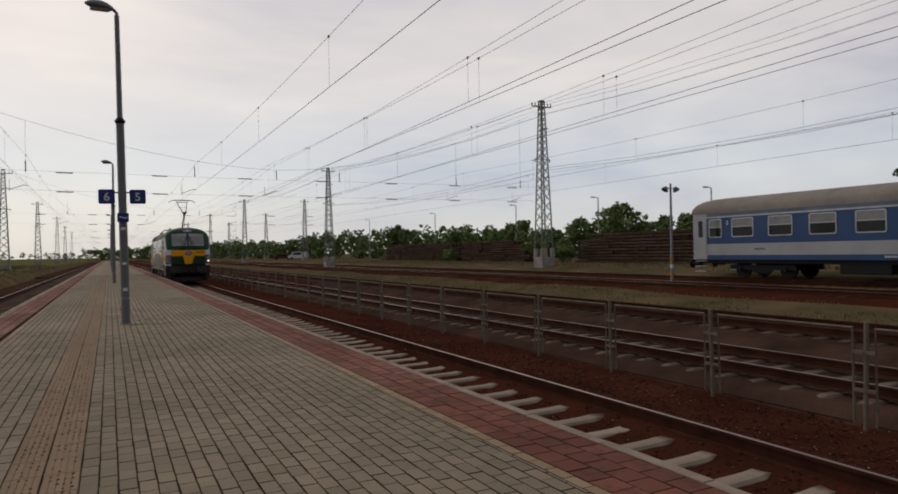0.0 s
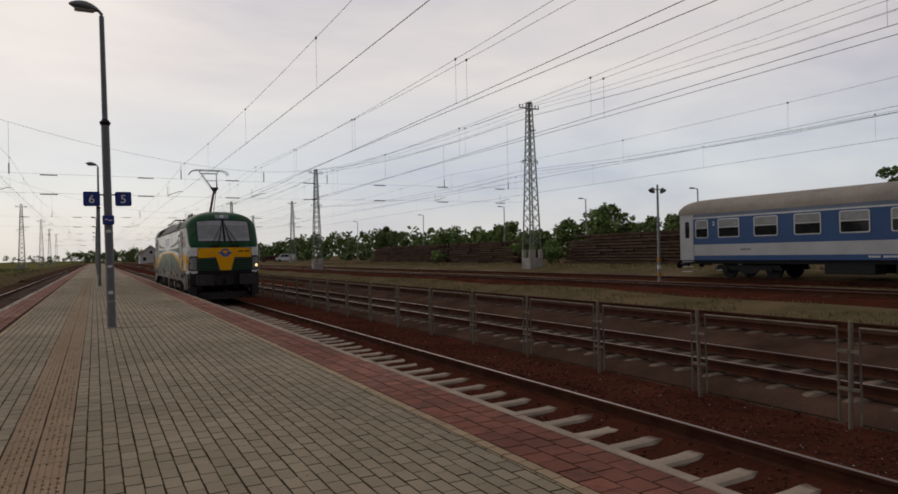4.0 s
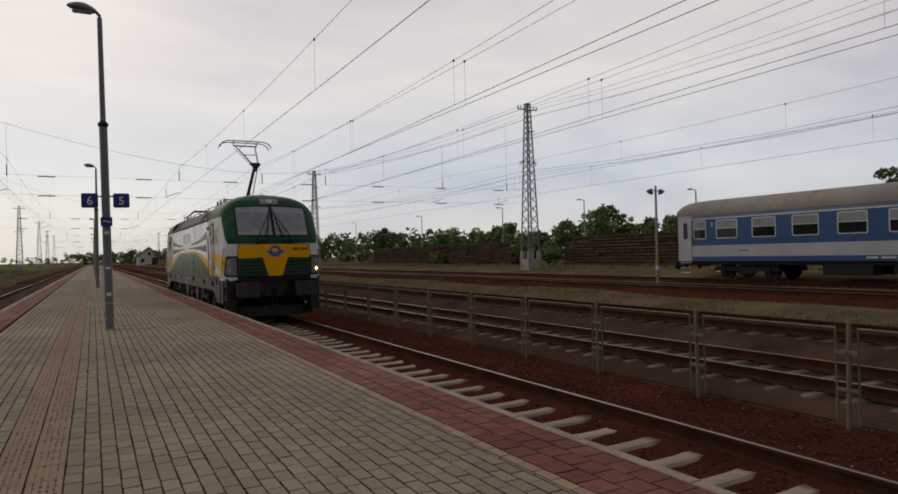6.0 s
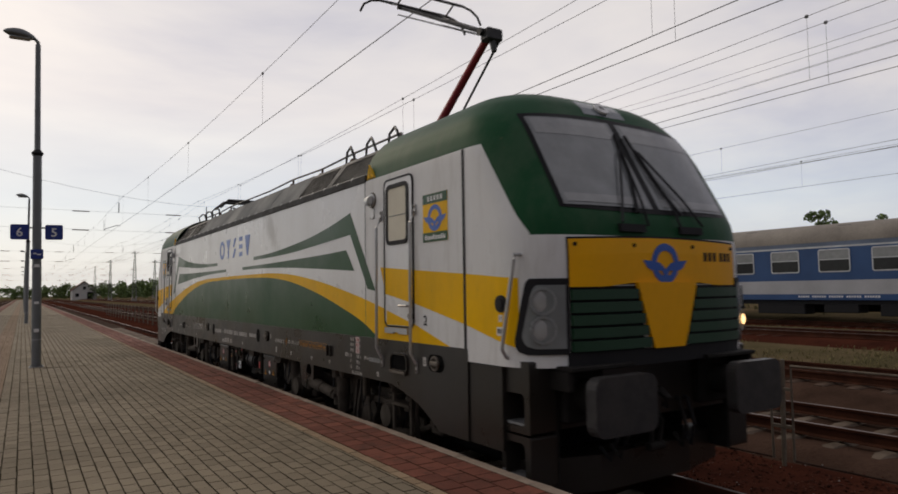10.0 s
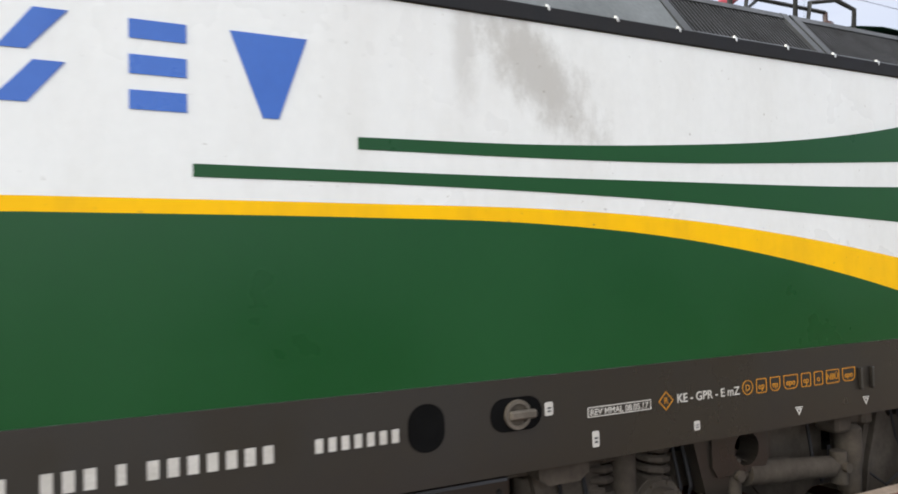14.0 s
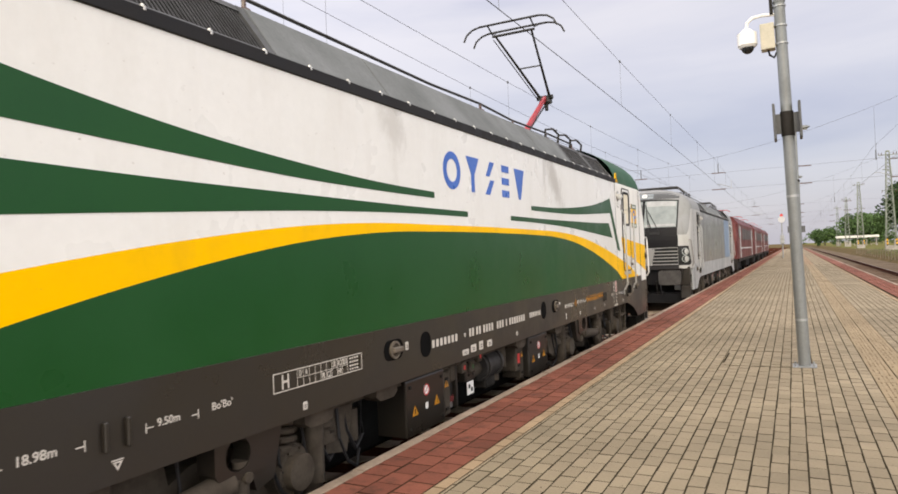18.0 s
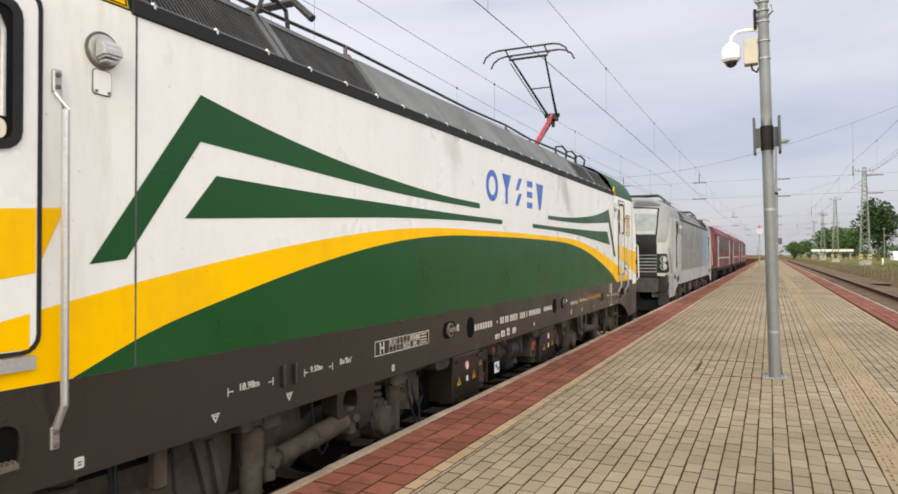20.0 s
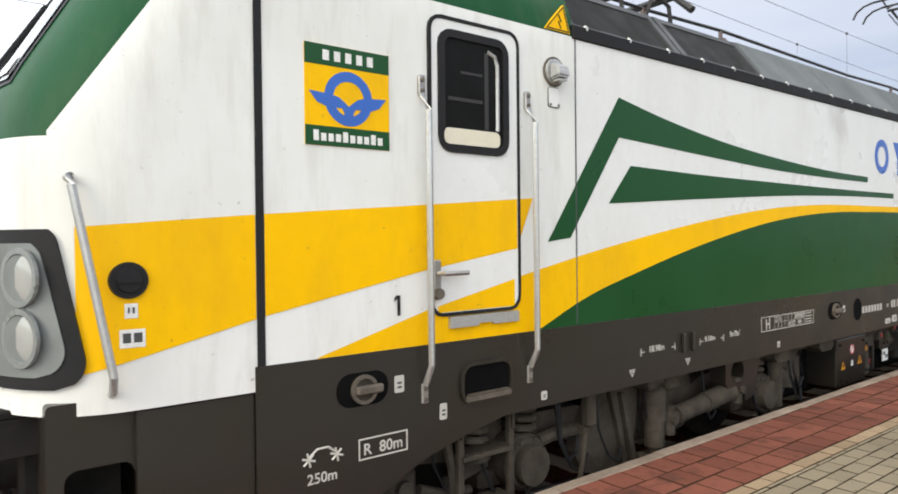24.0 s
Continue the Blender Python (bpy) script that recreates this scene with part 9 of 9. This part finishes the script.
        for d in (-1.28, 1.28):
            bm = bmesh.new()
            for sx in (-1, 1):
                cyl(bm, (sx * 0.68, c + d, 0.46), (sx * 0.81, c + d, 0.46), 0.46, n=28)
                cyl(bm, (sx * 1.0, c + d, 0.46), (sx * 1.14, c + d, 0.46), 0.13, n=12)
            cyl(bm, (-0.9, c + d, 0.46), (0.9, c + d, 0.46), 0.08, n=10)
            part("wheelset", bm, M["black"], co)
    for sx in (-1, 1):
        bm = bmesh.new()
        cyl(bm, (sx * 0.87, -0.2, 0.68), (sx * 0.87, 0.42, 0.68), 0.10, n=12)
        cyl(bm, (sx * 0.87, 0.42, 0.68), (sx * 0.87, 0.47, 0.68), 0.23, n=16)
        part("buffer", bm, M["black"], co)
    bm = bmesh.new()
    for x in (-0.62, 0.62):
        tube(bm, [(x, -0.1, 0.95), (x, 0.12, 0.95), (x, 0.12, 3.0), (x, -0.1, 3.0)], 0.09, 8)
    tube(bm, [(-0.62, 0.12, 3.0), (0.62, 0.12, 3.0)], 0.09, 8)
    part("gangway_bellows", bm, M["black"], co)


M["coach_slate"] = surface("slate_blue_cant_rail", (0.16, 0.20, 0.27), (0.12, 0.155, 0.21), 0.5, big=0.8, fine=20, bump=0.04)
coach()

# ---- stacks of old sleepers ----
tb = bmesh.new()
box(tb, -0.13, 0.13, -1.28, 1.28, 0, 0.205, 0.02)
TIMBER = bpy.data.meshes.new("old_sleeper")
tb.to_mesh(TIMBER)
tb.free()
TIMBER.materials.append(M["timber"])
for x, y0, y1, layers, label in ((37.0, 62.5, 80.0, 9, "long stack of old dark timber sleepers beside the mast"), (38.2, 81.5, 111.0, 9, "weedy stack of old dark timber sleepers"), (37.2, 33.0, 54.4, 10, "tall stack of old dark timber sleepers behind the coach")):
    st = thing("sleeper_stack", label, "sleeper stack", "sleeper stacks", (x, 0, ground_z(x)))
    rest = []
    for k in range(layers):
        slack = rng.uniform(0, 1.2) + (k > layers - 3) * rng.uniform(0, 3)
        y = y0 + slack + 1.27
        while y < y1 - slack * 0.6:
            zz = k * 0.285
            for j, dx in enumerate((0.0, 0.6, 1.2, 1.8)):
                if j == 0:
                    ob = new("old_sleeper", TIMBER)
                    ob.parent = st
                    ob.location = (dx + rng.uniform(-0.12, 0.12), y, zz + 0.02)
                    ob.rotation_euler = (rng.uniform(-0.01, 0.01), 0, rng.uniform(-0.03, 0.03))
                else:
                    rest.append((dx - 0.13, dx + 0.13, y - 1.25, y + 1.25, zz + 0.02, zz + 0.25))
            if k:
                rest.append((0.0, 2.0, y - 0.05, y + 0.05, zz - 0.05, zz + 0.03))
            y += 2.57 + rng.uniform(0, 0.03)
    tagged(bulk("inner_timber", *boxes_mesh(rest), M["timber_far"], st), kind="stuff")

# ---- yard lamps ----


def yard_lamp(x, y, h, double, label):
    yl = thing("yard_lamp", label, "lamp post", "yard lamps", (x, y, ground_z(x)))
    bm = bmesh.new()
    cyl(bm, (0, 0, -0.2), (0, 0, h), 0.085, 0.055, 12)
    part("pole", bm, M["galv"], yl, smooth=True)
    if double:
        for sx in (-1, 1):
            bm = bmesh.new()
            tube(bm, [(0, 0, h - 0.28), (sx * 0.28, 0, h - 0.22)], 0.025, 6)
            part("arm", bm, M["galv"], yl)
            bm = bmesh.new()
            cyl(bm, (sx * 0.30, 0, h - 0.20), (sx * 0.42, 0, h - 0.36), 0.09, 0.19, 16)
            part("floodlight", bm, M["pole"], yl, "bell-shaped floodlight")
        for k, (z, mat) in enumerate(((0.35, "orange"), (0.75, "white"), (1.15, "orange"))):
            bm = bmesh.new()
            cyl(bm, (0, 0, z), (0, 0, z + 0.2), 0.10, n=12)
            part("warning_band", bm, M[mat], yl)
    else:
        bm = bmesh.new()
        tube(bm, [(0, 0, h - 0.1), (-0.1, 0, h), (-0.5, 0, h + 0.05)], 0.035, 6)
        box(bm, -0.95, -0.45, -0.12, 0.12, h - 0.02, h + 0.10, 0.04)
        part("lamp_head", bm, M["pole"], yl)


yard_lamp(21.6, 26.3, 5.25, True, "slim yard lamp with two floodlights and a banded foot")
for x, y, h in ((43.5, 132, 8.2), (42.8, 99, 7.6), (42.5, 74, 7.2), (42.5, 57.5, 6.9), (42, 41.7, 6.5)):
    yard_lamp(x, y, h, False, "grey yard lamp post behind the sleeper stacks")

# ---- trees, bushes, far woods ----
tr_rng = np.random.RandomState(21)


def leaf_cards(centres, radii, per, size):
    c = np.repeat(np.asarray(centres, float), per, 0)
    r = np.repeat(np.asarray(radii, float), per)[:, None]
    d = tr_rng.normal(size=c.shape)
    d /= np.linalg.norm(d, axis=1)[:, None]
    p = c + d * r * tr_rng.uniform(0.35, 1.0, (len(c), 1)) ** 0.6 * (1, 1, 0.85)
    a = tr_rng.normal(size=c.shape)
    a /= np.linalg.norm(a, axis=1)[:, None]
    b = np.cross(a, tr_rng.normal(size=c.shape))
    b /= np.linalg.norm(b, axis=1)[:, None] + 1e-9
    s = size * tr_rng.uniform(0.6, 1.3, (len(c), 1))
    q = np.stack((p - a * s, p - b * s * 0.55, p + a * s, p + b * s * 0.55), 1).reshape(-1, 3)
    return q, np.arange(len(q)).reshape(-1, 4)


def tree(x, y, h, r, label, mat="leaf", trunk=0.35, clumps=26, per=60, size=0.24, name="tree"):
    t = thing(name, label, name, "trees along the yard", (x, y, ground_z(x) - 0.05))
    bm = bmesh.new()
    lean = tr_rng.uniform(-0.3, 0.3, 2)
    top = Vector((lean[0], lean[1], h * 0.62))
    cyl(bm, (0, 0, -0.2), (top.x * 0.5, top.y * 0.5, h * trunk), 0.05 * h * 0.5 + 0.05, 0.03 * h * 0.5 + 0.03, 8)
    cyl(bm, (top.x * 0.5, top.y * 0.5, h * trunk), top, 0.03 * h * 0.5 + 0.03, 0.03, 7)
    tips = []
    for k in range(9):
        a = 2.4 * k + tr_rng.uniform(-0.4, 0.4)
        z0 = h * (trunk * 0.8 + 0.05 * k)
        e = Vector((math.cos(a) * r * 0.7, math.sin(a) * r * 0.7, min(z0 + h * 0.22, h * 0.9)))
        cyl(bm, (top.x * 0.5, top.y * 0.5, min(z0, h * 0.6)), e, 0.045, 0.015, 5)
        tips.append(e)
    part("trunk", bm, M["bark"], t)
    cs, rs_ = [], []
    zc = h * (1 + trunk * 0.7) / 2
    hz = h - zc
    for k in range(clumps):
        d = tr_rng.normal(size=3)
        d /= np.linalg.norm(d)
        f = tr_rng.uniform(0.35, 0.92)
        cs.append((d[0] * r * f, d[1] * r * f, zc + d[2] * hz * f))
        rs_.append(r * tr_rng.uniform(0.22, 0.42))
    q, fcs = leaf_cards(cs, rs_, per, size)
    q[:, 2] = np.clip(q[:, 2], 0.05, None)
    bulk("crown", q, fcs, M[mat], t)
    return t


for x, y, h, r, mat, label in (
        (46, 123, 7.0, 3.0, "leaf_dark", "dark round-headed tree behind the yard"), (44.5, 93, 5.2, 3.2, "leaf", "broad green tree over the sleeper stack"),
        (47, 87, 4.9, 2.6, "leaf", "low green tree over the sleeper stack"), (46.5, 80, 5.6, 2.8, "leaf", "green tree behind the mast"), (49, 76, 4.6, 2.4, "leaf_dark", "low dark tree behind the stacks"),
        (50, 70.5, 6.2, 2.3, "leaf", "thin green tree beside a lamp"), (53, 66, 6.9, 3.6, "leaf", "broad green tree behind the sleeper stack"), (57, 63.5, 5.7, 2.7, "leaf_dark", "dark green tree behind the stacks"),
        (64, 65, 7.8, 2.4, "leaf", "tall green tree behind the coach"), (60, 52, 6.0, 3.0, "leaf_dark", "dark green tree behind the coach"), (79.5, 45.5, 11.0, 2.3, "leaf_dark", "tall dark tree above the coach roof"), (82, 40, 10.0, 2.4, "leaf_dark", "tall dark tree above the coach roof"),
        (-25.3, -168, 13.6, 4.1, "leaf_deep", "large dark green tree beyond the far mast"), (-21.5, -232, 9.6, 5.2, "leaf_shade", "round green tree behind the shelter"), (-26.5, -236, 9.9, 5.4, "leaf_shade", "dense round green tree behind the shelter"), (-15.5, -300, 7.0, 5.0, "leaf_shade", "round green tree in the distance"),
        (29, -135, 7.6, 3.4, "leaf_shade", "dark tree beside the white building"), (38, -140, 8.5, 4.0, "leaf_shade", "dark tree behind the white building")):
    tree(x, y, h, r, label, mat, 0.3, (70 if y < -160 else 30) if r > 2.5 else 22, 70, 0.16 + 0.045 * r)
for x, y, h, r, label in ((35.2, 58.5, 3.9, 1.7, "dense green bush beside the mast footing"), (-20.6, -82, 3.4, 2.2, "dense green bush on the embankment"), (36.0, 80.7, 1.6, 1.2, "weeds over the gap in the sleeper stack"), (36.2, 55.6, 2.6, 1.3, "bush at the end of the sleeper stack"), (-24.5, -84, 3.0, 2.0, "dense green bush on the embankment"), (31, -60, 3.0, 1.8, "bush across the tracks")):
    tree(x, y, h, r, label, "leaf" if y > 0 else "leaf_deep", 0.08, 22, 70, 0.15, "bush")


def woods(name, line_pts, depth, h, count, label, mat):
    pts = np.array(line_pts, float)
    seg = np.linalg.norm(np.diff(pts, axis=0), axis=1)
    cum = np.concatenate(([0], np.cumsum(seg)))
    cs, rs_ = [], []
    for k in range(count):
        u = tr_rng.uniform(0, cum[-1])
        i = min(int(np.searchsorted(cum, u)) - 1, len(seg) - 1)
        p = pts[max(i, 0)] + (pts[max(i, 0) + 1] - pts[max(i, 0)]) * (u - cum[max(i, 0)]) / seg[max(i, 0)]
        hh = h * (0.75 + 0.35 * noise.noise((u * 0.05, 3.1, 0)) + tr_rng.uniform(-0.15, 0.15))
        z = tr_rng.uniform(0.1, 1.0) ** 0.8 * hh
        cs.append((p[0] + tr_rng.uniform(-1, 1) * depth, p[1] + tr_rng.uniform(-1, 1) * depth, 0.5 + z))
        rs_.append(tr_rng.uniform(0.9, 2.0))
    q, fcs = leaf_cards(cs, rs_, 26, 0.55)
    tagged(bulk(name, q, fcs, M[mat]), label, "woods", kind="stuff")


woods("far_woods", ((-14, 430), (30, 345), (44, 230), (52, 160), (56, 120)), 5, 7.2, 900, "dark belt of far trees along the yard", "leaf_dark")
woods("far_woods", ((56, 120), (62, 85), (75, 60), (95, 40)), 5, 4.6, 500, "belt of trees behind the sleeper stacks", "leaf_dark")
woods("far_woods", ((-300, 520), (-120, 600), (-20, 640)), 8, 7.0, 380, "distant tree line", "leaf_dark")
woods("far_woods", ((-12, -330), (-40, -320), (-90, -300), (-160, -260)), 8, 6.5, 420, "distant green tree line", "leaf_shade")
woods("far_woods", ((20, -260), (60, -200), (110, -150)), 6, 7.0, 420, "distant tree line across the yard", "leaf_shade")


def blades(name, count, x0, x1, y0, y1, hmin, hmax, mat, label):
    x, y = tr_rng.uniform(x0, x1, count), tr_rng.uniform(y0, y1, count)
    keep = np.array([noise.noise((a * 0.35, b * 0.35, 4.0)) > -0.18 for a, b in zip(x, y)])
    x, y = x[keep], y[keep]
    z = np.array([rolling(a, b) for a, b in zip(x, y)])
    a = tr_rng.uniform(0, 6.28, len(x))
    h = tr_rng.uniform(hmin, hmax, len(x))
    w = 0.02 + h * 0.09
    c, s = np.cos(a) * w, np.sin(a) * w
    lx, ly = tr_rng.uniform(-0.4, 0.4, len(x)) * h, tr_rng.uniform(-0.4, 0.4, len(x)) * h
    q = np.stack((np.stack((x - c, y - s, z - 0.02), 1), np.stack((x + c, y + s, z - 0.02), 1), np.stack((x + lx, y + ly, z + h), 1)), 1).reshape(-1, 3)
    tagged(bulk(name, q, np.arange(len(q)).reshape(-1, 3), M[mat]), label, "grass", kind="stuff")


blades("grass_tufts", 15000, 12.6, 17.0, 4, 70, 0.03, 0.12, "grass", "dry yellow-green grass strip between the tracks")
blades("grass_tufts", 7000, 20.6, 22.6, 2, 70, 0.03, 0.14, "grass", "dry yellow-green grass strip between the tracks")
blades("grass_tufts", 10000, 26.4, 36.5, 10, 110, 0.06, 0.25, "grass", "dry grass in front of the sleeper stacks")
blades("grass_tufts", 14000, -26, -13.3, -110, -14, 0.10, 0.38, "green_grass", "green grass on the embankment")
blades("grass_tufts", 9000, -30, -13.3, 14, 140, 0.10, 0.38, "green_grass", "green grass on the embankment")
blades("weeds", 1300, 2.2, 4.0, 3, 40, 0.03, 0.10, "green_grass", "sparse weeds at the foot of the fence")

# ---- white van, red car, building, shelter, signal and far posts ----


def van(x, y, rz, label, mat, red=False):
    va = thing("car" if red else "van", label, "car" if red else "van", at=(x, y, ground_z(x)))
    va.rotation_euler = (0, 0, radians(rz))
    k = 0.72 if red else 1.0
    bm = bmesh.new()
    prism(bm, [(-2.4, 0.35), (2.4, 0.35), (2.45, 0.95), (1.75, 1.15 * k + 0.05), (1.15, 1.95 * k), (-2.2, 2.0 * k), (-2.42, 1.6 * k)], "x", -0.9, 0.9)
    for vv in bm.verts:
        if vv.co.z > 1.2 * k:
            vv.co.x *= 0.86
    part("body", bm, mat, va)
    for sx in (-1, 1):
        for y0, y1 in ((0.35, 1.25), (-0.8, 0.25)):
            bm = bmesh.new()
            prism(bm, [(y0, 1.2 * k), (y1, 1.2 * k), (y1 - 0.35 if y0 > 0 else y1, 1.75 * k), (y0, 1.75 * k)], "x", sx * 0.80, sx * 0.885)
            part("side_window", bm, M["glass"], va)
        for yy in (-1.5, 1.5):
            bm = bmesh.new()
            cyl(bm, (sx * 0.75, yy, 0.33), (sx * 0.93, yy, 0.33), 0.33, n=20)
            part("wheel", bm, M["black"], va)


van(37.5, 168, 70, "white delivery van parked beyond the yard", M["van_white"])
van(34.0, 170, 75, "dark red car parked beside the van", M["loco_red"], True)

bl = thing("station_building", "plain white rendered two-storey building across the tracks", "building", at=(30.5, -113, ground_z(30)))
bm = bmesh.new()
box(bm, -5, 5, -4, 4, -0.3, 5.6)
part("wall", bm, M["render_wall"], bl)
bm = bmesh.new()
box(bm, -5.3, 5.3, -4.3, 4.3, 5.6, 5.9, 0.03)
part("roof", bm, M["concrete"], bl, "flat grey roof edge")
for k in range(4):
    for z in (1.0, 3.6):
        for yy, side in ((4.0, 1), (-4.0, -1)):
            bm = bmesh.new()
            box(bm, -4.2 + k * 2.3, -3.0 + k * 2.3, yy - 0.05 * side, yy + 0.02 * side, z, z + 1.3)
            wd = part("window", bm, M["coach_glass"], bl)
            bm = bmesh.new()
            box(bm, -4.3 + k * 2.3, -2.9 + k * 2.3, yy, yy + 0.08 * side, z - 0.08, z)
            part("sill", bm, M["concrete"], wd)
ho = thing("house", "small white gabled house far along the tracks", "house", at=(19.0, 352, ground_z(19)))
bm = bmesh.new()
prism(bm, [(-4.9, -0.3), (4.9, -0.3), (4.9, 4.3), (0, 8.2), (-4.9, 4.3)], "y", 0, 12)
part("wall", bm, M["render_wall"], ho, "white rendered gable wall")
for sx in (-1, 1):
    bm = bmesh.new()
    prism(bm, [(0, 8.25), (sx * 5.4, 3.95), (sx * 5.4, 4.25), (0, 8.55)], "y", -0.5, 12.5)
    part("roof", bm, M["roof_tile"], ho, "brown roof slope")
for x0, x1, z0, z1 in ((1.2, 4.2, 0.0, 3.4), (-3.6, -2.2, 1.2, 2.8), (-0.6, 0.6, 4.6, 6.0)):
    bm = bmesh.new()
    box(bm, x0, x1, -0.06, 0.03, z0, z1)
    part("window" if z0 else "gate", bm, M["glass"] if z0 else M["dark"], ho)
lw = thing("low_wall", "low white rendered wall beside the building", "wall", at=(24.3, -108.5, ground_z(24)))
bm = bmesh.new()
box(bm, -2.6, 1.2, -0.15, 0.15, -0.2, 1.4, 0.02)
part("wall_body", bm, M["render_wall"], lw)
bm = bmesh.new()
box(bm, -2.65, 1.25, -0.2, 0.2, 1.4, 1.5, 0.02)
part("coping", bm, M["concrete"], lw)

sh = thing("platform_shelter", "long low shelter with a white canopy roof on posts", "shelter", at=(-20.6, -222, ground_z(-20.6)))
bm = bmesh.new()
box(bm, -5.2, 5.2, -1.6, 1.6, 2.25, 2.9, 0.05)
part("canopy", bm, M["render_wall"], sh, "white canopy fascia")
for x in (-4.6, -2.3, 0, 2.3, 4.6):
    bm = bmesh.new()
    box(bm, x - 0.12, x + 0.12, -0.12, 0.12, -0.2, 2.25)
    part("post", bm, M["concrete"], sh)
for x in (-4.1, 1.4):
    bm = bmesh.new()
    box(bm, x - 0.9, x + 0.9, -0.3, 0.3, 0.42, 0.5)
    box(bm, x - 0.8, x - 0.7, -0.25, 0.25, 0, 0.42)
    box(bm, x + 0.7, x + 0.8, -0.25, 0.25, 0, 0.42)
    part("bench", bm, M["concrete"], sh)

sg = thing("platform_signal", "grey signal post with a white and a red disc", "signal", at=(-3.5, -78, HP))
bm = bmesh.new()
cyl(bm, (0, 0, 0), (0, 0, 4.6), 0.07, n=10)
part("post", bm, M["galv"], sg)
bm = bmesh.new()
cyl(bm, (0, 0.08, 4.02), (0, 0.12, 4.02), 0.33, n=24)
part("disc", bm, M["coach_white"], sg, "round white signal disc")
bm = bmesh.new()
cyl(bm, (0, 0.02, 4.46), (0, 0.10, 4.46), 0.15, n=16)
part("red_disc", bm, M["warn_red"], sg)
bm = bmesh.new()
box(bm, -0.2, 0.2, 0.05, 0.2, 1.5, 2.4, 0.03)
part("cabinet", bm, M["galv"], sg)
sb = thing("hanging_sign", "dark hanging display board on a bracket post", "sign", at=(-4.75, -82, HP))
bm = bmesh.new()
cyl(bm, (0, 0, 0), (0, 0, 3.6), 0.06, n=10)
part("post", bm, M["galv"], sb)
bm = bmesh.new()
box(bm, -0.95, 0.75, 0.02, 0.18, 2.65, 3.35, 0.02)
part("board", bm, M["roof_dark"], sb)
bm = bmesh.new()
tube(bm, [(0, 0, 3.5), (0.9, 0, 3.5)], 0.03, 6)
part("bracket", bm, M["galv"], sb)

hw = thing("hedge_wall", "long low dark hedge on the embankment", "hedge", at=(-27, -118, ground_z(-27)))
q, fcs = leaf_cards([(tr_rng.uniform(-6, 5), tr_rng.uniform(-0.6, 0.6), tr_rng.uniform(0.2, 1.9)) for _ in range(70)], [0.5] * 70, 60, 0.14)
bulk("hedge_leaves", q, fcs, M["leaf_dark"], hw)
cv = thing("van", "white van parked beyond the embankment", "van", at=(-25.5, -146, ground_z(-25)))
bm = bmesh.new()
prism(bm, [(-2.2, 0.35), (2.2, 0.35), (2.2, 1.1), (1.5, 1.9), (-2.1, 2.0), (-2.2, 1.0)], "x", -0.85, 0.85)
part("body", bm, M["van_white"], cv)
bm = bmesh.new()
prism(bm, [(-1.9, 1.2), (1.5, 1.2), (1.2, 1.7), (-1.8, 1.75)], "x", -0.87, 0.87)
part("windows", bm, M["glass"], cv)
for k, (x, y, h) in enumerate(((-24, -150, 6.4), (-29, -152, 7.0), (-35, -150, 6.6), (-33, -190, 7.5), (-41, -150, 6.5))):
    po = thing("signal_post", "slim grey steel post beyond the embankment", "post", "far posts", (x, y, ground_z(x)))
    bm = bmesh.new()
    cyl(bm, (0, 0, -0.2), (0, 0, h), 0.08, 0.06, 8)
    part("pole", bm, M["lattice"], po)
    bm = bmesh.new()
    box(bm, -0.35, 0.35, -0.05, 0.05, h - 0.15, h - 0.05)
    part("cross_piece", bm, M["lattice"], po)
for z in (4.6, 5.6):
    bm = bmesh.new()
    tube(bm, [(-24, -150, z), (-29, -152, z + 0.1), (-35, -150, z), (-41, -150, z)], 0.05, 5)
    tagged(finish("rail_pipe", bm, M["lattice"]), "thin horizontal pipe between far posts", "pipe")
for x, y in ((-18.2, -78), (-17.6, -102)):
    mk = thing("marker_post", "short white marker post in the grass", "post", "marker posts", (x, y, ground_z(x)))
    bm = bmesh.new()
    box(bm, -0.08, 0.08, -0.08, 0.08, -0.1, 0.9, 0.02)
    part("marker", bm, M["white"], mk)

# ---- what moves ----


def motions():
    walk(ENGINE, [(t, pose(0, y, 0)) for t, y in LOCO])
    ts = np.array([t for t, _ in LOCO])
    vs = np.array([y for _, y in LOCO])
    run = curve(ts, vs)
    for ws in ENGINE_SETS:
        b = ws.location.copy()
        rows = []
        for k in range(0, 241):
            t = k / 10
            rows.append((t, pose(b.x, b.y, b.z, math.degrees((vs[0] - run(t)) / 0.625), 0, 0)))
        walk(ws, rows)


motions()
